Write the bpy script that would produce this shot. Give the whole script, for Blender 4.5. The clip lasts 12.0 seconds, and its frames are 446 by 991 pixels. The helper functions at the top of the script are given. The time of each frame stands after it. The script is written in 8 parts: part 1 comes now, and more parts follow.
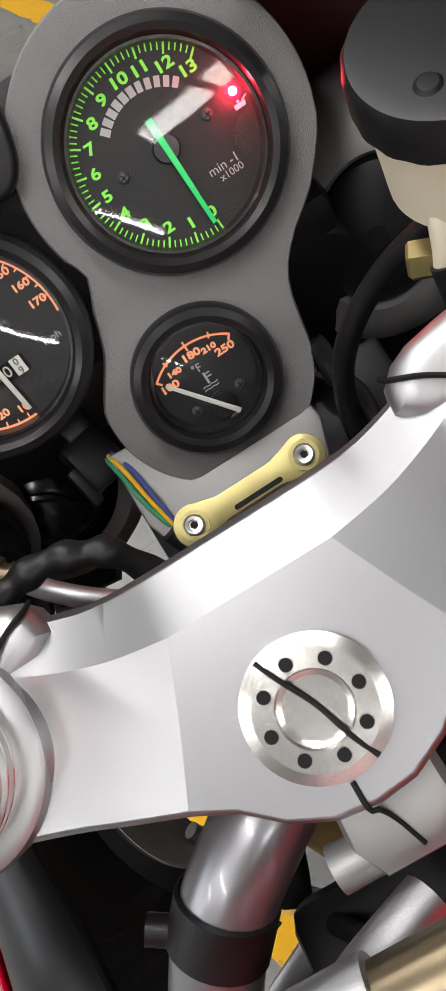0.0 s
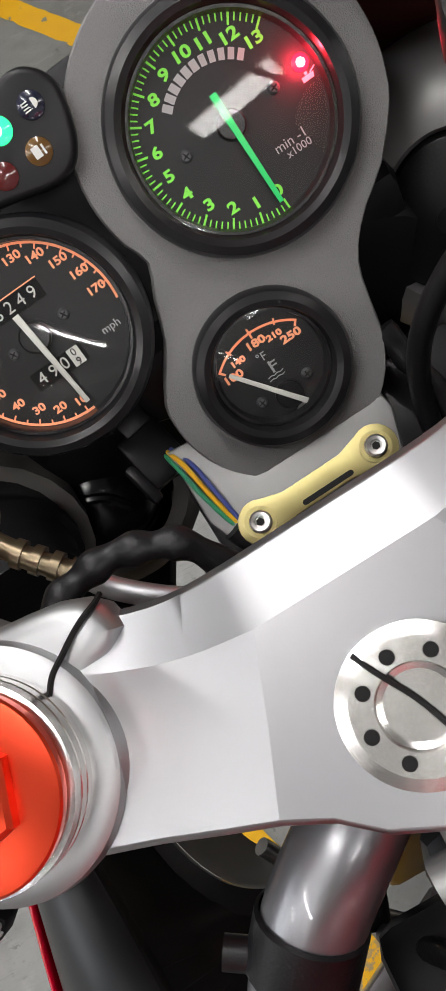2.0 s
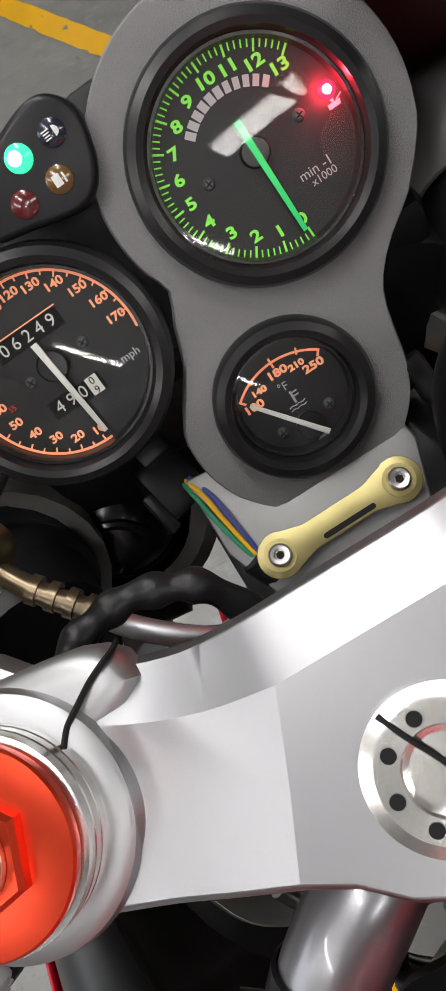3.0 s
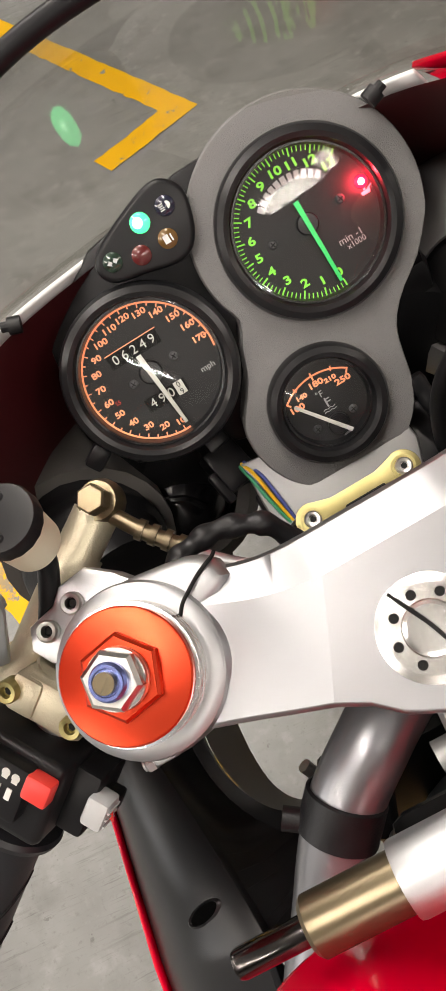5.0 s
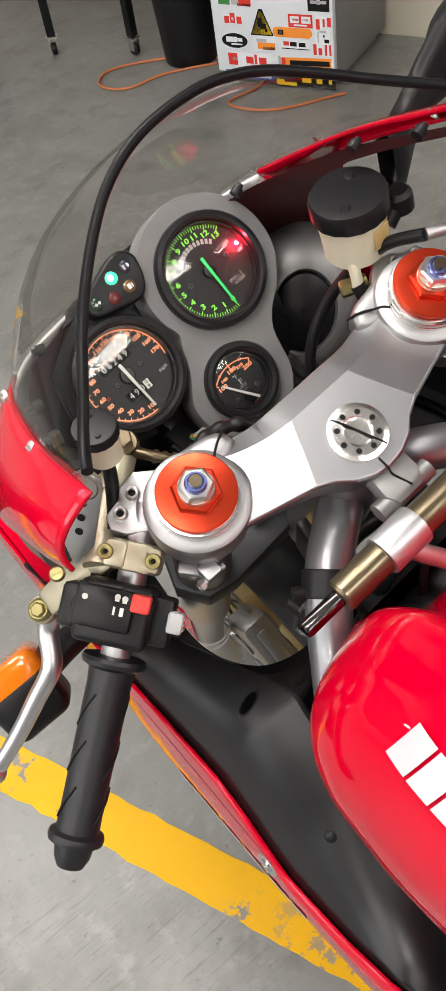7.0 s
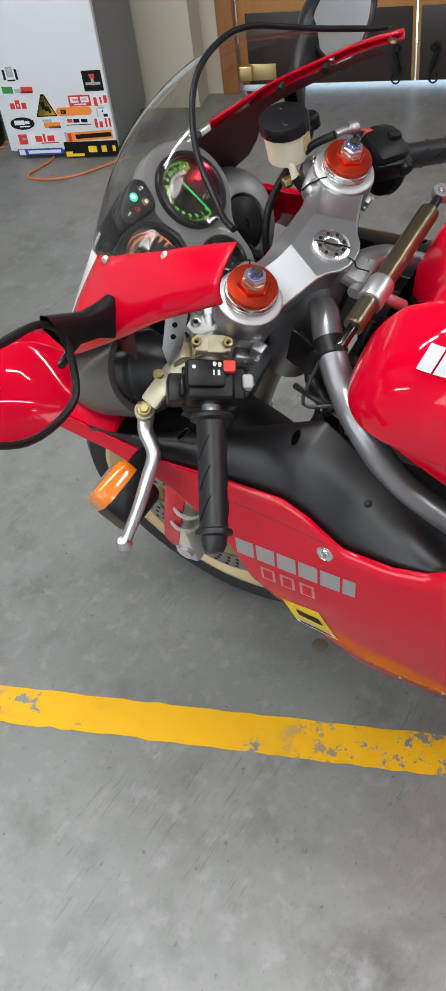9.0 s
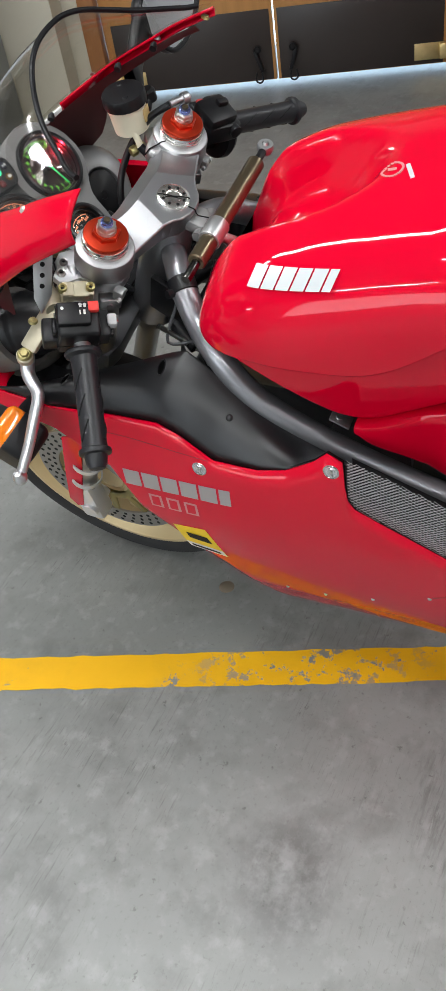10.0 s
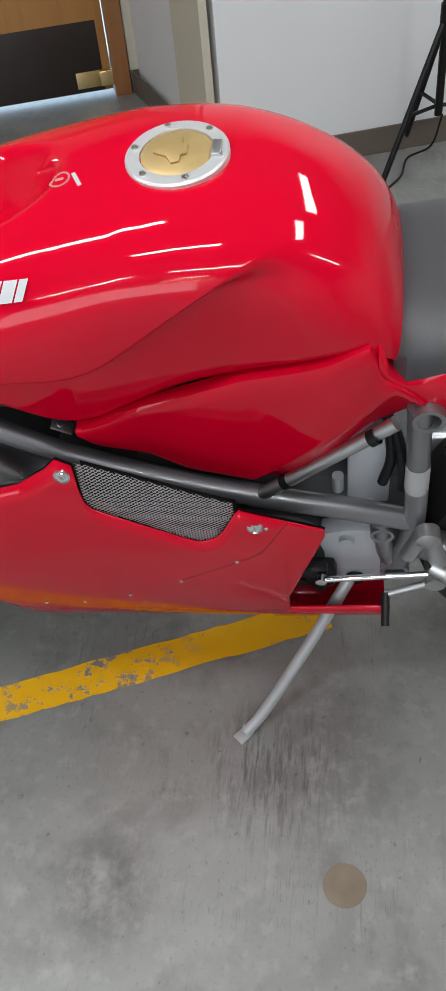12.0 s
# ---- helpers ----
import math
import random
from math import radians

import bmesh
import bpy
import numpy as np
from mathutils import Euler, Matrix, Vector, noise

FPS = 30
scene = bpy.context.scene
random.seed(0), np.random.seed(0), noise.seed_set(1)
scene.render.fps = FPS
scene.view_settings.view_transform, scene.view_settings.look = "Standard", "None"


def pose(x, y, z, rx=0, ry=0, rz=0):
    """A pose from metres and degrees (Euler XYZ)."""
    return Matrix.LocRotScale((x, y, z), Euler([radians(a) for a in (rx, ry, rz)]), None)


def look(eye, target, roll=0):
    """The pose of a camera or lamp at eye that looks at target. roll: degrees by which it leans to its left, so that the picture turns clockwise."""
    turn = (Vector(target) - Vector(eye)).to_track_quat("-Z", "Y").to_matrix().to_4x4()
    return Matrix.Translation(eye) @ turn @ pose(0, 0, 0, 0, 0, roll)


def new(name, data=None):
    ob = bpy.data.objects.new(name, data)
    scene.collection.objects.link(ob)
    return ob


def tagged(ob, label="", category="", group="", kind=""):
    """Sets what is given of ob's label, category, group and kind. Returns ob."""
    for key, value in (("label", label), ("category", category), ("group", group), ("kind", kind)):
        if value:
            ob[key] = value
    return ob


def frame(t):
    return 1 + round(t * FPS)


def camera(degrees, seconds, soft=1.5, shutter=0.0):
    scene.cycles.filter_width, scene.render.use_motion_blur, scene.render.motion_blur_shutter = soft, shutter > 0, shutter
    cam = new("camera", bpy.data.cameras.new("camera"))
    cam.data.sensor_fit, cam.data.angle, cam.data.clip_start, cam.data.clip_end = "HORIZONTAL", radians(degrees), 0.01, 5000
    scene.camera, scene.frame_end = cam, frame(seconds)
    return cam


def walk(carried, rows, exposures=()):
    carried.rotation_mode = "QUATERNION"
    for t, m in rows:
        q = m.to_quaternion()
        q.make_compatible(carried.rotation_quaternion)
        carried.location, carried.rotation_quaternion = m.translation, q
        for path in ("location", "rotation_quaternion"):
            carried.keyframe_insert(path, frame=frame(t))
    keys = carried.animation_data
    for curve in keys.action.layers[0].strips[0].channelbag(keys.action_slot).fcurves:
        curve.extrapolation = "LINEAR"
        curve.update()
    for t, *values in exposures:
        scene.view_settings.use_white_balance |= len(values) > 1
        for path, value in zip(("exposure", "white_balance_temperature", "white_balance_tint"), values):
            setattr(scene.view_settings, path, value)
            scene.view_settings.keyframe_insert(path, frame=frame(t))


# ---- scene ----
cam = camera(28.5, 12.0)
PATH = [
    (0, (0.003, -0.058, 1.206), (0.132, 0.935, -0.526), -20.1),
    (0.5, (0.008, -0.059, 1.201), (0.14, 0.951, -0.52), -20.9),
    (1, (0.0, -0.045, 1.194), (0.126, 0.982, -0.517), -21.2),
    (1.5, (-0.01, -0.043, 1.186), (0.095, 1.004, -0.515), -22.2),
    (2, (-0.015, -0.05, 1.185), (0.071, 1.01, -0.509), -23.0),
    (2.5, (-0.013, -0.041, 1.187), (0.059, 1.028, -0.501), -23.2),
    (3, (-0.011, -0.036, 1.185), (0.049, 1.044, -0.497), -23.6),
    (3.5, (-0.014, -0.035, 1.187), (0.037, 1.056, -0.488), -23.7),
    (3.7, (-0.017, -0.036, 1.187), (0.035, 1.061, -0.485), -23.6),
    (5.3, (-0.064, -0.153, 1.306), (0.049, 0.997, -0.326), -19.1),
    (5.5, (-0.074, -0.178, 1.315), (0.069, 0.998, -0.297), -18.1),
    (6, (-0.145, -0.221, 1.345), (0.203, 0.974, -0.22), -14.7),
    (6.5, (-0.225, -0.267, 1.363), (0.354, 0.907, -0.149), -12.5),
    (6.7, (-0.252, -0.286, 1.376), (0.381, 0.886, -0.116), -11.6),
    (8.3, (-0.619, -0.415, 1.437), (0.425, 0.592, 0.059), -11.4),
    (8.5, (-0.679, -0.41, 1.447), (0.413, 0.531, 0.06), -10.2),
    (9, (-0.802, -0.441, 1.461), (0.32, 0.476, 0.082), -8.9),
    (9.5, (-0.89, -0.545, 1.478), (0.269, 0.346, 0.112), -8.6),
    (10, (-0.934, -0.593, 1.464), (0.288, 0.195, 0.091), -10.6),
    (10.5, (-0.964, -0.613, 1.467), (0.328, 0.04, 0.087), -10.7),
    (11, (-0.98, -0.616, 1.469), (0.36, -0.065, 0.09), -9.6),
    (11.5, (-0.989, -0.625, 1.466), (0.395, -0.218, 0.08), -7.7),
    (12, (-0.977, -0.632, 1.459), (0.438, -0.363, 0.071), -6.7),
]
EXPOSURES = [(0.0, 0.0, 6800, 14), (0.6, -0.1, 6800, 14), (3.7, -0.15, 6800, 14), (5.3, 0.25, 7600, 16), (6.7, 0.25, 7300, 15), (8.3, 0.12, 6500, 10), (11.0, 0.0, 6500, 10), (12.0, -0.2, 6500, 10)]
walk(cam, [(t, look(eye, target, roll)) for t, eye, target, roll in PATH], EXPOSURES)

# ---------------------------------------------------------------- light
world = bpy.data.worlds.new("world")
scene.world = world
world.use_nodes = True
sky = world.node_tree.nodes.new("ShaderNodeTexSky")
sky.sky_type, sky.sun_disc, sky.sun_elevation, sky.sun_rotation = "NISHITA", False, radians(40), radians(200)
world.node_tree.links.new(sky.outputs[0], world.node_tree.nodes["Background"].inputs[0])
world.node_tree.nodes["Background"].inputs[1].default_value = 0.1
CEILING = 3.1
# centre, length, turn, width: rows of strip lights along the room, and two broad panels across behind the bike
# The farthest west strips are unseen, added to fill the bike's left side.
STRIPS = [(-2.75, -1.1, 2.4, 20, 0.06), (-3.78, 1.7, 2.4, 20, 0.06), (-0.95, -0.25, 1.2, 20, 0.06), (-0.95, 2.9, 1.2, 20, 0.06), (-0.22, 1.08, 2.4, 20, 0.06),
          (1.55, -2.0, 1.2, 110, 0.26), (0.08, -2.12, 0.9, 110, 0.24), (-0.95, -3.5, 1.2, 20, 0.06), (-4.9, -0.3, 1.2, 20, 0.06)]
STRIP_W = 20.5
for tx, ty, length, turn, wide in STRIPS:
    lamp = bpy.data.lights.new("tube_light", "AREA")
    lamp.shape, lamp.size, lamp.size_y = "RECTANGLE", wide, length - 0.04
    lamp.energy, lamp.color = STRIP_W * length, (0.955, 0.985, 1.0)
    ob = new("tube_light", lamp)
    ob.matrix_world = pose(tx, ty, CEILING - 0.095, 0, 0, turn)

# side light from an unseen west window, added; the tank also reflects it
WIN_Z = (0.95, 2.45)
day = bpy.data.lights.new("window_light", "AREA")
day.shape, day.size, day.size_y = "RECTANGLE", 3.9, 1.45
day.energy, day.color = 42.0, (0.84, 0.93, 1.0)
day_ob = new("window_light", day)
day_ob.matrix_world = look((-5.26, 1.42, 1.7), (0.0, 1.5, 1.3))

# ---------------------------------------------------------------- materials


def material(name, col, rough=0.5, metal=0.0, var=0.12, scale=12.0, bump=0.0, bscale=300.0, coat=0.0, spec=0.5, fine=0.0, emit=None, stretch=None, aniso=0.0, rvar=0.0):
    """A surface with colour variation at two scales, uneven gloss and fine relief."""
    m = bpy.data.materials.new(name)
    m.use_nodes = True
    nt, b = m.node_tree, m.node_tree.nodes["Principled BSDF"]
    b.inputs["Roughness"].default_value = rough
    b.inputs["Metallic"].default_value = metal
    b.inputs["Specular IOR Level"].default_value = spec
    b.inputs["Coat Weight"].default_value = coat
    b.inputs["Coat Roughness"].default_value = 0.03
    b.inputs["Anisotropic"].default_value = aniso
    tc = nt.nodes.new("ShaderNodeTexCoord")
    mp = nt.nodes.new("ShaderNodeMapping")
    if stretch:
        mp.inputs["Scale"].default_value = stretch
    nt.links.new(tc.outputs["Object"], mp.inputs[0])
    n1 = nt.nodes.new("ShaderNodeTexNoise")
    n1.inputs["Scale"].default_value = scale
    n1.inputs["Detail"].default_value = 6
    nt.links.new(mp.outputs[0], n1.inputs[0])
    n2 = nt.nodes.new("ShaderNodeTexNoise")
    n2.inputs["Scale"].default_value = bscale
    n2.inputs["Detail"].default_value = 3
    nt.links.new(mp.outputs[0], n2.inputs[0])
    mix = nt.nodes.new("ShaderNodeMix")
    mix.data_type = "RGBA"
    c = Vector(col)
    mix.inputs[6].default_value = (*(c * (1 - var)), 1)
    mix.inputs[7].default_value = (*[min(1, v * (1 + var)) for v in c], 1)
    add = nt.nodes.new("ShaderNodeMath")
    add.operation = "MULTIPLY_ADD"
    add.inputs[1].default_value = fine
    nt.links.new(n2.outputs[0], add.inputs[0])
    nt.links.new(n1.outputs[0], add.inputs[2])
    nt.links.new(add.outputs[0], mix.inputs[0])
    nt.links.new(mix.outputs[2], b.inputs["Base Color"])
    if rvar:
        mr = nt.nodes.new("ShaderNodeMapRange")
        mr.inputs[3].default_value, mr.inputs[4].default_value = max(0.02, rough - rvar), rough + rvar
        nt.links.new(n1.outputs[0], mr.inputs[0])
        nt.links.new(mr.outputs[0], b.inputs["Roughness"])
    if bump:
        bp = nt.nodes.new("ShaderNodeBump")
        bp.inputs["Strength"].default_value = bump
        bp.inputs["Distance"].default_value = 0.001
        nt.links.new(n2.outputs[0], bp.inputs["Height"])
        nt.links.new(bp.outputs[0], b.inputs["Normal"])
    if emit:
        b.inputs["Emission Color"].default_value = (*emit[:3], 1)
        b.inputs["Emission Strength"].default_value = emit[3]
    return m


def clear_material(name, tint, rough=0.02, face=0.045, edge=0.6):
    """A thin clear pane: light passes straight, with a mirror sheen by Fresnel."""
    m = bpy.data.materials.new(name)
    m.use_nodes = True
    nt = m.node_tree
    nt.nodes.clear()
    out = nt.nodes.new("ShaderNodeOutputMaterial")
    tr = nt.nodes.new("ShaderNodeBsdfTransparent")
    tr.inputs[0].default_value = (*tint, 1)
    gl = nt.nodes.new("ShaderNodeBsdfGlossy")
    gl.inputs["Roughness"].default_value = rough
    lw = nt.nodes.new("ShaderNodeLayerWeight")
    lw.inputs[0].default_value = 0.5
    pw = nt.nodes.new("ShaderNodeMath")
    pw.operation = "POWER"
    pw.inputs[1].default_value = 4.0
    nt.links.new(lw.outputs["Facing"], pw.inputs[0])
    fr = nt.nodes.new("ShaderNodeMath")
    fr.operation = "MULTIPLY_ADD"
    fr.inputs[1].default_value, fr.inputs[2].default_value = edge, face
    nt.links.new(pw.outputs[0], fr.inputs[0])
    mx = nt.nodes.new("ShaderNodeMixShader")
    nt.links.new(fr.outputs[0], mx.inputs[0])
    nt.links.new(tr.outputs[0], mx.inputs[1])
    nt.links.new(gl.outputs[0], mx.inputs[2])
    nt.links.new(mx.outputs[0], out.inputs[0])
    return m


RED = material("red_paint", (0.57, 0.0008, 0.019), 0.45, var=0.03, scale=4, coat=0.9, spec=0.0)
WHITE_PAINT = material("white_paint", (0.78, 0.79, 0.78), 0.3, coat=0.6, var=0.03)
ALU = material("machined_aluminium", (0.37, 0.375, 0.385), 0.38, 1.0, var=0.03, scale=8, bump=0.012, bscale=2200, rvar=0.03)
ALU_SATIN = material("satin_aluminium", (0.40, 0.405, 0.41), 0.46, 1.0, var=0.03, scale=8, bump=0.02, bscale=1800)
ALU_TURNED = material("turned_aluminium", (0.80, 0.79, 0.76), 0.24, 1.0, var=0.04, bump=0.04, bscale=1200)
ALU_CAST = material("cast_aluminium", (0.52, 0.53, 0.54), 0.42, 1.0, var=0.10, bump=0.08, bscale=900)
COVER_GREY = material("blue_grey_cover", (0.55, 0.58, 0.62), 0.42, 0.3, var=0.08, bump=0.1, bscale=600)
LEVER_ALU = material("polished_lever_alloy", (0.66, 0.67, 0.69), 0.32, 1.0, var=0.05)
ALU_DARK = material("grey_cast_metal", (0.11, 0.112, 0.118), 0.5, 0.6, var=0.15, bump=0.08, bscale=900)
FORK_GREY = material("fork_silver", (0.40, 0.39, 0.38), 0.33, 1.0, var=0.06, bump=0.03, bscale=900)
FRAME_GREY = material("gunmetal_paint", (0.25, 0.252, 0.268), 0.35, 0.75, var=0.1, bump=0.05, bscale=900, coat=0.5)
STEEL = material("plated_steel", (0.62, 0.61, 0.58), 0.28, 1.0, var=0.1, scale=90)
DISC_STEEL = material("worn_disc_steel", (0.36, 0.345, 0.32), 0.36, 0.9, var=0.12, scale=70)
CHROME = material("chrome", (0.75, 0.75, 0.76), 0.1, 1.0, var=0.05)
ORANGE = material("orange_anodised", (0.60, 0.050, 0.018), 0.28, 0.85, var=0.06, bump=0.03, bscale=1500)
BLUE_ANO = material("blue_anodised", (0.20, 0.25, 0.55), 0.25, 0.9)
SEAM_RED = material("dark_red_seam", (0.17, 0.003, 0.006), 0.5)
MESH_GREY = material("grey_mesh_wire", (0.78, 0.78, 0.79), 0.45, 0.2, var=0.05)
STAND_GREY = material("light_grey_paint", (0.42, 0.43, 0.44), 0.4, 0.3, var=0.08, bump=0.08, bscale=500)
CAST_DULL = material("dull_grey_casting", (0.28, 0.277, 0.275), 0.46, 0.6, var=0.12, bump=0.05, bscale=900)
CAP_SILVER = material("pale_silver_ring", (0.70, 0.71, 0.72), 0.42, 0.6, var=0.05)
GOLD_MATT = material("matt_gold", (0.52, 0.37, 0.16), 0.5, 0.55, var=0.1, scale=60)
DUCT_GREY = material("dark_grey_duct", (0.13, 0.124, 0.116), 0.45, 0.2, var=0.2, bump=0.15, bscale=700)
DUCT_LIP = material("grey_plastic_lip", (0.16, 0.155, 0.15), 0.5, var=0.1, scale=20)
TRIM_BLACK = material("glossy_black_trim", (0.006, 0.006, 0.007), 0.38, var=0.1, spec=0.16)
GOLD_ZINC = material("yellow_zinc", (0.36, 0.31, 0.135), 0.42, 0.9, var=0.18, scale=60)
GOLD_CAST = material("gold_cast", (0.54, 0.49, 0.36), 0.40, 0.7, var=0.15, scale=80, bump=0.2, bscale=900)
BRONZE = material("bronze_anodised", (0.17, 0.135, 0.085), 0.3, 0.9, var=0.08, scale=40)
WHEEL_GOLD = material("wheel_gold", (0.60, 0.47, 0.26), 0.38, 0.3, var=0.1)
BLACK = material("black_plastic", (0.007, 0.007, 0.008), 0.38, var=0.2, spec=0.28, bump=0.05, bscale=1400)
BLACK_SATIN = material("satin_black_panel", (0.007, 0.007, 0.008), 0.36, var=0.2, scale=9, bump=0.08, bscale=1300, rvar=0.04, spec=0.5)
RUBBER = material("rubber", (0.007, 0.007, 0.008), 0.40, var=0.2, spec=0.3, bump=0.15, bscale=700)
BOOT_BLACK = material("glossy_black_rubber", (0.006, 0.006, 0.007), 0.22, var=0.2, spec=0.4, bump=0.05, bscale=300)
GRIP = material("grip_rubber", (0.010, 0.010, 0.012), 0.40, var=0.15, spec=0.4, bump=0.08, bscale=600)
TYRE = material("tyre_rubber", (0.02, 0.02, 0.021), 0.7, var=0.3, scale=20, bump=0.2, bscale=200)
FOAM = material("grey_foam", (0.165, 0.163, 0.161), 0.85, var=0.14, scale=35, bump=0.6, bscale=1500, fine=0.4)
DIAL = material("dial_black", (0.006, 0.006, 0.007), 0.5, var=0.2)
BEZEL = material("bezel_black", (0.009, 0.009, 0.010), 0.28, var=0.15, spec=0.4)
# Dial inks and green needle get emission of their own to read brighter.
INK_GREEN = material("glowing_dial_green", (0.16, 0.55, 0.07), 0.5, emit=(0.22, 0.90, 0.06, 0.42))
INK_GREEN2 = material("glowing_needle_green", (0.02, 0.55, 0.15), 0.4, emit=(0.0, 0.8, 0.20, 0.30))
INK_ORANGE = material("glowing_dial_orange", (0.75, 0.30, 0.17), 0.5, emit=(1.0, 0.36, 0.18, 0.5))
INK_WHITE = material("dial_white", (0.62, 0.62, 0.58), 0.5)
INK_GREY = material("print_grey", (0.42, 0.42, 0.43), 0.45)
INK_RED = material("print_red", (0.65, 0.03, 0.02), 0.5)
INK_BLACK = material("print_black", (0.008, 0.008, 0.008), 0.5, spec=0.15)
VOID = material("dark_void", (0.002, 0.002, 0.002), 1.0, spec=0.0)
INK_ORANGE2 = material("print_orange", (0.85, 0.26, 0.03), 0.5)
INK_BLUE = material("print_blue", (0.02, 0.06, 0.35), 0.5)
INK_GREEN3 = material("print_green", (0.03, 0.22, 0.05), 0.5)
INK_YELLOW = material("print_yellow", (0.85, 0.58, 0.02), 0.45)
DECAL = material("silver_decal", (0.60, 0.61, 0.63), 0.35, 0.3, var=0.04)
DECAL_GREY = material("grey_decal", (0.36, 0.33, 0.33), 0.4, 0.2, var=0.05)
DECAL_OUT = material("outline_decal", (0.52, 0.20, 0.20), 0.4)
LAMP_GREEN = material("lamp_green", (0.02, 0.5, 0.2), 0.2, coat=1, emit=(0.0, 1.0, 0.35, 1.6))
LAMP_CORE = material("lamp_core_green", (0.5, 0.8, 0.6), 0.2, emit=(0.35, 1.0, 0.65, 3.0))
LAMP_RED = material("lamp_red", (0.5, 0.02, 0.02), 0.2, coat=1, emit=(1.0, 0.01, 0.03, 7.0))
LAMP_REDCORE = material("lamp_core_red", (0.9, 0.5, 0.5), 0.2, emit=(1.0, 0.5, 0.5, 8.0))
LAMP_OFF_RED = material("lamp_dull_red", (0.09, 0.012, 0.012), 0.2, coat=0.6)
LAMP_OFF_AMBER = material("lamp_dull_amber", (0.12, 0.06, 0.015), 0.2, coat=0.6)
LAMP_OFF_BLUE = material("lamp_dull_blue", (0.012, 0.014, 0.03), 0.2, coat=0.6)
LAMP_OFF_GREEN = material("lamp_dull_green", (0.012, 0.03, 0.02), 0.2, coat=0.6)
RES_PLASTIC = material("milky_plastic", (0.74, 0.68, 0.52), 0.38, var=0.08, scale=20)
RES_FLUID = material("amber_label", (0.55, 0.38, 0.16), 0.45)
AMBER = material("amber_lens", (0.80, 0.19, 0.004), 0.15, coat=1, var=0.08, scale=60)
SEAT_VINYL = material("grey_vinyl", (0.058, 0.058, 0.063), 0.42, var=0.12, bump=0.3, bscale=900)
PANE = clear_material("clear_pane", (0.95, 0.95, 0.94), 0.02, 0.026, 0.4)
SCREEN = clear_material("smoked_screen", (0.88, 0.87, 0.84), 0.04, 0.035, 0.75)
MIRROR = material("mirror_glass", (0.85, 0.85, 0.86), 0.01, 1.0, var=0.0)
BUTTON_RED = material("red_button", (0.75, 0.045, 0.035), 0.4)
BUTTON_GREY = material("grey_button", (0.42, 0.43, 0.43), 0.45)
WALL_WHITE = material("white_wall_paint", (0.74, 0.75, 0.76), 0.55, var=0.04, scale=2, bump=0.1, bscale=120)
WALL_GREY = material("grey_wall_paint", (0.58, 0.58, 0.58), 0.6, var=0.05, scale=2, bump=0.1, bscale=120)
WALL_BEIGE = material("beige_wall_paint", (0.56, 0.52, 0.42), 0.55, var=0.05, scale=2, bump=0.1, bscale=120)
BASE_BROWN = material("brown_cove_base", (0.13, 0.105, 0.085), 0.4, var=0.1)
WOOD = material("oak_veneer", (0.46, 0.22, 0.07), 0.4, var=0.25, scale=5, bump=0.05, bscale=60, stretch=(6, 6, 0.6), coat=0.3)
WOOD_FRAME = material("stained_wood_frame", (0.33, 0.14, 0.05), 0.4, var=0.2, scale=6, stretch=(6, 6, 0.6), coat=0.3)
KICK = material("brown_kick_plate", (0.030, 0.022, 0.019), 0.35, var=0.15)
BRASS = material("brass", (0.85, 0.66, 0.32), 0.3, 1.0, var=0.12, scale=50)
FRIDGE_WHITE = material("white_enamel", (0.72, 0.76, 0.80), 0.3, var=0.02, coat=0.3)
FRIDGE_GREY = material("grey_enamel", (0.22, 0.23, 0.23), 0.45, var=0.06)
CEIL = material("ceiling_grey", (0.24, 0.238, 0.235), 0.8, var=0.05)
CORD = material("orange_cord", (0.55, 0.17, 0.06), 0.5)
GLOW = material("daylight_backdrop", (0.9, 0.95, 1.0), 0.8, emit=(0.50, 0.75, 1.0, 4.2))
GLOW_SOFT = material("pale_window_glow", (0.9, 0.95, 1.0), 0.8, emit=(0.80, 0.90, 1.0, 0.6))
TUBE_GLOW = material("tube_glow", (0.9, 0.9, 0.9), 0.5, emit=(1.0, 0.96, 0.88, 3.0))


def layer(nt, last, mask, col):
    """Lays a colour over another by a mask."""
    x = nt.nodes.new("ShaderNodeMix")
    x.data_type = "RGBA"
    x.inputs[7].default_value = (*col, 1)
    nt.links.new(mask, x.inputs[0])
    nt.links.new(last, x.inputs[6])
    return x.outputs[2]


def noise_mask(nt, vec, scale, lo, hi, amount, rough=0.6):
    n = nt.nodes.new("ShaderNodeTexNoise")
    n.inputs["Scale"].default_value, n.inputs["Detail"].default_value, n.inputs["Roughness"].default_value = scale, 8, rough
    nt.links.new(vec, n.inputs[0])
    r = nt.nodes.new("ShaderNodeMapRange")
    r.inputs[1].default_value, r.inputs[2].default_value, r.inputs[4].default_value = lo, hi, amount
    nt.links.new(n.outputs[0], r.inputs[0])
    return r.outputs[0]


def times(nt, a, b):
    m = nt.nodes.new("ShaderNodeMath")
    m.operation = "MULTIPLY"
    nt.links.new(a, m.inputs[0])
    nt.links.new(b, m.inputs[1])
    return m.outputs[0]


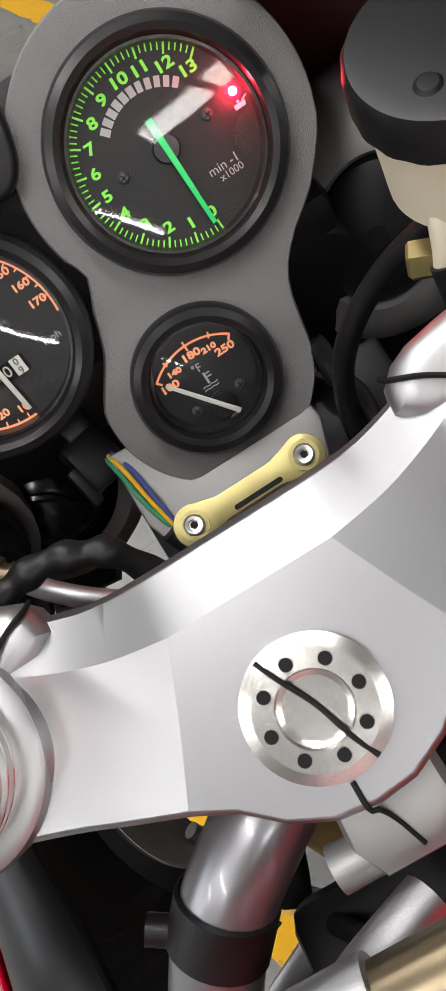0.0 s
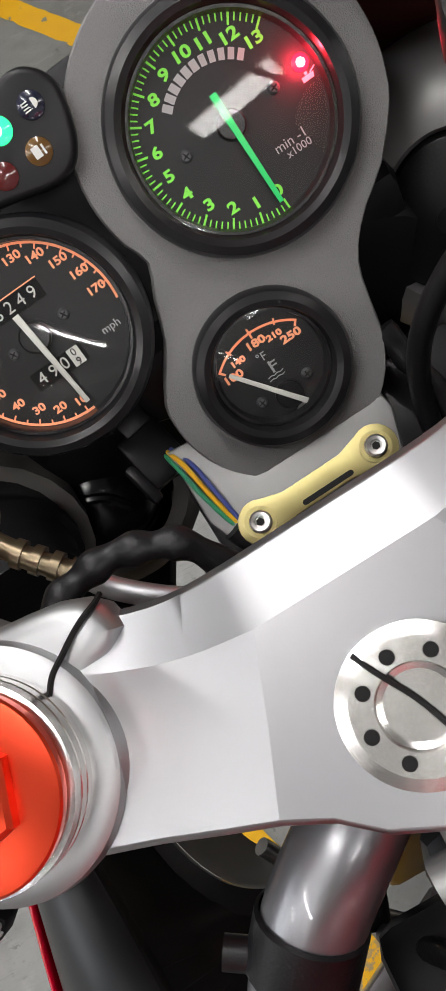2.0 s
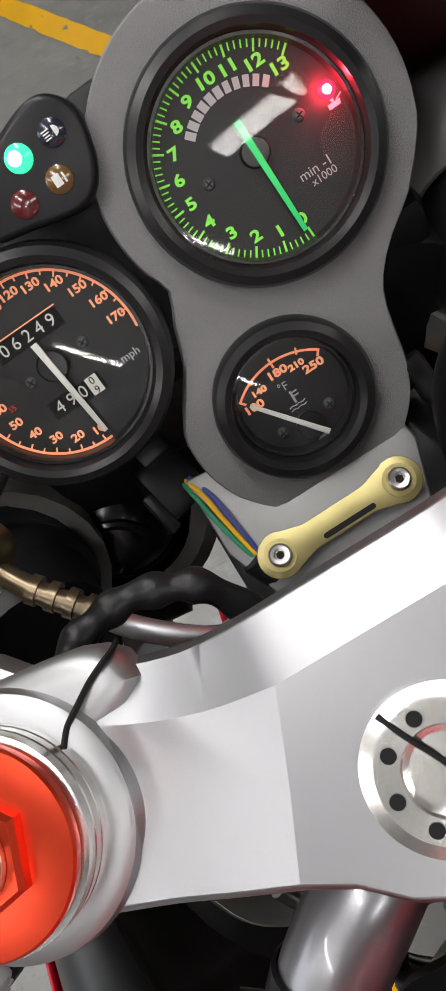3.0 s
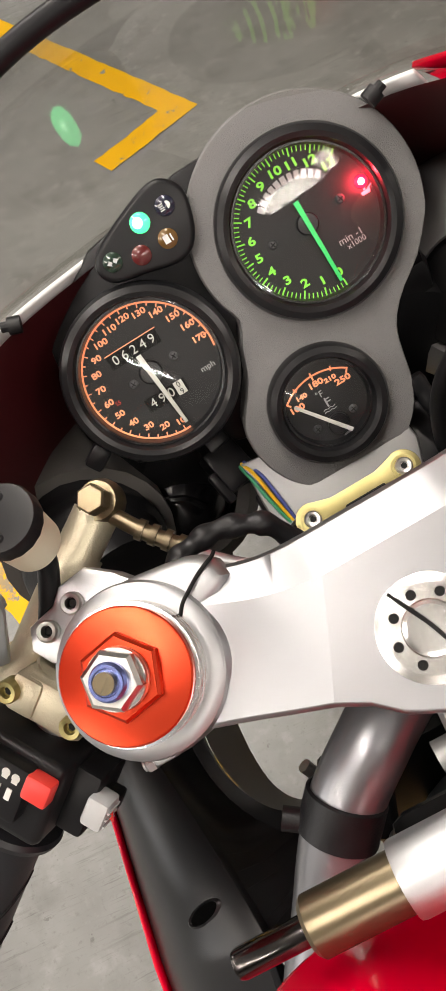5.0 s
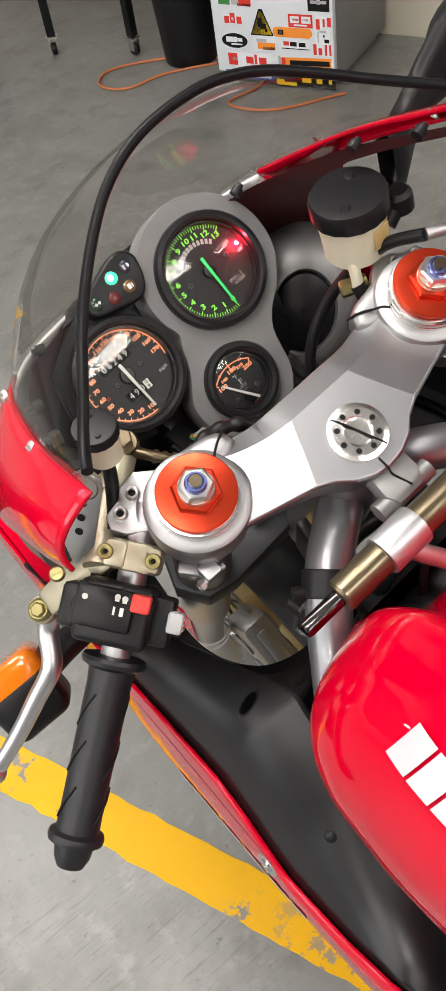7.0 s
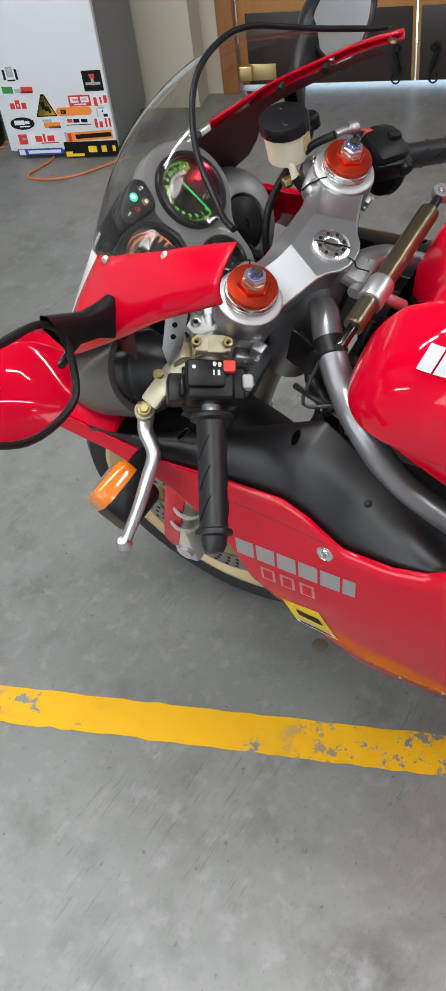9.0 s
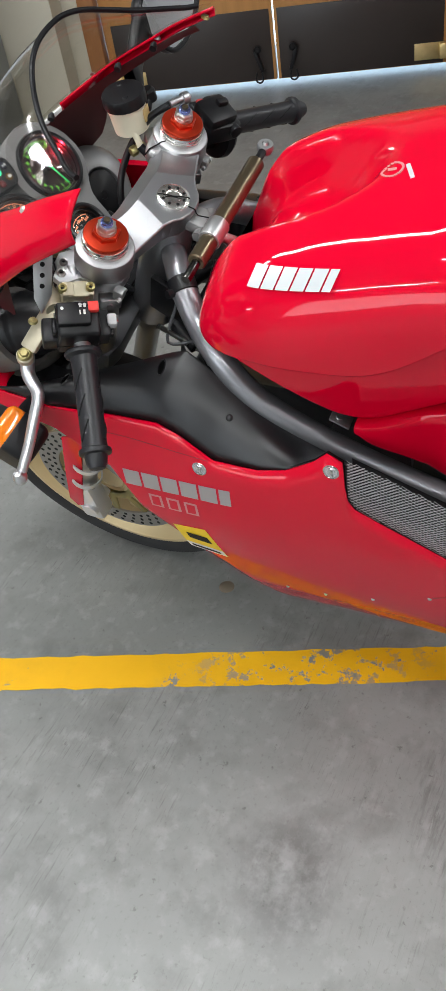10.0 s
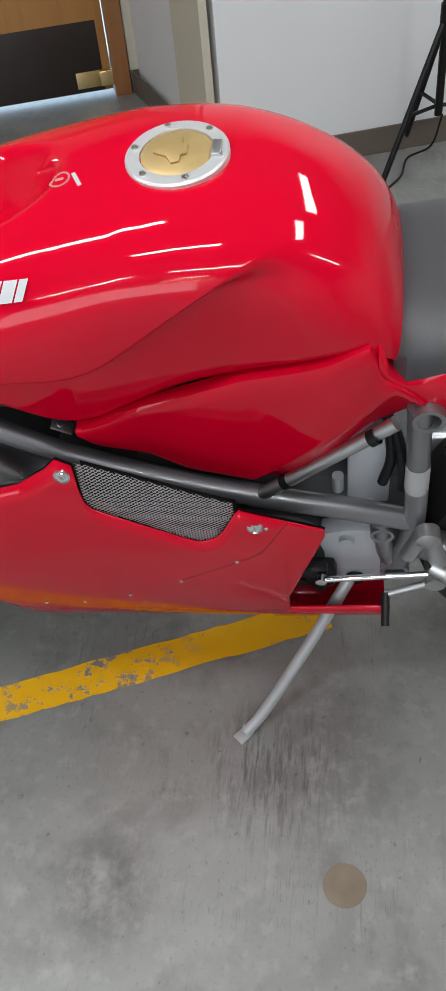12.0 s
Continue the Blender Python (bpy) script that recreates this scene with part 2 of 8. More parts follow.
def spot_mask(nt, vec, at, size, turn=0.0):
    """A soft oval round a place on the floor."""
    mp = nt.nodes.new("ShaderNodeMapping")
    mp.vector_type = "TEXTURE"
    mp.inputs["Location"].default_value = (*at, 0)
    mp.inputs["Rotation"].default_value = (0, 0, radians(turn))
    mp.inputs["Scale"].default_value = (size[0], size[1], 1)
    nt.links.new(vec, mp.inputs[0])
    ln = nt.nodes.new("ShaderNodeVectorMath")
    ln.operation = "LENGTH"
    nt.links.new(mp.outputs[0], ln.inputs[0])
    r = nt.nodes.new("ShaderNodeMapRange")
    r.interpolation_type = "SMOOTHSTEP"
    r.inputs[1].default_value, r.inputs[2].default_value, r.inputs[3].default_value, r.inputs[4].default_value = 1.0, 0.15, 0.0, 1.0
    nt.links.new(ln.outputs["Value"], r.inputs[0])
    return r.outputs[0]


def concrete():
    """Worn grey concrete: wide clouds, soft dark smudges, scuffs and scratches."""
    m = material("worn_concrete", (0.205, 0.208, 0.200), 0.36, var=0.16, scale=0.9, bump=0.06, bscale=420, fine=0.10, rvar=0.10)
    nt, b = m.node_tree, m.node_tree.nodes["Principled BSDF"]
    last = b.inputs["Base Color"].links[0].from_socket
    vec = nt.nodes.new("ShaderNodeTexCoord").outputs["Object"]
    for scale, lo, hi, col, amount in ((1.1, 0.40, 0.70, (0.27, 0.272, 0.264), 0.7), (2.6, 0.46, 0.70, (0.125, 0.124, 0.115), 0.55), (5.5, 0.52, 0.70, (0.28, 0.281, 0.272), 0.55), (9.0, 0.51, 0.70, (0.10, 0.098, 0.09), 0.5), (26.0, 0.54, 0.68, (0.31, 0.31, 0.30), 0.45), (42.0, 0.655, 0.69, (0.085, 0.082, 0.075), 0.6), (110.0, 0.58, 0.70, (0.11, 0.108, 0.10), 0.40)):
        last = layer(nt, last, noise_mask(nt, vec, scale, lo, hi, amount), col)
    # long faint scratches in two directions
    for turn, scale, amount in ((24, 9.0, 0.5), (-58, 7.0, 0.5), (80, 16.0, 0.6), (5, 22.0, 0.45)):
        mp = nt.nodes.new("ShaderNodeMapping")
        mp.inputs["Rotation"].default_value = (0, 0, radians(turn))
        mp.inputs["Scale"].default_value = (1.0, 14.0, 1.0)
        nt.links.new(vec, mp.inputs[0])
        last = layer(nt, last, times(nt, noise_mask(nt, mp.outputs[0], scale, 0.60, 0.70, amount), noise_mask(nt, vec, 3.0, 0.45, 0.60, 1.0)), (0.075, 0.073, 0.067))
    # smudges and boot scuffs where the stand is used
    for at, size, turn, amount, scale in (((-0.42, -0.245), (0.17, 0.13), 20, 0.8, 15.0), ((-0.15, -0.62), (0.30, 0.18), 15, 0.5, 26.0), ((-0.22, -0.52), (0.10, 0.06), 70, 0.55, 22.0), ((-0.66, -0.42), (0.15, 0.08), -20, 0.5, 12.0), ((-0.62, 0.10), (0.12, 0.06), 40, 0.45, 14.0), ((0.05, -0.95), (0.16, 0.10), 0, 0.55, 14.0)):
        last = layer(nt, last, times(nt, spot_mask(nt, vec, at, size, turn), noise_mask(nt, vec, scale, 0.40, 0.58, amount, 0.7)), (0.085, 0.082, 0.075))
    # streaks that feet drew round the stand
    for turn in (-4, 24, 52, 80):
        mp = nt.nodes.new("ShaderNodeMapping")
        mp.inputs["Rotation"].default_value = (0, 0, radians(turn))
        mp.inputs["Scale"].default_value = (1.0, 8.0, 1.0)
        nt.links.new(vec, mp.inputs[0])
        last = layer(nt, last, times(nt, spot_mask(nt, vec, (-0.20, -0.52), (0.20, 0.17), 20), noise_mask(nt, mp.outputs[0], 12.0, 0.54, 0.64, 0.6)), (0.07, 0.067, 0.062))
    nt.links.new(last, b.inputs["Base Color"])
    return m


def worn_yellow():
    """Yellow line paint, chipped through to grey and soiled."""
    m = material("worn_yellow_paint", (0.80, 0.43, 0.005), 0.55, spec=0.3, var=0.07, scale=14, bump=0.15, bscale=200)
    nt, b = m.node_tree, m.node_tree.nodes["Principled BSDF"]
    last = b.inputs["Base Color"].links[0].from_socket
    vec = nt.nodes.new("ShaderNodeTexCoord").outputs["Object"]
    last = layer(nt, last, noise_mask(nt, vec, 6.0, 0.50, 0.75, 0.35), (0.48, 0.27, 0.02))
    last = layer(nt, last, noise_mask(nt, vec, 15.0, 0.605, 0.63, 1.0, 0.70), (0.24, 0.235, 0.22))
    worn = nt.nodes.new("ShaderNodeMath")
    worn.operation = "MAXIMUM"
    nt.links.new(spot_mask(nt, vec, (-0.03, -0.12), (0.32, 0.16), -68), worn.inputs[0])
    nt.links.new(spot_mask(nt, vec, (-0.36, 0.71), (0.20, 0.10), -68), worn.inputs[1])
    last = layer(nt, last, times(nt, worn.outputs[0], noise_mask(nt, vec, 26.0, 0.535, 0.56, 1.0, 0.72)), (0.22, 0.215, 0.20))
    nt.links.new(last, b.inputs["Base Color"])
    return m


CONCRETE, YELLOW = concrete(), worn_yellow()

# ---------------------------------------------------------------- mesh helpers


def part(name, bm, mat, parent=None, label="", sharp=35, bevel=0.0, solid=0.0):
    """Links a bmesh as one mesh object, as a thing or under one."""
    bmesh.ops.remove_doubles(bm, verts=bm.verts, dist=1e-6)
    bmesh.ops.recalc_face_normals(bm, faces=bm.faces)
    me = bpy.data.meshes.new(name)
    bm.to_mesh(me)
    bm.free()
    for p in me.polygons:
        p.use_smooth = True
    me.set_sharp_from_angle(angle=radians(sharp))
    me.materials.append(mat)
    ob = new(name, me)
    if parent:
        ob.parent = parent
    if label:
        tagged(ob, label)
    if solid:
        mod = ob.modifiers.new("thickness", "SOLIDIFY")
        mod.thickness, mod.offset = solid, 0
    if bevel:
        mod = ob.modifiers.new("edge", "BEVEL")
        mod.width, mod.segments, mod.limit_method, mod.angle_limit = bevel, 2, "ANGLE", radians(40)
    return ob


def empty(name, m=None):
    ob = new(name)
    ob.empty_display_size = 0.05
    if m is not None:
        ob.matrix_world = m
    return ob


def joined(*bms):
    """Several bmeshes as one."""
    out = bms[0]
    for b in bms[1:]:
        me = bpy.data.meshes.new("tmp")
        b.to_mesh(me)
        b.free()
        out.from_mesh(me)
        bpy.data.meshes.remove(me)
    return out


def moved(bm, m):
    bmesh.ops.transform(bm, matrix=m, verts=bm.verts)
    return bm


def axis(a, b, up=(0, 0, 1)):
    """A pose at a whose z axis points to b."""
    z = (Vector(b) - Vector(a)).normalized()
    x = Vector(up).cross(z)
    if x.length < 1e-4:
        x = Vector((1, 0, 0))
    x.normalize()
    y = z.cross(x)
    m = Matrix((x, y, z)).transposed().to_4x4()
    m.translation = a
    return m


def box(sx, sy, sz, bevel=0.0, at=(0, 0, 0), seg=2):
    bm = bmesh.new()
    bmesh.ops.create_cube(bm, size=1.0)
    bmesh.ops.scale(bm, vec=(sx, sy, sz), verts=bm.verts)
    if bevel:
        bmesh.ops.bevel(bm, geom=bm.edges[:], offset=bevel, segments=seg, profile=0.5, affect="EDGES", clamp_overlap=True)
    bmesh.ops.translate(bm, vec=at, verts=bm.verts)
    return bm


def lathe(profile, seg=40, m=None):
    """Turns (radius, height) pairs about z."""
    bm = bmesh.new()
    rings = []
    for r, z in profile:
        if r < 1e-6:
            rings.append([bm.verts.new((0, 0, z))])
        else:
            rings.append([bm.verts.new((r * math.cos(2 * math.pi * k / seg), r * math.sin(2 * math.pi * k / seg), z)) for k in range(seg)])
    for a, b in zip(rings[:-1], rings[1:]):
        for k in range(seg):
            j = (k + 1) % seg
            if len(a) == 1 and len(b) > 1:
                bm.faces.new((a[0], b[k], b[j]))
            elif len(b) == 1 and len(a) > 1:
                bm.faces.new((a[k], a[j], b[0]))
            elif len(a) > 1:
                bm.faces.new((a[k], a[j], b[j], b[k]))
    return moved(bm, m) if m is not None else bm


def cyl(r, z0, z1, seg=32, m=None, c=0.0):
    c = min(c, r * 0.5)
    prof = [(0, z0), (r - c, z0), (r, z0 + c), (r, z1 - c), (r - c, z1), (0, z1)] if c else [(0, z0), (r, z0), (r, z1), (0, z1)]
    return lathe(prof, seg, m)


def hexa(r, z0, z1, m=None, c=0.0012):
    """A hexagon nut's body, chamfered."""
    bm = lathe([(0, z0), (r, z0), (r, z1 - c), (r - c, z1), (0, z1)], 6)
    return moved(bm, m) if m is not None else bm


def smooth(points, n=8, closed=False):
    """A Catmull-Rom curve through the points."""
    p = [Vector(q) for q in points]
    out = []
    last = len(p) if closed else len(p) - 1
    for i in range(last):
        a = p[i - 1] if (i or closed) else p[0] * 2 - p[1]
        b, c = p[i], p[(i + 1) % len(p)]
        d = p[(i + 2) % len(p)] if (closed or i + 2 < len(p)) else c * 2 - b
        for k in range(n):
            t = k / n
            out.append(0.5 * ((2 * b) + (c - a) * t + (2 * a - 5 * b + 4 * c - d) * t * t + (3 * b - a - 3 * c + d) * t ** 3))
    if not closed:
        out.append(p[-1])
    return out


def tube(points, r, seg=12, n=8, closed=False, radii=None):
    """A round hose or pipe through the points."""
    c = smooth(points, n, closed)
    bm = bmesh.new()
    rings = []
    up = Vector((0, 0, 1))
    side = None
    for i, q in enumerate(c):
        a = c[i - 1] if (i or closed) else c[0]
        b = c[(i + 1) % len(c)] if (closed or i + 1 < len(c)) else c[-1]
        t = (b - a).normalized()
        if side is None:
            side = t.cross(up) if abs(t.dot(up)) < 0.95 else t.cross(Vector((1, 0, 0)))
        side = (side - t * side.dot(t)).normalized()
        w = t.cross(side)
        rr = r if radii is None else radii(i / max(1, len(c) - 1))
        rings.append([bm.verts.new(q + (side * math.cos(2 * math.pi * k / seg) + w * math.sin(2 * math.pi * k / seg)) * rr) for k in range(seg)])
    pairs = list(zip(rings[:-1], rings[1:])) + ([(rings[-1], rings[0])] if closed else [])
    for a, b in pairs:
        for k in range(seg):
            bm.faces.new((a[k], a[(k + 1) % seg], b[(k + 1) % seg], b[k]))
    if not closed:
        bm.faces.new(rings[0])
        bm.faces.new(rings[-1])
    return bm


def sheet(rows):
    """A surface through rows of points."""
    bm = bmesh.new()
    g = [[bm.verts.new(q) for q in r] for r in rows]
    for a, b in zip(g[:-1], g[1:]):
        for k in range(len(a) - 1):
            bm.faces.new((a[k], a[k + 1], b[k + 1], b[k]))
    return bm


def slab(outline, z0, z1, bevel=0.0, m=None, seg=2):
    """A flat plate: an outline in x, y between two heights, its rims rounded."""
    bm = bmesh.new()
    f = bm.faces.new([bm.verts.new((x, y, z0)) for x, y in outline])
    top = bmesh.ops.extrude_face_region(bm, geom=[f])["geom"]
    bmesh.ops.translate(bm, vec=(0, 0, z1 - z0), verts=[v for v in top if isinstance(v, bmesh.types.BMVert)])
    if bevel:
        edges = [e for e in bm.edges if abs(e.verts[0].co.z - e.verts[1].co.z) < 1e-6]
        bmesh.ops.bevel(bm, geom=edges, offset=bevel, segments=seg, profile=0.5, affect="EDGES", clamp_overlap=True)
    return moved(bm, m) if m is not None else bm


def circle(cx, cy, r, n=40, a0=0.0, a1=360.0):
    return [(cx + r * math.cos(radians(a0 + (a1 - a0) * k / n)), cy + r * math.sin(radians(a0 + (a1 - a0) * k / n))) for k in range(n + (0 if abs(a1 - a0) >= 360 else 1))]


def keys(v, table):
    """Smooth interpolation in a short table of (place, value)."""
    t = sorted(table)
    if v <= t[0][0]:
        return t[0][1]
    for (a, fa), (b, fb) in zip(t[:-1], t[1:]):
        if v <= b:
            u = (v - a) / (b - a)
            return fa + (fb - fa) * u
    return t[-1][1]


def soft(v, table, d=0.02):
    return sum(keys(v + k * d / 6, table) for k in range(-6, 7)) / 13


def glyphs(text, size, m, bold=0.0, depth=0.00012, align="CENTER"):
    """Words or numerals set in the built-in font, as a bmesh."""
    cu = bpy.data.curves.new("text", "FONT")
    cu.body, cu.size, cu.align_x, cu.align_y, cu.extrude, cu.offset, cu.resolution_u = text, size, align, "CENTER", depth, bold, 3
    ob = bpy.data.objects.new("text", cu)
    scene.collection.objects.link(ob)
    me = bpy.data.meshes.new_from_object(ob.evaluated_get(bpy.context.evaluated_depsgraph_get()))
    bpy.data.objects.remove(ob)
    bpy.data.curves.remove(cu)
    bm = bmesh.new()
    bm.from_mesh(me)
    bpy.data.meshes.remove(me)
    return moved(bm, m)

# ---------------------------------------------------------------- the room
SEAM, ALONG = Vector((2.9015, 1.1705, 0)), Vector((0.324, -0.946, 0))
INTO = Vector((0.946, 0.324, 0))


def on_wall(s, n, z=0.0):
    """A place by its way along the door wall, behind its face, and up."""
    return SEAM + ALONG * s + INTO * n + Vector((0, 0, z))


def wall_piece(p, q, z0, z1, thick, away):
    """A straight wall from p to q; its thickness goes to the side of the point away."""
    p, q = Vector((*p[:2], 0)), Vector((*q[:2], 0))
    n = Vector((-(q - p).y, (q - p).x, 0)).normalized()
    if (Vector((*away[:2], 0)) - p).dot(n) < 0:
        n = -n
    n *= thick
    bm = bmesh.new()
    lo = [bm.verts.new(v + Vector((0, 0, z0))) for v in (p, q, q + n, p + n)]
    hi = [bm.verts.new(v + Vector((0, 0, z1))) for v in (p, q, q + n, p + n)]
    bm.faces.new(lo)
    bm.faces.new(hi)
    for k in range(4):
        bm.faces.new((lo[k], lo[(k + 1) % 4], hi[(k + 1) % 4], hi[k]))
    return bm


floor_bm = bmesh.new()
bmesh.ops.create_grid(floor_bm, x_segments=2, y_segments=2, size=7.0)
tagged(part("floor", floor_bm, CONCRETE), "worn grey concrete garage floor with stains and scratches", "floor", kind="structure")
ceil = box(14, 14, 0.1, at=(0, 0, CEILING + 0.05))
tagged(part("ceiling", ceil, CEIL), "plain grey ceiling", "ceiling", kind="structure")

OUT = (9, 4)
corner_a, corner_b = on_wall(0.875, 0), Vector((2.226, -0.182, 0))
far_b = corner_b + ALONG * 4.6
left_end = on_wall(-4.2, 0)
door_wall = joined(
    wall_piece(on_wall(0.86, 0), on_wall(1.1, 0), 0, CEILING, 0.15, OUT),
    wall_piece(on_wall(-0.86, 0), left_end, 0, CEILING, 0.15, OUT),
    wall_piece(on_wall(-0.86, 0), on_wall(0.86, 0), 2.16, CEILING, 0.15, OUT))
tagged(part("wall_east", door_wall, WALL_BEIGE), "painted wall round the double door", "wall", kind="structure")
tagged(part("wall_alcove", wall_piece(on_wall(0.90, -0.002), corner_b, 0, CEILING, 0.12, (3.5, -2)), WALL_WHITE), "white painted side wall of the door recess", "wall", kind="structure")
tagged(part("wall_white", wall_piece(corner_b, far_b, 0, CEILING, 0.12, OUT), WALL_WHITE), "white painted wall with a brown cove base", "wall", kind="structure")
pil = joined(wall_piece(corner_b + Vector((0.26, 0.143, 0)) + Vector((-0.012, 0.02, 0)), corner_b + Vector((-0.012, 0.02, 0)), 0, CEILING, 0.03, (2, 1)),)
tagged(part("trim_corner", pil, WALL_BEIGE), "beige painted corner strip", "trim", kind="structure")
pil2 = joined(wall_piece(on_wall(-0.93, -0.16), on_wall(-1.25, -0.16), 0, CEILING, 0.155, OUT))
tagged(part("wall_pilaster", pil2, WALL_BEIGE), "beige painted pilaster beside the double door", "wall", kind="structure")
room_pts = [tuple(far_b[:2]), (-5.2, -5.4), (-5.4, 5.6), tuple(left_end[:2])]
for nm, p, q in (("wall_south", room_pts[0], room_pts[1]), ("wall_north", room_pts[2], room_pts[3])):
    mid = (Vector(p) + Vector(q)) / 2
    tagged(part(nm, wall_piece(p, q, 0, CEILING, 0.12, mid * 3), WALL_GREY), "plain grey painted garage wall", "wall", kind="structure")

# This window and its glowing backdrop are unseen additions that brighten the bike's flank.
west = Vector(room_pts[2]) - Vector(room_pts[1])
WIN = [Vector(room_pts[1]) + west * u for u in (0.0, 0.44, 0.80, 1.0)]
out_west = (-20, 0)
west_wall = joined(wall_piece(WIN[0], WIN[1], 0, CEILING, 0.12, out_west), wall_piece(WIN[2], WIN[3], 0, CEILING, 0.12, out_west), wall_piece(WIN[1], WIN[2], 0, WIN_Z[0], 0.12, out_west), wall_piece(WIN[1], WIN[2], WIN_Z[1], CEILING, 0.12, out_west))
tagged(part("wall_west", west_wall, WALL_GREY), "plain grey painted garage wall with an added window", "wall", kind="structure")
window = part("window_1", joined(*[wall_piece(WIN[1].lerp(WIN[2], a), WIN[1].lerp(WIN[2], b), z0, z1, 0.06, out_west) for a, b, z0, z1 in ((0, 1, WIN_Z[0], WIN_Z[0] + 0.05), (0, 1, WIN_Z[1] - 0.05, WIN_Z[1]), (0, 0.013, *WIN_Z), (0.987, 1, *WIN_Z), (0.245, 0.258, *WIN_Z), (0.494, 0.506, *WIN_Z), (0.742, 0.755, *WIN_Z))]), WHITE_PAINT)
tagged(window, "wide window with a white frame, added unseen for side light", "window", kind="structure")
tagged(part("backdrop_west", wall_piece(WIN[1] + Vector((-0.4, -1.0)), WIN[2] + Vector((-0.4, 1.0)), 0.3, CEILING, 0.02, out_west), GLOW_SOFT), "pale glow outside the added window", "backdrop", kind="structure")

# cove base along the walls
side = (corner_b - on_wall(0.90, 0)).normalized()
for p, q, away in ((on_wall(0.87, -0.006), corner_b - side * 0.0 + Vector((0.01, 0.018, 0)), (2, 2)), (corner_b - INTO * 0.006, far_b - INTO * 0.006, (0, 0))):
    tagged(part("baseboard", wall_piece(p, q, 0, 0.10, 0.006, away), BASE_BROWN, bevel=0.002), "brown vinyl cove base at the foot of the wall", "baseboard", kind="structure")
tagged(part("baseboard", wall_piece(on_wall(0.86, -0.004), on_wall(0.90, -0.004), 0, 0.10, 0.006, (0, 0)), BASE_BROWN), "brown vinyl cove base at the foot of the wall", "baseboard", kind="structure")


def door_leaf(name, s0, s1, hinge_right):
    """A veneered door leaf with a dark kick plate, hung just clear of the floor."""
    m = Matrix.Translation(on_wall(0, 0)) @ Matrix((ALONG, INTO, Vector((0, 0, 1)))).transposed().to_4x4()
    w = s1 - s0
    ob = part(name, moved(box(w, 0.045, 2.09, 0.002, at=((s0 + s1) / 2, 0.055, 0.022 + 1.045)), m), WOOD)
    tagged(ob, "oak veneer door leaf, closed, with a dark kick plate", "door", kind="structure")
    part("kick_plate", moved(box(w - 0.05, 0.003, 0.295, 0.001, at=((s0 + s1) / 2 - (0.012 if hinge_right else -0.012), 0.031, 0.025 + 0.148)), m), KICK, ob, "dark brown kick plate")
    x = s1 - 0.012 if hinge_right else s0 + 0.012
    sg = -1 if hinge_right else 1
    part("floor_hinge", moved(joined(box(0.13, 0.004, 0.070, 0.001, at=(x + sg * 0.085, 0.027, 0.078)), box(0.095, 0.024, 0.065, 0.004, at=(x - sg * 0.005, 0.014, 0.080))), m), BRASS, ob, "brass hinge plate")
    for k in (-1, 1):
        lx = (s1 if hinge_right is False else s0) + (0.075 if hinge_right else -0.075)
    latch = joined(moved(box(0.016, 0.03, 0.10, 0.004), pose(lx, 0.012, 0.115, 0, 18 if hinge_right else -18, 0)), lathe([(0, 0), (0.016, 0), (0.016, 0.012), (0.008, 0.02), (0, 0.02)], 16, pose(lx, 0.01, 0.165, 90, 0, 0)),
                   tube([(lx - 0.012, -0.005, 0.07), (lx - 0.016, -0.012, 0.04), (lx, -0.014, 0.028), (lx + 0.016, -0.012, 0.04), (lx + 0.012, -0.005, 0.07)], 0.004, 8, 4))
    part("door_latch", moved(latch, m), BLACK, ob, "black foot latch")
    return ob


door_leaf("door_1", -0.775, -0.004, False)
door_leaf("door_2", 0.004, 0.775, True)
mdoor = Matrix.Translation(on_wall(0, 0)) @ Matrix((ALONG, INTO, Vector((0, 0, 1)))).transposed().to_4x4()
jamb = joined(box(0.075, 0.13, 2.14, 0.003, at=(0.817, 0.045, 1.07)), box(0.075, 0.13, 2.14, 0.003, at=(-0.817, 0.045, 1.07)), box(1.56, 0.13, 0.05, 0.003, at=(0, 0.045, 2.14)))
tagged(part("trim_door", moved(jamb, mdoor), WOOD_FRAME), "stained wooden door frame", "door frame", kind="structure")
tagged(part("backdrop_daylight", moved(box(1.9, 0.02, 2.3, at=(0, 0.6, 1.1)), mdoor), GLOW), "bright daylight outside the doors", "backdrop", kind="structure")


# yellow floor lines
def floor_line(points, width, seed):
    """A painted stripe with ragged edges."""
    rnd = random.Random(seed)
    p = [Vector((*q, 0)) for q in points]
    rows = []
    for a, b in zip(p[:-1], p[1:]):
        n = max(2, int((b - a).length / 0.025))
        t = (b - a).normalized()
        s = Vector((-t.y, t.x, 0))
        for k in range(n + 1):
            q = a + (b - a) * k / n
            rows.append([q + s * (width / 2 + rnd.uniform(-0.0025, 0.0012)) + Vector((0, 0, 0.0016)), q - s * (width / 2 + rnd.uniform(-0.0045, 0.0015)) + Vector((0, 0, 0.0016))])
    return sheet(rows)


tagged(part("floor_line", floor_line([(-1.354, 3.2), (0.165, -0.602)], 0.083, 3), YELLOW), "worn yellow line painted on the concrete floor", "floor line", kind="structure")
tagged(part("floor_line", joined(floor_line([(-0.55, 3.9), (0.352, 1.86)], 0.072, 4), moved(floor_line([(0.32, 1.885), (0.10, 1.79)], 0.072, 5), pose(0, 0, 0.0012))), YELLOW), "worn yellow corner line painted on the floor", "floor line", kind="structure")

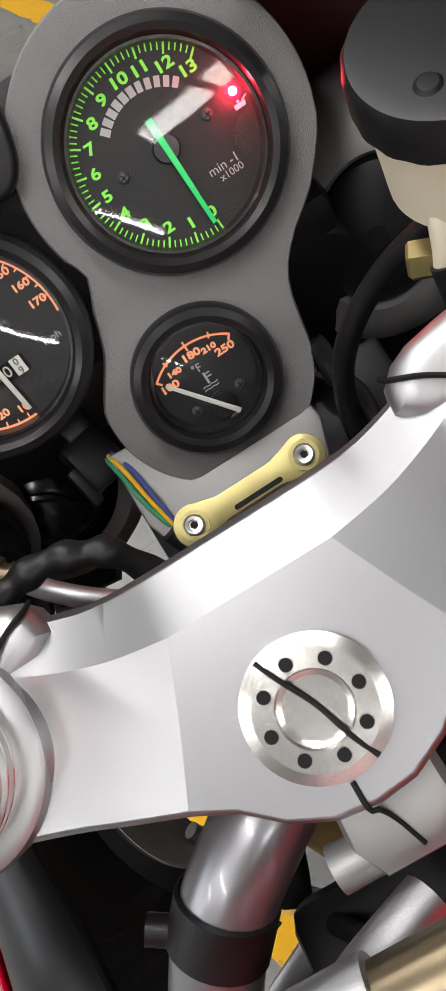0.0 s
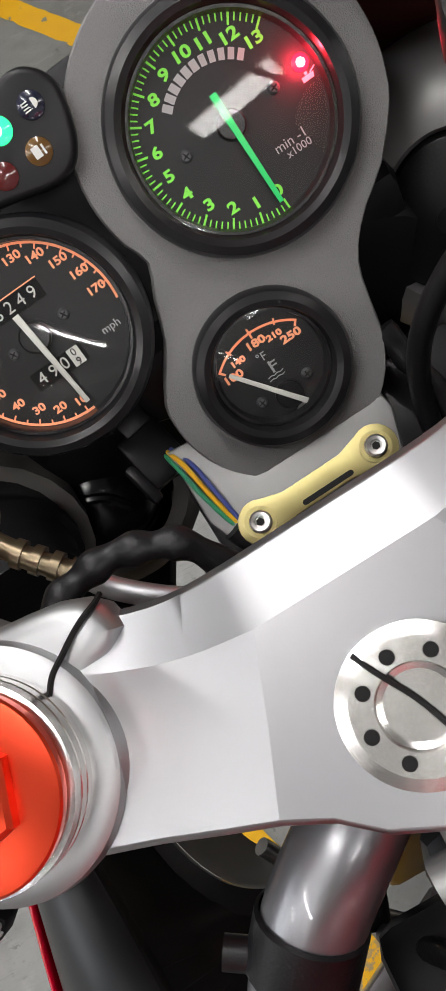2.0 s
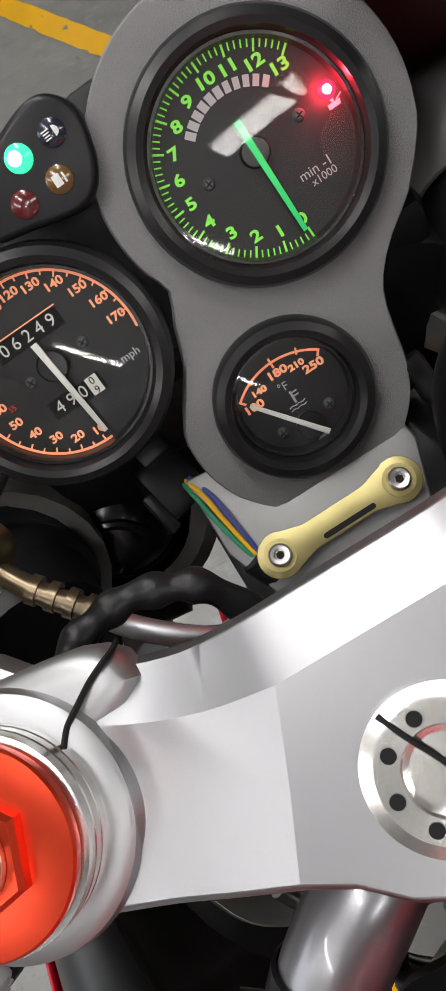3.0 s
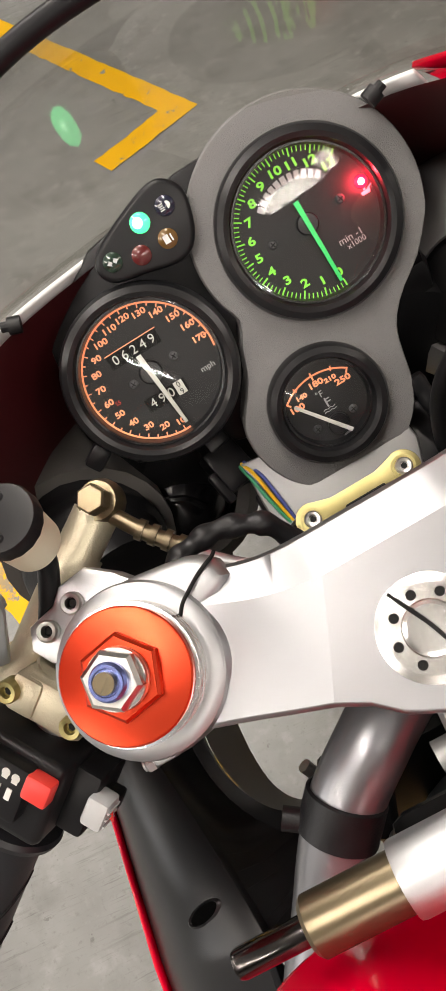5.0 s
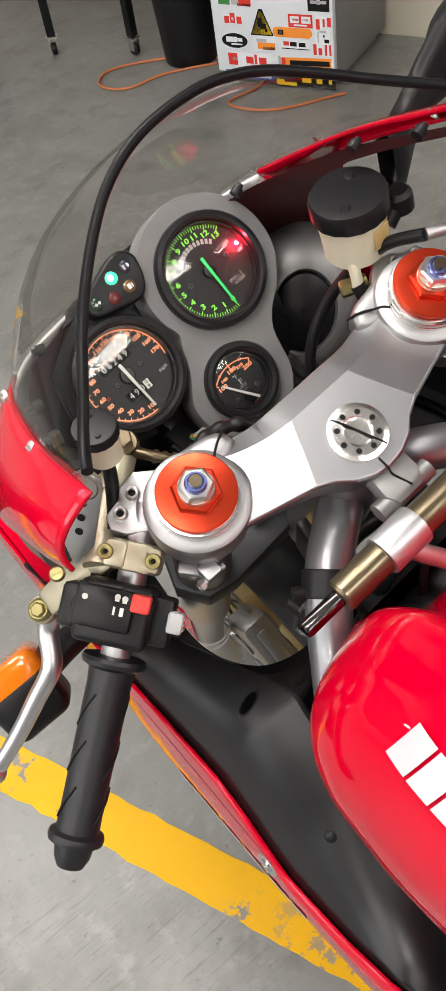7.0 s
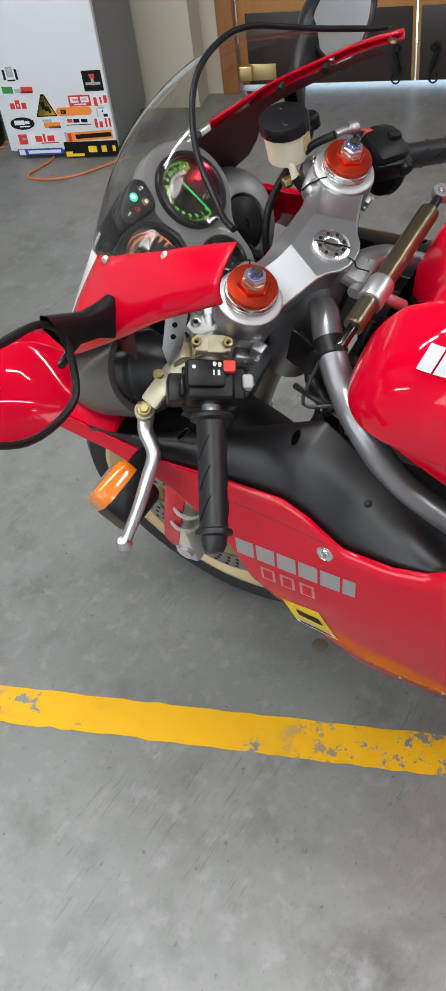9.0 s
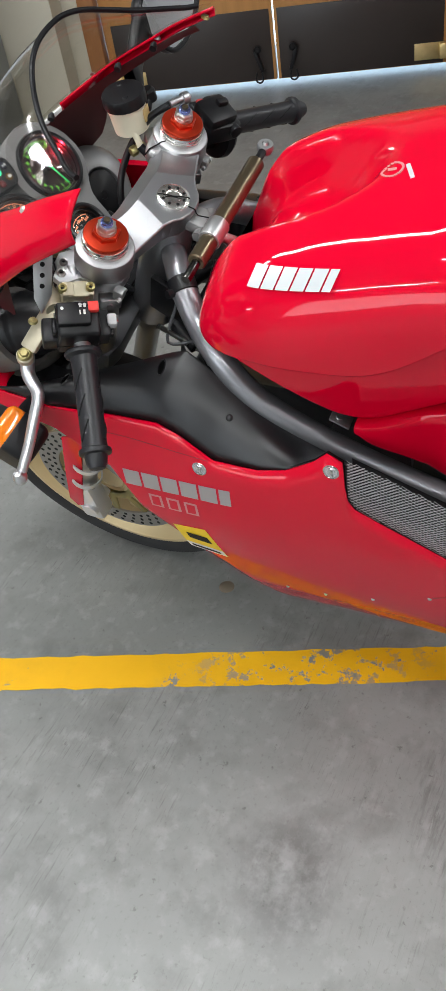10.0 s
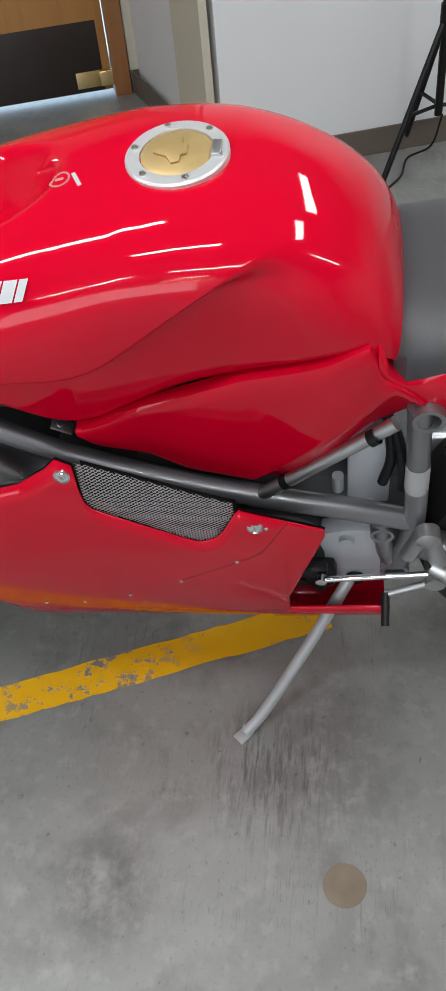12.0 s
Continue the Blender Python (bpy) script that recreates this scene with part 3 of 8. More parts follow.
# ceiling lights, the added fill strips among them
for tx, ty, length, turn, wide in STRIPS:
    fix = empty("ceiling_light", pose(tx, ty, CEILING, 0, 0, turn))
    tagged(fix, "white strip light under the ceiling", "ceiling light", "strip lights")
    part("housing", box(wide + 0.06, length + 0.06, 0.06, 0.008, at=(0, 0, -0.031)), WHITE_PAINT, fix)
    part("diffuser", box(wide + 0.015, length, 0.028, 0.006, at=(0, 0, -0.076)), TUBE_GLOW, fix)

# ---------------------------------------------------------------- things round the room
FR = Matrix.Translation((1.905, 2.03, 0)) @ Matrix((Vector((-0.387, 0.922, 0)), Vector((-0.922, -0.387, 0)), Vector((0, 0, 1)))).transposed().to_4x4()  # x along the front, y out of it
fridge = empty("sticker_cabinet", FR)
tagged(fridge, "white enamel cabinet with grey sides and many stickers", "cabinet")
part("body", joined(box(0.476, 0.46, 1.2, 0.012, at=(0.238, -0.245, 0.635)), box(0.42, 0.4, 0.035, 0.004, at=(0.238, -0.25, 0.0175))), FRIDGE_GREY, fridge, "grey enamel body")
part("door_panel", box(0.476, 0.03, 1.2, 0.008, at=(0.238, 0.0, 0.64)), FRIDGE_WHITE, fridge, "white enamel door")


def sticker(u, v, w, h, mat, turn=0.0, bits=(), shape=None):
    """A flat sticker on the cabinet's door: u from its near edge, v up."""
    m = pose(u, 0.0156, v, 90, 0, 180) @ pose(0, 0, 0, 0, 0, turn)
    out = shape or [(-w / 2, -h / 2), (w / 2, -h / 2), (w / 2, h / 2), (-w / 2, h / 2)]
    ob = part("sticker", slab(out, 0, 0.0006, m=m), mat, fridge)
    for bx, by, bw, bh, bmat in bits:
        part("print", slab([(bx - bw / 2, by - bh / 2), (bx + bw / 2, by - bh / 2), (bx + bw / 2, by + bh / 2), (bx - bw / 2, by + bh / 2)], 0.0006, 0.0011, m=m), bmat, ob)


W = FRIDGE_WHITE
oval = [(0.053 * math.cos(a * 0.2617994), 0.0255 * math.sin(a * 0.2617994)) for a in range(24)]
pill = circle(0.060, 0, 0.0165, 10, -90, 90) + circle(-0.060, 0, 0.0165, 10, 90, 270)
sticker(0.116, 0.041, 0.234, 0.062, INK_BLACK, bits=[(-0.075, -0.024, 0.08, 0.012, INK_YELLOW), (-0.10, -0.014, 0.03, 0.010, INK_YELLOW), (0.005, -0.002, 0.036, 0.026, INK_YELLOW), (0.055, -0.002, 0.022, 0.026, INK_YELLOW), (0.098, -0.002, 0.013, 0.024, INK_YELLOW)])
sticker(0.343, 0.036, 0.201, 0.027, INK_BLUE, bits=[(0.018, 0, 0.145, 0.013, W), (-0.082, 0, 0.026, 0.022, W)])
sticker(0.116, 0.094, 0.205, 0.036, INK_ORANGE2, turn=2, bits=[(0.020, 0, 0.155, 0.018, INK_BLACK), (-0.082, 0, 0.014, 0.034, INK_RED), (-0.098, 0.004, 0.010, 0.038, INK_GREY)])
sticker(0.336, 0.090, 0.182, 0.048, W, bits=[(-0.070, 0, 0.038, 0.042, INK_RED), (-0.062, 0.002, 0.020, 0.010, W), (0.025, 0.004, 0.010, 0.034, INK_RED), (0.0, 0.0, 0.03, 0.024, INK_RED), (0.053, 0.0, 0.030, 0.024, INK_RED), (0.045, -0.018, 0.08, 0.005, INK_RED)])
sticker(0.391, 0.155, 0.106, 0.051, INK_BLACK, shape=oval, bits=[(-0.012, 0.004, 0.045, 0.018, W), (0.022, 0.004, 0.02, 0.012, W), (0.008, -0.012, 0.045, 0.005, W)])
sticker(0.267, 0.148, 0.086, 0.045, W, bits=[(0.004, -0.004, 0.07, 0.022, INK_ORANGE2), (-0.014, 0.014, 0.04, 0.012, INK_GREY), (0.014, -0.012, 0.05, 0.010, INK_BLACK)])
sticker(0.147, 0.152, 0.112, 0.034, W, bits=[(-0.036, 0.006, 0.022, 0.014, INK_RED), (-0.008, 0.005, 0.026, 0.015, INK_BLACK), (0.026, 0.004, 0.026, 0.014, INK_BLACK), (0.0, -0.011, 0.108, 0.003, INK_BLACK)])
sticker(0.042, 0.142, 0.074, 0.040, W, bits=[(-0.030, 0.002, 0.012, 0.036, INK_RED), (-0.010, -0.004, 0.014, 0.024, INK_RED), (0.012, 0.002, 0.008, 0.036, INK_RED), (0.028, 0.002, 0.008, 0.036, INK_RED)])
sticker(0.157, 0.195, 0.152, 0.033, INK_ORANGE2, shape=pill, bits=[(-0.045, 0, 0.022, 0.016, INK_BLACK), (-0.045, 0, 0.012, 0.010, W)])
sticker(0.040, 0.186, 0.056, 0.056, W, bits=[(0, 0.018, 0.026, 0.008, INK_GREY), (-0.018, 0, 0.005, 0.036, INK_GREY), (0.014, -0.012, 0.018, 0.012, INK_BLACK), (0.004, 0.004, 0.006, 0.008, INK_BLACK)])
sticker(0.276, 0.222, 0.088, 0.088, INK_BLACK, shape=[(-0.046, -0.043), (0.046, -0.043), (0.007, 0.045), (-0.007, 0.045)])
sticker(0.276, 0.222, 0.080, 0.080, INK_YELLOW, shape=[(-0.040, -0.039), (0.040, -0.039), (0.004, 0.039), (-0.004, 0.039)], bits=[(-0.006, 0.0, 0.016, 0.030, INK_BLACK), (0.008, -0.012, 0.022, 0.018, INK_BLACK), (0.018, -0.024, 0.010, 0.012, INK_BLACK)])
sticker(0.388, 0.229, 0.082, 0.037, W, bits=[(-0.026, -0.003, 0.020, 0.024, INK_RED), (-0.002, 0.003, 0.020, 0.034, INK_RED), (0.024, -0.003, 0.020, 0.024, INK_RED), (-0.002, 0.0, 0.008, 0.010, W)])
sticker(0.123, 0.235, 0.092, 0.043, INK_RED, bits=[(-0.022, 0.004, 0.034, 0.022, W), (0.022, 0.004, 0.034, 0.022, W), (-0.018, 0.004, 0.022, 0.007, INK_RED), (0.020, 0.004, 0.022, 0.007, INK_RED), (0, -0.014, 0.05, 0.005, W)])
sticker(0.035, 0.233, 0.060, 0.043, W, bits=[(-0.022, -0.005, 0.014, 0.034, INK_RED), (0.0, 0, 0.008, 0.026, INK_RED), (0.020, 0.003, 0.014, 0.030, INK_RED)])
sticker(0.375, 0.288, 0.135, 0.032, W, turn=-2, bits=[(-0.042, 0, 0.046, 0.026, INK_GREEN3), (0.002, -0.003, 0.03, 0.016, INK_GREY), (0.040, 0, 0.05, 0.024, INK_RED), (0.036, -0.009, 0.05, 0.008, INK_BLACK)])
sticker(0.052, 0.308, 0.080, 0.078, INK_BLACK, bits=[(0, 0.018, 0.022, 0.016, INK_RED), (0, -0.010, 0.060, 0.010, INK_GREY), (0, -0.004, 0.012, 0.026, INK_GREY)])
sticker(0.389, 0.354, 0.070, 0.071, W, bits=[(-0.026, -0.006, 0.010, 0.040, INK_BLACK), (0.026, -0.006, 0.010, 0.040, INK_BLACK), (0, 0.004, 0.028, 0.040, INK_GREY), (0, 0.006, 0.016, 0.024, W), (0, -0.028, 0.034, 0.006, INK_BLACK)])

bin_ = empty("bin", pose(1.79, 2.74, 0))
tagged(bin_, "black plastic bin standing on the floor beside the cabinet", "bin")
part("body", lathe([(0, 0.0), (0.105, 0.0), (0.11, 0.01), (0.14, 0.42), (0.148, 0.425), (0.148, 0.44), (0.132, 0.44), (0.10, 0.03), (0, 0.03)], 32), BLACK, bin_)


def caster_leg(x, y, turn):
    """A steel stand leg on a swivel caster."""
    ob = empty("rolling_stand_leg", pose(x, y, 0, 0, 0, turn))
    tagged(ob, "dark steel stand leg on a black caster", "stand", "stand legs")
    part("wheel", lathe([(0, -0.011), (0.02, -0.011), (0.024, -0.007), (0.024, 0.007), (0.02, 0.011), (0, 0.011)], 20, pose(0, 0.02, 0.024, 90, 0, 0)), RUBBER, ob)
    part("fork", joined(box(0.03, 0.004, 0.05, 0.001, at=(0, 0.005, 0.045)), box(0.03, 0.004, 0.05, 0.001, at=(0, 0.035, 0.045)), box(0.04, 0.05, 0.006, 0.001, at=(0, 0.02, 0.071))), STEEL, ob)
    part("post", box(0.035, 0.035, 0.75, 0.004, at=(0, 0.02, 0.45)), BLACK, ob)


caster_leg(1.14, 3.20, 20)
caster_leg(1.49, 3.29, 60)
caster_leg(1.69, 2.98, 100)
tagged(part("stand_shelf", moved(box(0.9, 0.5, 0.03, 0.004), pose(1.48, 3.25, 0.84, 0, 0, -22)), BLACK), "dark shelf resting on the caster legs", "shelf")
cord = tube([(1.80, 2.60, 0.006), (1.62, 2.70, 0.006), (1.45, 2.72, 0.006), (1.40, 2.84, 0.006), (1.50, 2.93, 0.006), (1.66, 2.86, 0.006), (1.80, 2.72, 0.006), (1.88, 2.45, 0.007), (1.78, 2.30, 0.006), (1.60, 2.28, 0.006), (1.66, 2.10, 0.006), (1.9, 1.98, 0.006)], 0.005, 8, 8)
tagged(part("extension_cord", cord, CORD), "orange extension cord lying on the floor", "cord")

tripod = empty("tripod_stand", pose(2.25, -0.95, 0))
tagged(tripod, "black metal tripod stand with a cable near the wall", "stand")
for k, (dx, dy) in enumerate(((-0.17, 0.20), (0.22, 0.1), (-0.02, -0.25))):
    part("leg", joined(tube([(dx, dy, 0.012), (0, 0, 0.52)], 0.011, 10, 1), cyl(0.014, 0, 0.02, 12, pose(dx, dy, 0))), BLACK, tripod)
    part("brace", tube([(dx * 0.55, dy * 0.55, 0.235), (0, 0, 0.235)], 0.007, 8, 1), BLACK, tripod)
part("column", joined(cyl(0.014, 0.2, 1.1, 16), cyl(0.02, 0.46, 0.56, 16)), BLACK, tripod)
tagged(part("floor_cable", tube([(2.10, -0.78, 0.005), (2.2, -0.83, 0.005), (2.35, -0.86, 0.005), (2.42, -0.95, 0.02), (2.30, -0.97, 0.18)], 0.004, 8, 8), BLACK), "thin black cable lying on the floor", "cable")
stain = lathe([(0, 0.0012), (0.036, 0.0012), (0.036, 0.0006)], 28, pose(-0.39, -0.645, 0))
OIL = material("oil_spot", (0.175, 0.140, 0.100), 0.4, var=0.35, scale=22)
tagged(part("oil_stain", stain, OIL), "round brown oil stain on the concrete", "stain", kind="structure")
tagged(part("floor_bolt", lathe([(0, 0.004), (0.012, 0.003), (0.017, 0.0), ], 20, pose(0.111, 0.115, 0)), OIL), "small flush metal anchor in the concrete floor", "floor anchor", kind="structure")

# ---------------------------------------------------------------- the motorcycle
# x to its right, y ahead, z up in its own leaning frame
BIKE = pose(0.213, 0, 0, 0, -11.6, 0)
bike = empty("motorcycle", BIKE)
tagged(bike, "red sport motorcycle leaning on its side stand", "motorcycle")
YOKE = pose(0, 0.0085, 0.9775, 24.5, 0, 0)        # in the steering head's plane
DASH = pose(0.0535, 0.2515, 0.965, 51.7, 0, 0)    # in the dials' plane
FORK_X, FORK_Y = 0.117, 0.0424


def mirrored(pts):
    return [(-x, y, z) for x, y, z in pts]


# fuel tank
T_TOP = [(-0.718, 0.85), (-0.705, 0.912), (-0.685, 0.968), (-0.65, 1.012), (-0.60, 1.042), (-0.55, 1.060), (-0.45, 1.070), (-0.35, 1.064), (-0.25, 1.048), (-0.17, 1.030), (-0.122, 1.008), (-0.096, 0.978), (-0.080, 0.952), (-0.066, 0.920), (-0.054, 0.895)]
T_WIDE = [(-0.718, 0.105), (-0.70, 0.131), (-0.66, 0.149), (-0.60, 0.161), (-0.50, 0.173), (-0.40, 0.183), (-0.29, 0.194), (-0.20, 0.197), (-0.135, 0.190), (-0.108, 0.181), (-0.087, 0.166), (-0.072, 0.146), (-0.061, 0.118), (-0.054, 0.080)]
T_RIDGE = [(-0.718, 0.845), (-0.68, 0.888), (-0.62, 0.912), (-0.56, 0.924), (-0.50, 0.930), (-0.44, 0.924), (-0.384, 0.908), (-0.30, 0.888), (-0.21, 0.888), (-0.135, 0.890), (-0.064, 0.888)]
T_LINE = [(-0.718, 0.87), (-0.68, 0.935), (-0.64, 0.998), (-0.60, 1.030), (-0.56, 1.040), (-0.52, 1.031), (-0.47, 1.006), (-0.405, 0.961), (-0.36, 0.926), (-0.325, 0.904), (-0.28, 0.900), (-0.21, 0.899), (-0.064, 0.900)]
T_TUCK = [(-0.718, 0.0), (-0.64, 0.0), (-0.60, 0.005), (-0.56, 0.014), (-0.52, 0.027), (-0.46, 0.041), (-0.42, 0.049), (-0.37, 0.047), (-0.33, 0.035), (-0.29, 0.029), (-0.24, 0.026), (-0.14, 0.020), (-0.064, 0.012)]
T_BOTTOM = [(-0.718, 0.83), (-0.675, 0.905), (-0.562, 0.868), (-0.486, 0.838), (-0.386, 0.798), (-0.33, 0.784), (-0.295, 0.772), (-0.275, 0.770), (-0.25, 0.785), (-0.23, 0.799), (-0.20, 0.822), (-0.17, 0.842), (-0.135, 0.868), (-0.108, 0.886), (-0.064, 0.890)]


def tank_blur(y):
    return 0.008 + 0.030 * min(1.0, max(0.0, (-0.14 - y) / 0.12)) * min(1.0, max(0.0, (y + 0.718) / 0.10))


def tank_half(y):
    top, w, ridge, tuck, low, line = (soft(y, t, tank_blur(y)) for t in (T_TOP, T_WIDE, T_RIDGE, T_TUCK, T_BOTTOM, T_LINE))
    low = min(low, ridge - 0.006)
    e = min(1.0, max(0.0, (-0.12 - y) / 0.26)) * (1 - 0.75 * min(1.0, max(0.0, (-0.50 - y) / 0.16)))
    p, q = 0.94 - 0.23 * e, 0.92 - 0.38 * e
    arc = lambda a: (w * math.sin(a) ** p, ridge + (top - ridge) * max(0.0, math.cos(a)) ** q)
    fold = 0.021 + 0.018 * min(1.0, max(0.0, (-0.46 - y) / 0.12))
    end = math.acos(min(1.0, max(0.0, (line - ridge) / (top - ridge))) ** (1 / q))
    pts = [arc(end * k / 33) for k in range(34)]
    if line < ridge:
        pts += [(w, ridge + (line - ridge) * k / 4) for k in range(1, 5)]
    else:
        pts += [arc(end + (math.pi / 2 - end) * k / 4 * 0.02) for k in range(1, 5)]
    z1 = pts[-1][1]
    for k in range(1, 25):
        z = z1 - fold * 1.05 * k / 10 if k <= 10 else z1 - fold * 1.05 - (z1 - fold * 1.05 - low) * (k - 10) / 14
        z = max(z, low)
        c = min(1.0, max(0.0, (z - ridge) / (top - ridge))) ** (1 / q)
        pts.append((w * math.sin(math.acos(c)) ** p, z))
    out = []
    for n, (x, z) in enumerate(pts):       # the knee hollow falls in below its crease
        f = min(1.0, max(0.0, (line - z) / fold))
        f = f * f * (3 - 2 * f)
        out.append((max(0.0, x - tuck * f * min(1.0, x / 0.08) - (0.004 if n == len(pts) - 2 else 0.016 if n == len(pts) - 1 else 0.0)), z))
    return out


def tank_dish(x, y):
    """The hollow between the front lobes."""
    d = math.hypot(x / 0.082, max(0.0, -0.165 - y) / 0.125)
    f = min(1.0, max(0.0, (1.12 - d) / 0.62))
    return 0.072 * f * f * (3 - 2 * f)


def tank_x(y, z):
    """The half width of the tank's upper flank at a height."""
    top, w, ridge = (soft(y, t, tank_blur(y)) for t in (T_TOP, T_WIDE, T_RIDGE))
    k = min(1, max(0, (z - ridge) / (top - ridge)))
    e = min(1.0, max(0.0, (-0.12 - y) / 0.26)) * (1 - 0.75 * min(1.0, max(0.0, (-0.50 - y) / 0.16)))
    return w * math.sin(math.acos(k ** (1 / (0.92 - 0.38 * e)))) ** (0.94 - 0.23 * e)


rows = []
for k in range(120):
    y = -0.054 - (0.718 - 0.054) * (0.5 - 0.5 * math.cos(math.pi * k / 119))
    half = tank_half(y)
    rows.append([(-x, y, z - tank_dish(x, y)) for x, z in reversed(half)] + [(x, y, z - tank_dish(x, y)) for x, z in half[1:]])
tank_bm = sheet(rows)
for r in (rows[0], rows[-1]):
    tank_bm.faces.new([tank_bm.verts.new(q) for q in r])
tank = part("fuel_tank", tank_bm, RED, bike, "glossy red fuel tank", sharp=50)


def surface_patch(corners, xfun, mat, parent, name, off=0.0012, n=6, side=-1):
    """A thin decal that follows a flank: its corners in y and z."""
    (a, b, c, d) = [Vector(q) for q in corners]
    rr = []
    for i in range(n + 1):
        u = i / n
        p, q = a + (b - a) * u, d + (c - d) * u
        rr.append([(side * (xfun((p + (q - p) * v).x, (p + (q - p) * v).y) + off), (p + (q - p) * v).x, (p + (q - p) * v).y) for v in (0, 0.5, 1)])
    return part(name, sheet(rr), mat, parent)


def brand_blocks(y0, z0, y1, z1, h, lean, xfun, mat, parent, off, counts=6, side=-1):
    """A wordmark as plain slanted blocks."""
    for k in range(counts):
        u0, u1 = k / counts, (k + (0.55 if k == counts - 1 else 0.88)) / counts
        p = Vector((y0 + (y1 - y0) * u0, z0 + (z1 - z0) * u0))
        q = Vector((y0 + (y1 - y0) * u1, z0 + (z1 - z0) * u1))
        up = Vector((lean, h))
        surface_patch([p, q, q + up, p + up], xfun, mat, parent, "decal_block", off, side=side)


brand_blocks(-0.164, 0.985, -0.282, 1.005, 0.0175, -0.008, tank_x, DECAL, tank, 0.0045)

cap_m = pose(0, -0.44, 1.0690, -1.5, 0, 0) @ Matrix.Diagonal((0.93, 0.93, 1, 1))
cap = part("filler_cap", moved(lathe([(0.046, -0.004), (0.047, 0.0035), (0.063, 0.0035), (0.0655, 0.001), (0.0655, -0.012)], 64), cap_m), CAP_SILVER, bike, "silver filler cap ring with gold centre")
part("cap_centre", moved(lathe([(0, 0.0042), (0.040, 0.0040), (0.0455, 0.0015), (0.0455, -0.004)], 64), cap_m), GOLD_MATT, cap, "gold cap centre")
wing = [(-0.028, -0.006), (-0.012, -0.012), (-0.004, -0.027), (0.006, -0.024), (0.007, -0.011), (0.014, -0.009), (0.014, 0.009), (0.007, 0.011), (0.006, 0.024), (-0.004, 0.027), (-0.012, 0.012), (-0.028, 0.004)]
part("cap_flap", slab([(y, x) for x, y in wing], 0.0042, 0.0072, 0.001, cap_m @ pose(0, 0, 0, 0, 0, 180)), GOLD_MATT, cap, "raised gold key flap")
part("cap_hinge", moved(box(0.03, 0.012, 0.004, 0.001, at=(0, -0.05, 0.005)), cap_m), ALU_CAST, cap)
for a in (18, 78, 138, 198, 258, 318):
    m = cap_m @ pose(0.0555 * math.cos(radians(a)), 0.0555 * math.sin(radians(a)), 0.0035)
    part("cap_screw", joined(lathe([(0.002, 0.0), (0.002, 0.002), (0.0042, 0.0022), (0.0046, 0)], 14), cyl(0.002, -0.001, 0.0006, 8)), STEEL, cap).matrix_local = m

# red side panel under the tank, and the seat behind
P_TOP = [(-0.756, 0.789), (-0.705, 0.838), (-0.675, 0.857), (-0.667, 0.912), (-0.636, 0.904), (-0.599, 0.885), (-0.562, 0.865), (-0.486, 0.835), (-0.386, 0.795), (-0.30, 0.765), (-0.27, 0.756)]
P_LOW = [(-0.756, 0.786), (-0.717, 0.778), (-0.679, 0.753), (-0.638, 0.718), (-0.595, 0.664), (-0.568, 0.640), (-0.526, 0.625), (-0.418, 0.660), (-0.338, 0.721), (-0.298, 0.750), (-0.288, 0.764), (-0.281, 0.775)]
for sd in (-1, 1):
    rows = []
    for k in range(66):
        y = -0.281 - 0.475 * k / 65
        f = min(1.0, max(0.0, (-0.60 - y) / 0.05))
        zt, zl = (soft(y, T_BOTTOM, tank_blur(y)) + 0.006) * (1 - f) + soft(y, P_TOP, 0.006) * f, soft(y, P_LOW, 0.006)
        base = max(0.145, soft(y, T_WIDE, tank_blur(y)) - soft(y, T_TUCK, tank_blur(y)) + 0.003)
        fold = min(0.94, max(0.2, (zt - 0.744 - 0.98 * (-0.609 - y)) / max(0.004, zt - zl)))
        rows.append([(sd * (base - 0.014), y, zt)] + [(sd * (base + g), y, zt + (zl - zt) * v) for v, g in ((0.02, 0.003), (0.06, 0.0068), (0.13, 0.008), (fold * 0.5, 0.009), (fold * 0.92, 0.0085), (fold, 0.0075), (fold + (1 - fold) * 0.1, 0.005), (fold + (1 - fold) * 0.6, -0.006), (1.0, -0.016))] + [(sd * (base - 0.03), y, zl - 0.002)])
    part("side_panel", sheet(rows), RED, bike, "red side panel", solid=0.003)

S_TOP = [(-1.15, 0.905), (-0.85, 0.876), (-0.754, 0.860), (-0.724, 0.845), (-0.706, 0.838), (-0.686, 0.851), (-0.673, 0.908)]
S_LOW = [(-1.15, 0.775), (-0.80, 0.782), (-0.747, 0.791), (-0.706, 0.834), (-0.680, 0.850), (-0.673, 0.856)]
seat_rows = []
for k in range(18):
    y = -0.697 - 0.026 * k
    hw = 0.144 + 0.001 * k
    top = 0.912 + 0.034 * min(1.0, k / 9)
    r = []
    for j in range(33):
        a = math.pi * j / 32
        c = math.cos(a)
        r.append((-hw * (abs(c) ** 0.6) * (1 if c > 0 else -1), y - 0.01 * abs(c), 0.838 + (top - 0.838) * math.sin(a) ** 0.55))
    seat_rows.append(r)
first = [(x * 0.9, y + 0.016, 0.838 + (z - 0.838) * 0.93) for x, y, z in seat_rows[0]]
seat = sheet([first] + seat_rows)
seat.faces.new([seat.verts.new(q) for q in first])
part("seat", seat, SEAT_VINYL, bike, "grey vinyl seat")
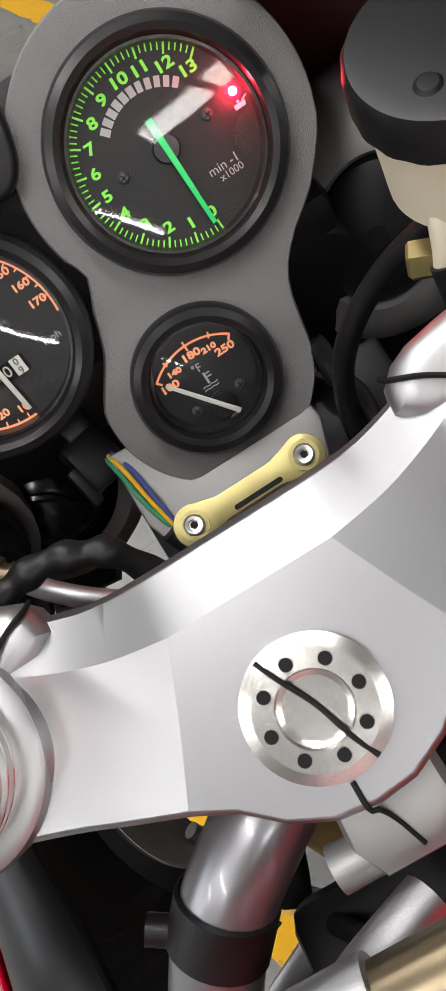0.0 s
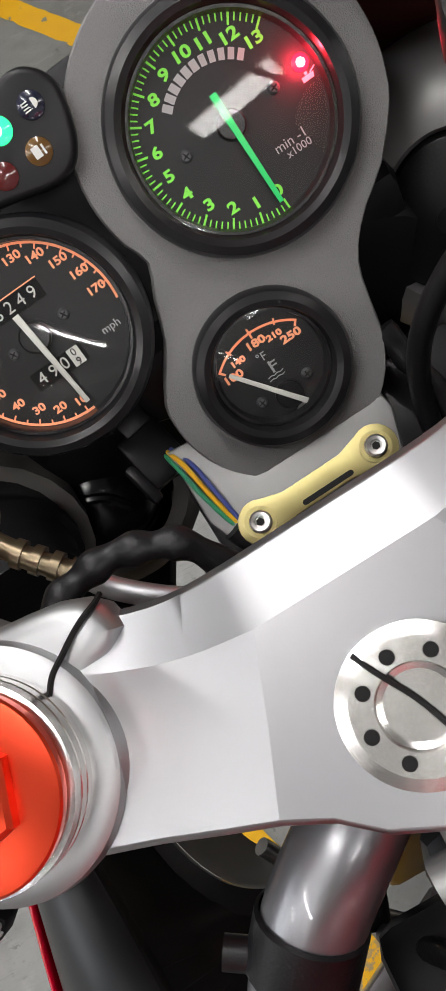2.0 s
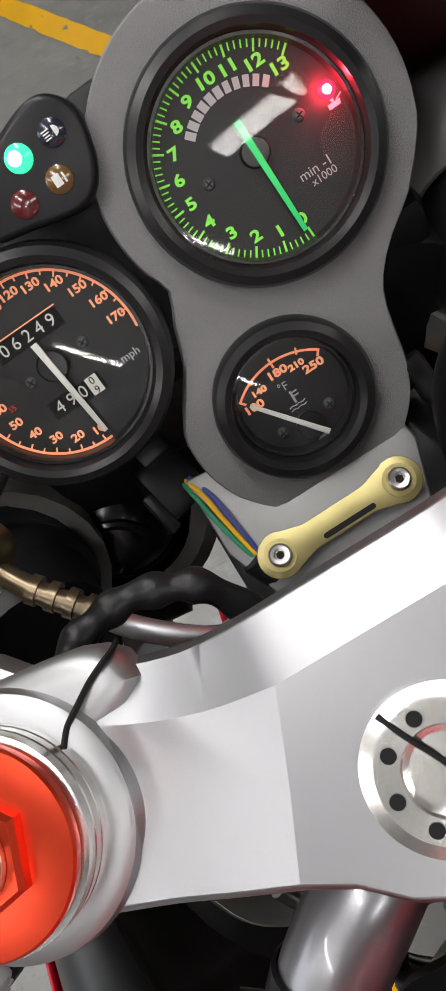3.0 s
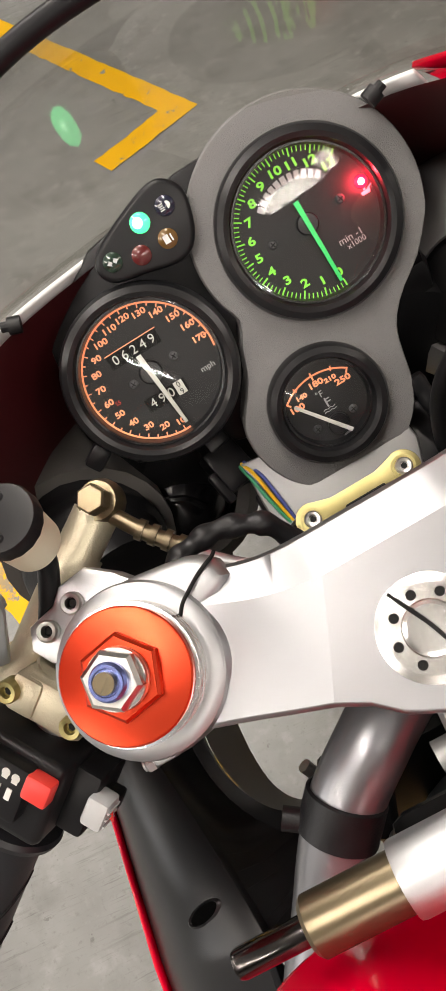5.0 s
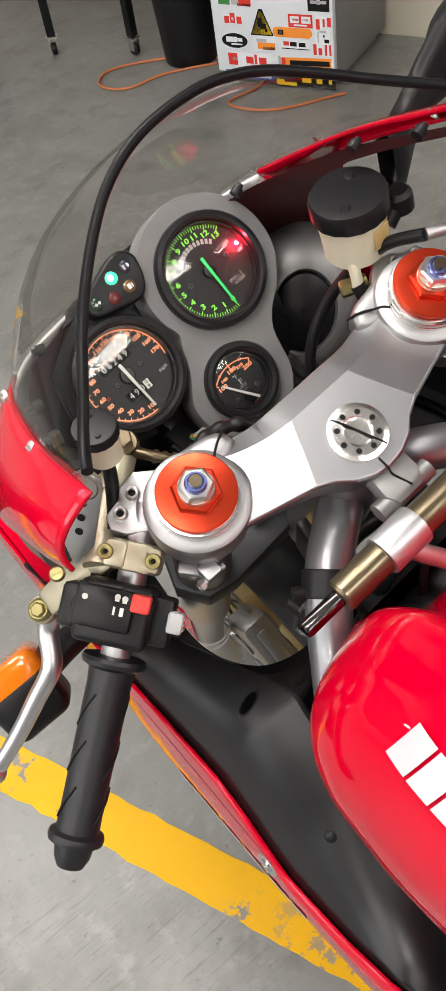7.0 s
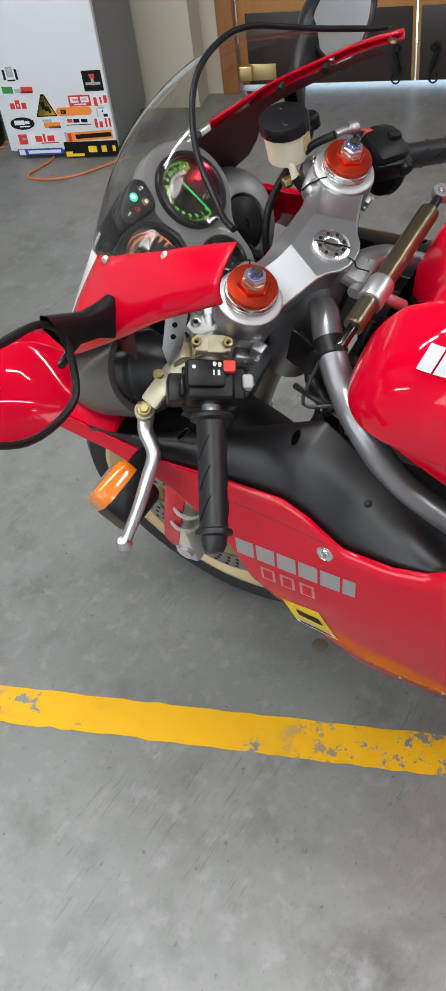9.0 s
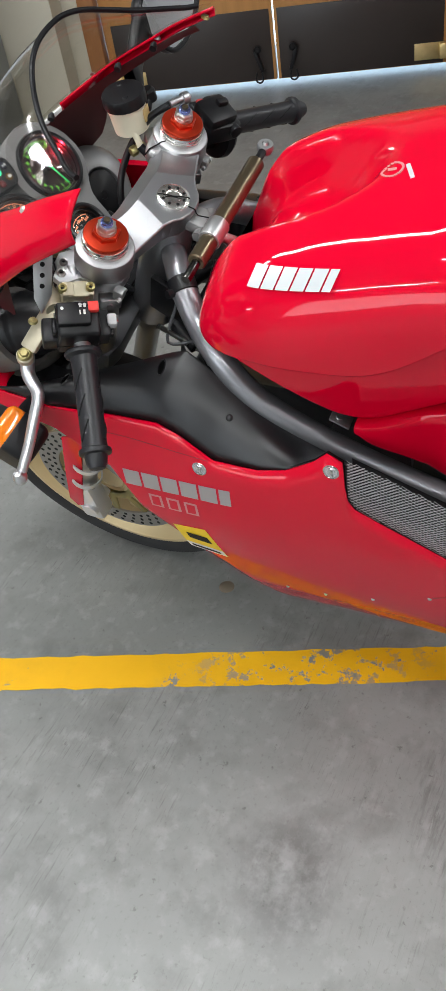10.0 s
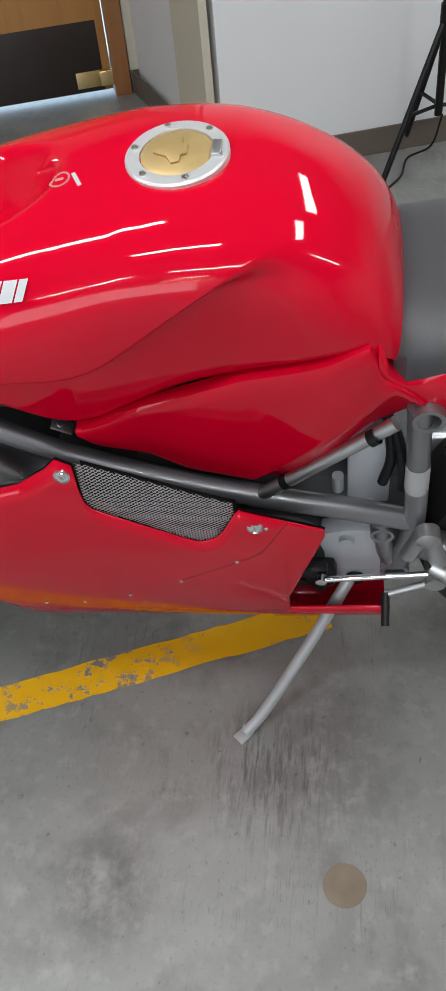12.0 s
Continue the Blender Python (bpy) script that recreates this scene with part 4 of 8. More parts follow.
for sd in (-1, 1):
    rows = []
    for k in range(40):
        y = -0.673 - 0.012 * k
        zt, zl = soft(y, S_TOP, 0.004), soft(y, S_LOW, 0.004)
        swell = 0.006 * min(1.0, (zt - zl) / 0.06)
        rows.append([(sd * 0.10, y, zt + 0.004), (sd * 0.141, y, zt + 0.002), (sd * (0.1465 + swell * 0.4), y, zt - 0.12 * (zt - zl)), (sd * (0.147 + swell), y, (zt + zl) / 2), (sd * 0.147, y, zl), (sd * 0.138, y, zl - 0.004), (sd * 0.10, y, zl - 0.008)])
    part("tail_panel", sheet(rows), RED, bike, "red tail panel", solid=0.003)
tray = []
for k in range(12):
    y = -0.515 - 0.018 * k
    tray.append([(x * sx, y, z + 0.0015 * k) for sx, side_pts in ((-1, ((0.200, 0.335), (0.193, 0.300), (0.165, 0.235), (0.12, 0.18), (0.06, 0.145))), (1, ((0.06, 0.145), (0.12, 0.18), (0.165, 0.235), (0.193, 0.300), (0.200, 0.335)))) for x, z in side_pts])
belly = part("belly_tray", sheet(tray), RED, bike, "red belly pan", solid=0.004)
part("tray_lining", sheet([[(x * 0.97, y, z + (0.006 if z < 0.32 else -0.012)) for x, y, z in r] for r in tray]), RED, belly, "red inner side of the belly pan")

# trellis chassis
TUBE_L = [(-0.028, 0.018, 0.902), (-0.050, 0.002, 0.906), (-0.080, -0.018, 0.894), (-0.112, -0.048, 0.862), (-0.142, -0.085, 0.838), (-0.159, -0.13, 0.792), (-0.163, -0.18, 0.754), (-0.160, -0.25, 0.708), (-0.158, -0.33, 0.668), (-0.156, -0.42, 0.632), (-0.154, -0.52, 0.601), (-0.152, -0.63, 0.572), (-0.150, -0.745, 0.536)]
for pts in (TUBE_L, mirrored(TUBE_L)):
    part("chassis_tube", tube(pts, 0.0180, 24, 8), FRAME_GREY, bike, "gunmetal grey chassis tube")
for sd in (-1, 1):
    part("chassis_tube", tube([(sd * 0.157, -0.515, 0.612), (sd * 0.157, -0.535, 0.628), (sd * 0.154, -0.60, 0.684), (sd * 0.150, -0.70, 0.768)], 0.0105, 16, 6), ALU_CAST, bike, "light grey brace tube")
    for y, z in ((-0.553, 0.643), (-0.672, 0.745)):
        part("brace_clip", lathe([(0.0105, -0.006), (0.0118, -0.006), (0.0118, 0.006), (0.0105, 0.006)], 20, axis((sd * 0.1555, y, z), (sd * 0.155, y - 0.1, z + 0.085))), RUBBER, bike, "black brace clip")
    part("chassis_tube", tube([(sd * 0.148, -0.728, 0.80), (sd * 0.152, -0.735, 0.66), (sd * 0.153, -0.738, 0.53), (sd * 0.153, -0.722, 0.42)], 0.0165, 18, 6), FRAME_GREY, bike, "gunmetal grey chassis tube")
    part("chassis_tube", tube([(sd * 0.150, -0.690, 0.545), (sd * 0.150, -0.700, 0.455), (sd * 0.150, -0.715, 0.41)], 0.015, 16, 2), FRAME_GREY, bike)
    for y, z, r in ((-0.739, 0.789, 0.021), (-0.693, 0.514, 0.018), (-0.718, 0.403, 0.023)):
        part("pivot_socket", lathe([(0, -0.03), (r, -0.03), (r, 0.008), (r * 0.72, 0.008), (r * 0.68, -0.012), (0, -0.012)], 24, pose(sd * 0.158, y, z, 0, sd * 90, 0)), FRAME_GREY, bike, "open tube socket")
part("tube_lug", moved(joined(box(0.020, 0.030, 0.0035, 0.0012), cyl(0.0045, 0.0015, 0.0045, 14, pose(0, 0.004, 0))), pose(-0.145, -0.250, 0.754, 28, 0, 0)), ALU_CAST, bike, "small plated lug by the tube")
part("head_tube", moved(lathe([(0, -0.24), (0.036, -0.24), (0.036, -0.045), (0.032, -0.035), (0, -0.035)], 32), YOKE), FRAME_GREY, bike, "grey steering head")
part("crankcase", box(0.19, 0.60, 0.30, 0.03, at=(0, -0.46, 0.42)), ALU_DARK, bike, "grey cast crankcase")
part("rear_cylinder", moved(box(0.17, 0.20, 0.34, 0.03), pose(0, -0.42, 0.64, 8, 0, 0)), ALU_DARK, bike, "grey cast cylinder")
part("front_cylinder", moved(box(0.17, 0.34, 0.2, 0.03), pose(0, -0.10, 0.46, 15, 0, 0)), ALU_DARK, bike, "grey cast cylinder")
part("gearbox_top", moved(box(0.15, 0.22, 0.10, 0.02), pose(0, -0.62, 0.52, 0, 0, 0)), ALU_DARK, bike, "grey gearbox casting")
part("alternator_cover", lathe([(0, 0), (0.10, 0), (0.10, 0.02), (0.085, 0.035), (0, 0.037)], 40, pose(-0.10, -0.52, 0.40, 0, -90, 0)), ALU_DARK, bike, "round grey alternator cover")

# top yoke
HALF = [(0.0, 0.060, 0.039, 0.0, -0.0335, -0.0048), (0.009, 0.060, 0.039, 0.013, -0.032, -0.0048), (0.016, 0.060, 0.039, 0.026, -0.026, -0.0048), (0.022, 0.060, 0.039, 0.037, -0.0165, -0.0048), (0.0285, 0.060, 0.039, 0.050, -0.010, -0.0048),
        (0.05, 0.0615, 0.0425, 0.068, -0.0045, -0.0085), (0.072, 0.068, 0.050, 0.085, 0.0008, -0.0125), (0.096, 0.078, 0.062, 0.103, 0.006, -0.0150)]


def yoke_row(sd, h):
    xf, yo, yi, xb, yb, zt = h
    low = -0.038
    return [(sd * xf, yo - 0.004, low), (sd * xf, yo, zt - 0.019), (sd * xf, yo - 0.002, zt - 0.012), (sd * xf, yi, zt), (sd * (xf + xb) / 2, (yi + yb) / 2, zt), (sd * xb, yb + 0.002, zt), (sd * xb, yb, zt - 0.002), (sd * xb, yb + 0.003, low)]


arms = []
for k in range(13):       # the arms run smoothly out from the middle pad
    u = k / 4
    i = min(2, int(u))
    a, b, c, d = (HALF[min(7, max(4, 4 + i + j))] for j in (-1, 0, 1, 2))
    f = u - i
    arms.append(tuple(0.5 * ((2 * q) + (r - p) * f + (2 * p - 5 * q + 4 * r - s) * f * f + (3 * q - p - 3 * r + s) * f ** 3) for p, q, r, s in zip(a, b, c, d)))
HALF = HALF[:4] + arms
rows = [yoke_row(-1, h) for h in reversed(HALF)] + [yoke_row(1, h) for h in HALF[1:]]
bm = sheet([r + [r[0]] for r in rows])
yoke = part("top_yoke", moved(bm, YOKE), ALU, bike, "machined silver top yoke", sharp=8, bevel=0.0006)
FILLET = ((0.0345, -0.0081), (0.0372, -0.0092), (0.0392, -0.0116), (0.0412, -0.0137), (0.0440, -0.0150), (0.0485, -0.0160))
for sd in (-1, 1):
    ring = lathe([(0.0275, -0.040), (0.0378, -0.040), (0.0388, -0.038), (0.0388, -0.0135), (0.0378, -0.0098), (0.0352, -0.0080), (0.0312, -0.0074), (0.0275, -0.0074)], 64, YOKE @ pose(sd * FORK_X, FORK_Y, 0))
    part("fork_clamp", ring, ALU_SATIN, yoke)
    part("fork_collar", lathe([(0.0270, -0.0076), (0.0303, -0.0076), (0.0303, -0.0040), (0.0298, -0.0034), (0.0303, -0.0028), (0.0303, 0.0006), (0.0298, 0.0012), (0.0303, 0.0018), (0.0300, 0.0056), (0.0270, 0.0060)], 64, YOKE @ pose(sd * FORK_X, FORK_Y, 0)), ALU_TURNED, yoke, "turned ring under the fork cap")
    fil = []
    for k in range(25):
        a = radians(-50 + 74 * k / 24)
        fil.append([(sd * (FORK_X - r * math.cos(a)), FORK_Y + r * math.sin(a), z) for r, z in ((0.0345 + (r - 0.0345) * (0.35 + 0.65 * math.sin(math.pi * k / 24)), z) for r, z in FILLET)])
    part("clamp_fillet", moved(sheet(fil), YOKE), ALU, yoke, "smooth run of the arm into the boss")
    # the slit runs from the bore out to the front, across a rounded lug
    lug = [(sd * x, y) for x, y in ((0.0640, 0.0600), (0.0660, 0.0690), (0.0710, 0.0738), (0.0780, 0.0768), (0.0890, 0.0788), (0.1020, 0.0805), (0.1180, 0.0815), (0.1240, 0.0740), (0.1180, 0.0600), (0.0980, 0.0480), (0.0820, 0.0500), (0.0700, 0.0540))]
    part("clamp_lug", slab(lug, -0.038, -0.0136, 0.0120, YOKE, 8), ALU_SATIN, yoke)
    part("clamp_slit", tube([(sd * 0.0662, 0.0722, -0.0225), (sd * 0.0675, 0.0700, -0.0172), (sd * 0.0705, 0.0682, -0.0134), (sd * 0.0760, 0.0655, -0.0126), (sd * 0.0815, 0.0618, -0.0112), (sd * 0.0860, 0.0580, -0.0080), (sd * 0.0895, 0.0535, -0.0073)], 0.0010, 6, 5), INK_BLACK, yoke, "narrow dark clamp slit").matrix_local = YOKE
# stem nut with its ring of holes
nut = lathe([(0.0218, -0.010), (0.0222, -0.0015), (0.0185, -0.0004), (0.0118, -0.0002), (0.0112, -0.0015), (0.0095, -0.0022), (0, -0.0026)], 72, YOKE @ pose(-0.0012, 0, 0))
nut_ob = part("stem_nut", nut, ALU_TURNED, yoke, "turned stem nut with eight holes", sharp=8)
for k in range(8):
    a = radians(2 + 45 * k)
    part("nut_hole", cyl(0.0021, -0.003, 0.00015, 18, YOKE @ pose(-0.0012 + 0.0149 * math.cos(a), 0.0149 * math.sin(a), 0)), INK_BLACK, yoke, "dark pin hole")
stripe = joined(tube([(-0.0095, 0.0198, -0.0012), (-0.0055, 0.0115, -0.0002), (-0.0005, 0.001, -0.0021), (0.0035, -0.0105, -0.0002), (0.0075, -0.0200, -0.0012)], 0.0009, 6, 6),
                tube([(-0.0035, -0.0235, -0.0045), (-0.0035, -0.0325, -0.0047), (-0.0020, -0.0365, -0.0125), (0.0005, -0.042, -0.0152), (0.004, -0.052, -0.0152)], 0.0009, 6, 6))
part("paint_mark", moved(stripe, YOKE), INK_BLACK, yoke, "black paint stripe across the nut")
# pinch clamp behind the stem
part("stem_clamp", moved(joined(slab([(-0.016, -0.024), (0.020, -0.022), (0.020, -0.046), (0.012, -0.058), (-0.012, -0.058), (-0.018, -0.046)], -0.037, -0.0155, 0.0075), cyl(0.008, -0.026, 0.026, 20, pose(0.0, -0.050, -0.027, 0, 90, 0))), YOKE), CAST_DULL, yoke, "cast pinch clamp")


def fork(sd):
    """A fork leg with its clamped tube, orange cap and adjuster."""
    m = YOKE @ pose(sd * FORK_X, FORK_Y, 0)
    leg = part("fork_leg", lathe([(0, -0.74), (0.0215, -0.74), (0.0215, -0.44), (0.0275, -0.435), (0.0285, -0.41), (0.0268, -0.40), (0.0268, -0.06), (0.0272, 0.004), (0.026, 0.006), (0, 0.006)], 48, m), FORK_GREY, bike, "silver fork leg")
    part("fork_cap", lathe([(0, 0.0065), (0.0268, 0.0065), (0.0285, 0.0078), (0.0285, 0.0108), (0.0278, 0.0115), (0.0190, 0.0125), (0, 0.0125)], 56, m), ORANGE, leg, "orange anodised fork cap")
    part("cap_hexagon", hexa(0.0182, 0.0118, 0.0180, m @ pose(0, 0, 0, 0, 0, 10), 0.0015), ORANGE, leg, "orange anodised hexagon")
    part("cap_stem", lathe([(0, 0.013), (0.0128, 0.013), (0.0128, 0.0178), (0.0124, 0.018), (0.0128, 0.0184), (0.0128, 0.0205), (0.0124, 0.0208), (0.0128, 0.0211), (0.0126, 0.0235), (0, 0.0235)], 40, m), STEEL, leg, "threaded steel stem")
    part("lock_nut", hexa(0.0128, 0.0225, 0.0300, m @ pose(0, 0, 0, 0, 0, 25), 0.0018), STEEL, leg, "steel lock nut")
    part("adjuster", lathe([(0, 0.030), (0.0078, 0.030), (0.0078, 0.0325), (0.0068, 0.0335), (0.0068, 0.0352), (0.0056, 0.0352), (0.0052, 0.0345), (0, 0.0345)], 32, m), BLUE_ANO, leg, "blue anodised adjuster")
    part("adjuster_screw", joined(cyl(0.0044, 0.034, 0.0375, 20, m), moved(box(0.0082, 0.0011, 0.0004, at=(0, 0, 0.0376)), m @ pose(0, 0, 0, 0, 0, 40))), BRONZE, leg, "slotted screw")
    return leg


fork(-1)
fork(1)
# Dark metal here: the shade under the top yoke is in its colour.
part("lower_yoke", moved(joined(slab([(-0.152, 0.042), (-0.14, 0.072), (-0.117, 0.080), (-0.08, 0.062), (0.08, 0.062), (0.117, 0.080), (0.14, 0.072), (0.152, 0.042), (0.135, 0.014), (0.105, 0.008), (0.04, 0.012), (-0.04, 0.012), (-0.105, 0.008), (-0.135, 0.014)], -0.262, -0.215, 0.005)), YOKE), ALU_DARK, bike, "cast lower yoke")

# front wheel
AXLE = Vector((0, 0.335, 0.300))
WM = Matrix.Translation(AXLE) @ pose(0, 0, 0, 0, 90, 0)
wheel = part("front_wheel", lathe([(0.208, -0.040), (0.226, -0.050), (0.230, -0.054), (0.238, -0.054), (0.238, -0.046), (0.215, -0.03), (0.210, 0.0), (0.215, 0.03), (0.238, 0.046), (0.238, 0.054), (0.230, 0.054), (0.226, 0.050), (0.208, 0.040), (0.196, 0.02), (0.194, 0.0), (0.196, -0.02), (0.208, -0.040)], 72, WM), WHEEL_GOLD, bike, "gold painted front wheel")
part("tyre", lathe([(0.236, -0.050), (0.250, -0.059), (0.270, -0.060), (0.288, -0.046), (0.298, -0.022), (0.300, 0.0), (0.298, 0.022), (0.288, 0.046), (0.270, 0.060), (0.250, 0.059), (0.236, 0.050)], 80, WM), TYRE, wheel, "black front tyre")
for k in range(3):
    part("spoke", moved(box(0.045, 0.155, 0.035, 0.01, at=(0, 0.11, 0)), WM @ pose(0, 0, 0, 0, 0, 120 * k + 35)), WHEEL_GOLD, wheel)
part("hub", cyl(0.035, -0.06, 0.06, 32, WM, 0.004), WHEEL_GOLD, wheel)
for sd in (-1, 1):
    disc = lathe([(0.112, -0.0022), (0.158, -0.0022), (0.158, 0.0022), (0.112, 0.0022), (0.112, -0.0022)], 72, WM @ pose(0, 0, sd * 0.066))
    part("brake_disc", disc, DISC_STEEL, wheel, "drilled steel brake disc")
    dots = bmesh.new()
    for k in range(36):
        a = radians(k * 10)
        for j, r in enumerate((0.122, 0.135, 0.148)):
            aa = a + radians(3.2 * j)
            dots = joined(dots, cyl(0.0042, -0.0027, 0.0027, 8, WM @ pose(r * math.cos(aa), r * math.sin(aa), sd * 0.066)))
    part("drill_hole", dots, INK_BLACK, wheel)
    part("disc_carrier", joined(lathe([(0.045, -0.003), (0.062, -0.003), (0.062, 0.003), (0.045, 0.003)], 48, WM @ pose(0, 0, sd * 0.063)), *[moved(box(0.014, 0.06, 0.005, 0.001, at=(0, 0.085, 0)), WM @ pose(0, 0, sd * 0.064, 0, 0, 40 * k)) for k in range(9)]), GOLD_ZINC, wheel, "gold disc carrier")
    part("axle_clamp", joined(box(0.045, 0.05, 0.11, 0.01, at=(sd * 0.117, 0.342, 0.315)), cyl(0.016, -0.03, 0.03, 24, Matrix.Translation((sd * 0.117, 0.335, 0.30)) @ pose(0, 0, 0, 0, 90, 0)), lathe([(0.0285, -0.006), (0.031, -0.006), (0.031, 0.006), (0.0285, 0.006)], 32, YOKE @ pose(sd * FORK_X, FORK_Y, -0.66)), lathe([(0.0285, -0.006), (0.031, -0.006), (0.031, 0.006), (0.0285, 0.006)], 32, YOKE @ pose(sd * FORK_X, FORK_Y, -0.60))), CAP_SILVER, bike, "cast axle clamp")
    part("brake_caliper", moved(joined(box(0.045, 0.12, 0.065, 0.012), box(0.02, 0.09, 0.075, 0.008), cyl(0.018, -0.026, 0.026, 20, pose(0, 0.025, 0, 0, 90, 0)), cyl(0.018, -0.026, 0.026, 20, pose(0, -0.025, 0, 0, 90, 0))), pose(sd * 0.075, 0.245, 0.385, 60, 0, 0)), CAST_DULL, bike, "grey cast brake caliper")
fend = []
for k in range(22):
    a = radians(38 + 50 * k / 21)
    r = []
    for j in range(9):
        b = radians(-80 + 160 * j / 8)
        rad = 0.285 + 0.026 * math.cos(b)
        r.append((0.078 * math.sin(b), AXLE.y + rad * math.cos(a), AXLE.z + rad * math.sin(a)))
    fend.append(r)
mud = part("front_mudguard", sheet(fend), RED, bike, "red front mudguard", solid=0.003)
part("mudguard_stay", slab([(0.364, 0.306), (0.374, 0.330), (0.345, 0.420), (0.300, 0.545), (0.250, 0.563), (0.322, 0.383), (0.348, 0.312)], -0.002, 0.002, 0.001, Matrix(((0, 0, 1, -0.140), (1, 0, 0, 0), (0, 1, 0, 0), (0, 0, 0, 1)))), RED, mud, "red mudguard side")

# lower fairing
F_X = [(0.10, 0.02), (0.13, 0.05), (0.16, 0.11), (0.22, 0.165), (0.30, 0.207), (0.40, 0.238), (0.50, 0.256), (0.60, 0.263), (0.70, 0.257), (0.75, 0.246), (0.80, 0.234), (0.86, 0.22)]
F_Y = [(-0.62, 0.90), (-0.5, 0.945), (-0.27, 0.965), (-0.1, 1.0), (0.05, 1.0), (0.16, 1.0), (0.26, 1.015), (0.36, 1.01), (0.44, 0.90), (0.52, 0.6)]
F_TOP = [(-0.609, 0.642), (-0.513, 0.688), (-0.496, 0.696), (-0.489, 0.688), (-0.470, 0.648), (-0.458, 0.633), (-0.437, 0.624), (-0.418, 0.631), (-0.297, 0.700), (-0.289, 0.714), (-0.286, 0.735), (-0.284, 0.778), (-0.264, 0.789), (-0.245, 0.772), (-0.205, 0.749), (-0.165, 0.740), (-0.10, 0.744), (-0.055, 0.775), (-0.02, 0.79), (0.047, 0.789), (0.16, 0.781), (0.256, 0.798), (0.351, 0.806), (0.45, 0.80), (0.50, 0.79)]
F_LOW = [(-0.609, 0.630), (-0.576, 0.523), (-0.55, 0.42), (-0.545, 0.16), (-0.53, 0.12), (-0.24, 0.12), (-0.17, 0.17), (-0.12, 0.28), (-0.06, 0.43), (0.0, 0.535), (0.05, 0.60), (0.08, 0.69), (0.16, 0.742), (0.256, 0.772), (0.351, 0.782), (0.45, 0.775), (0.50, 0.77)]


def fair_x(y, z):
    return soft(z, F_X, 0.02) * soft(y, F_Y, 0.03)


ys = sorted(set([round(-0.609 + 1.109 * k / 90, 4) for k in range(91)] + [y for y, _ in F_TOP] + [y for y, _ in F_LOW]))
for sd in (-1, 1):
    rows = []
    for y in ys:
        zt, zl = keys(y, F_TOP), keys(y, F_LOW)
        rows.append([(sd * fair_x(y, zl + (zt - zl) * v / 18), y, zl + (zt - zl) * v / 18) for v in range(19)])
    fair = part("lower_fairing", sheet(rows), RED, bike, "glossy red lower fairing", sharp=60, solid=0.003)
    part("fairing_lining", sheet([[Vector(q) + Vector((-sd * 0.006, 0, -0.001)) for q in r] for r in rows]), BLACK, fair, "black inner side of the fairing")
    if sd == -1:
        fairing = fair

# red shelf of the fairing ahead of the black inner panels
for sd in (-1, 1):
    rows = []
    for k in range(20):
        y = 0.235 + 0.195 * k / 19
        z = keys(y, F_TOP)
        x = fair_x(y, z)
        rows.append([(sd * (x - d * min(1.0, (k + 4) / 10)), y + d * 0.1, z + h) for d, h in ((0.001, -0.004), (0.004, 0.0), (0.03, 0.002), (0.06, 0.001), (0.10, -0.006))])
    part("fairing_shelf", sheet(rows), RED, bike, "red inner shelf of the fairing", solid=0.002)

# ---------------------------------------------------------------- screen and upper fairing
S_TOP = [(0.181, -0.008, 1.134), (0.166, 0.018, 1.135), (0.15, 0.036, 1.142), (0.12, 0.069, 1.156), (0.09, 0.091, 1.173), (0.06, 0.105, 1.189), (0.03, 0.112, 1.198), (0.0, 0.114, 1.2005)]
S_LOW = [(0.181, -0.004, 1.125), (0.180, 0.055, 1.105), (0.176, 0.102, 1.085), (0.168, 0.155, 1.063), (0.157, 0.202, 1.040), (0.125, 0.262, 1.010), (0.07, 0.305, 0.985), (0.0, 0.325, 0.974)]
F_EDGE = [(0.214, 0.004, 1.076), (0.219, 0.040, 1.060), (0.222, 0.090, 1.034), (0.224, 0.157, 0.990), (0.220, 0.25, 0.93), (0.185, 0.34, 0.86), (0.10, 0.42, 0.80), (0.0, 0.45, 0.775)]


def both(half, n=6):
    """A half curve from the left tip to the middle, carried on to the right tip."""
    left = smooth([(-x, y, z) for x, y, z in half], n)
    return left + [Vector((-p.x, p.y, p.z)) for p in reversed(left[:-1])]


top_c, low_c, edge_c = both(S_TOP), both(S_LOW), both(F_EDGE)
for k in range(len(edge_c)):
    if edge_c[k].x > 0:      # the right side is cut back under the brake reservoir
        f = min(1.0, max(0.0, (edge_c[k].y - 0.21) / 0.06))
        edge_c[k] = low_c[k].lerp(edge_c[k], 0.24 + 0.76 * f * f * (3 - 2 * f))
rows = []
for v in range(13):
    u = v / 12
    rows.append([a.lerp(b, u) + Vector((a.x * 0.10, 0.10, 0.22)).normalized() * 0.030 * math.sin(math.pi * u) * (1 - abs(a.x / 0.19) ** 2) for a, b in zip(top_c, low_c)])
screen = part("windscreen", sheet(rows), SCREEN, bike, "clear smoked windscreen")
screen.visible_shadow = False
trim_c = [p + Vector((0, -0.002, 0.001)) for p in top_c]
part("edge_trim", tube(trim_c[2:-5:3] + trim_c[-5:-4], 0.0033, 14, 5), TRIM_BLACK, screen, "black rubber edge trim")
part("screen_lip", tube([p + Vector((0, -0.001, 0.003)) for p in low_c[2:-2]], 0.0022, 8, 1), PANE, screen, "clear screen edge")
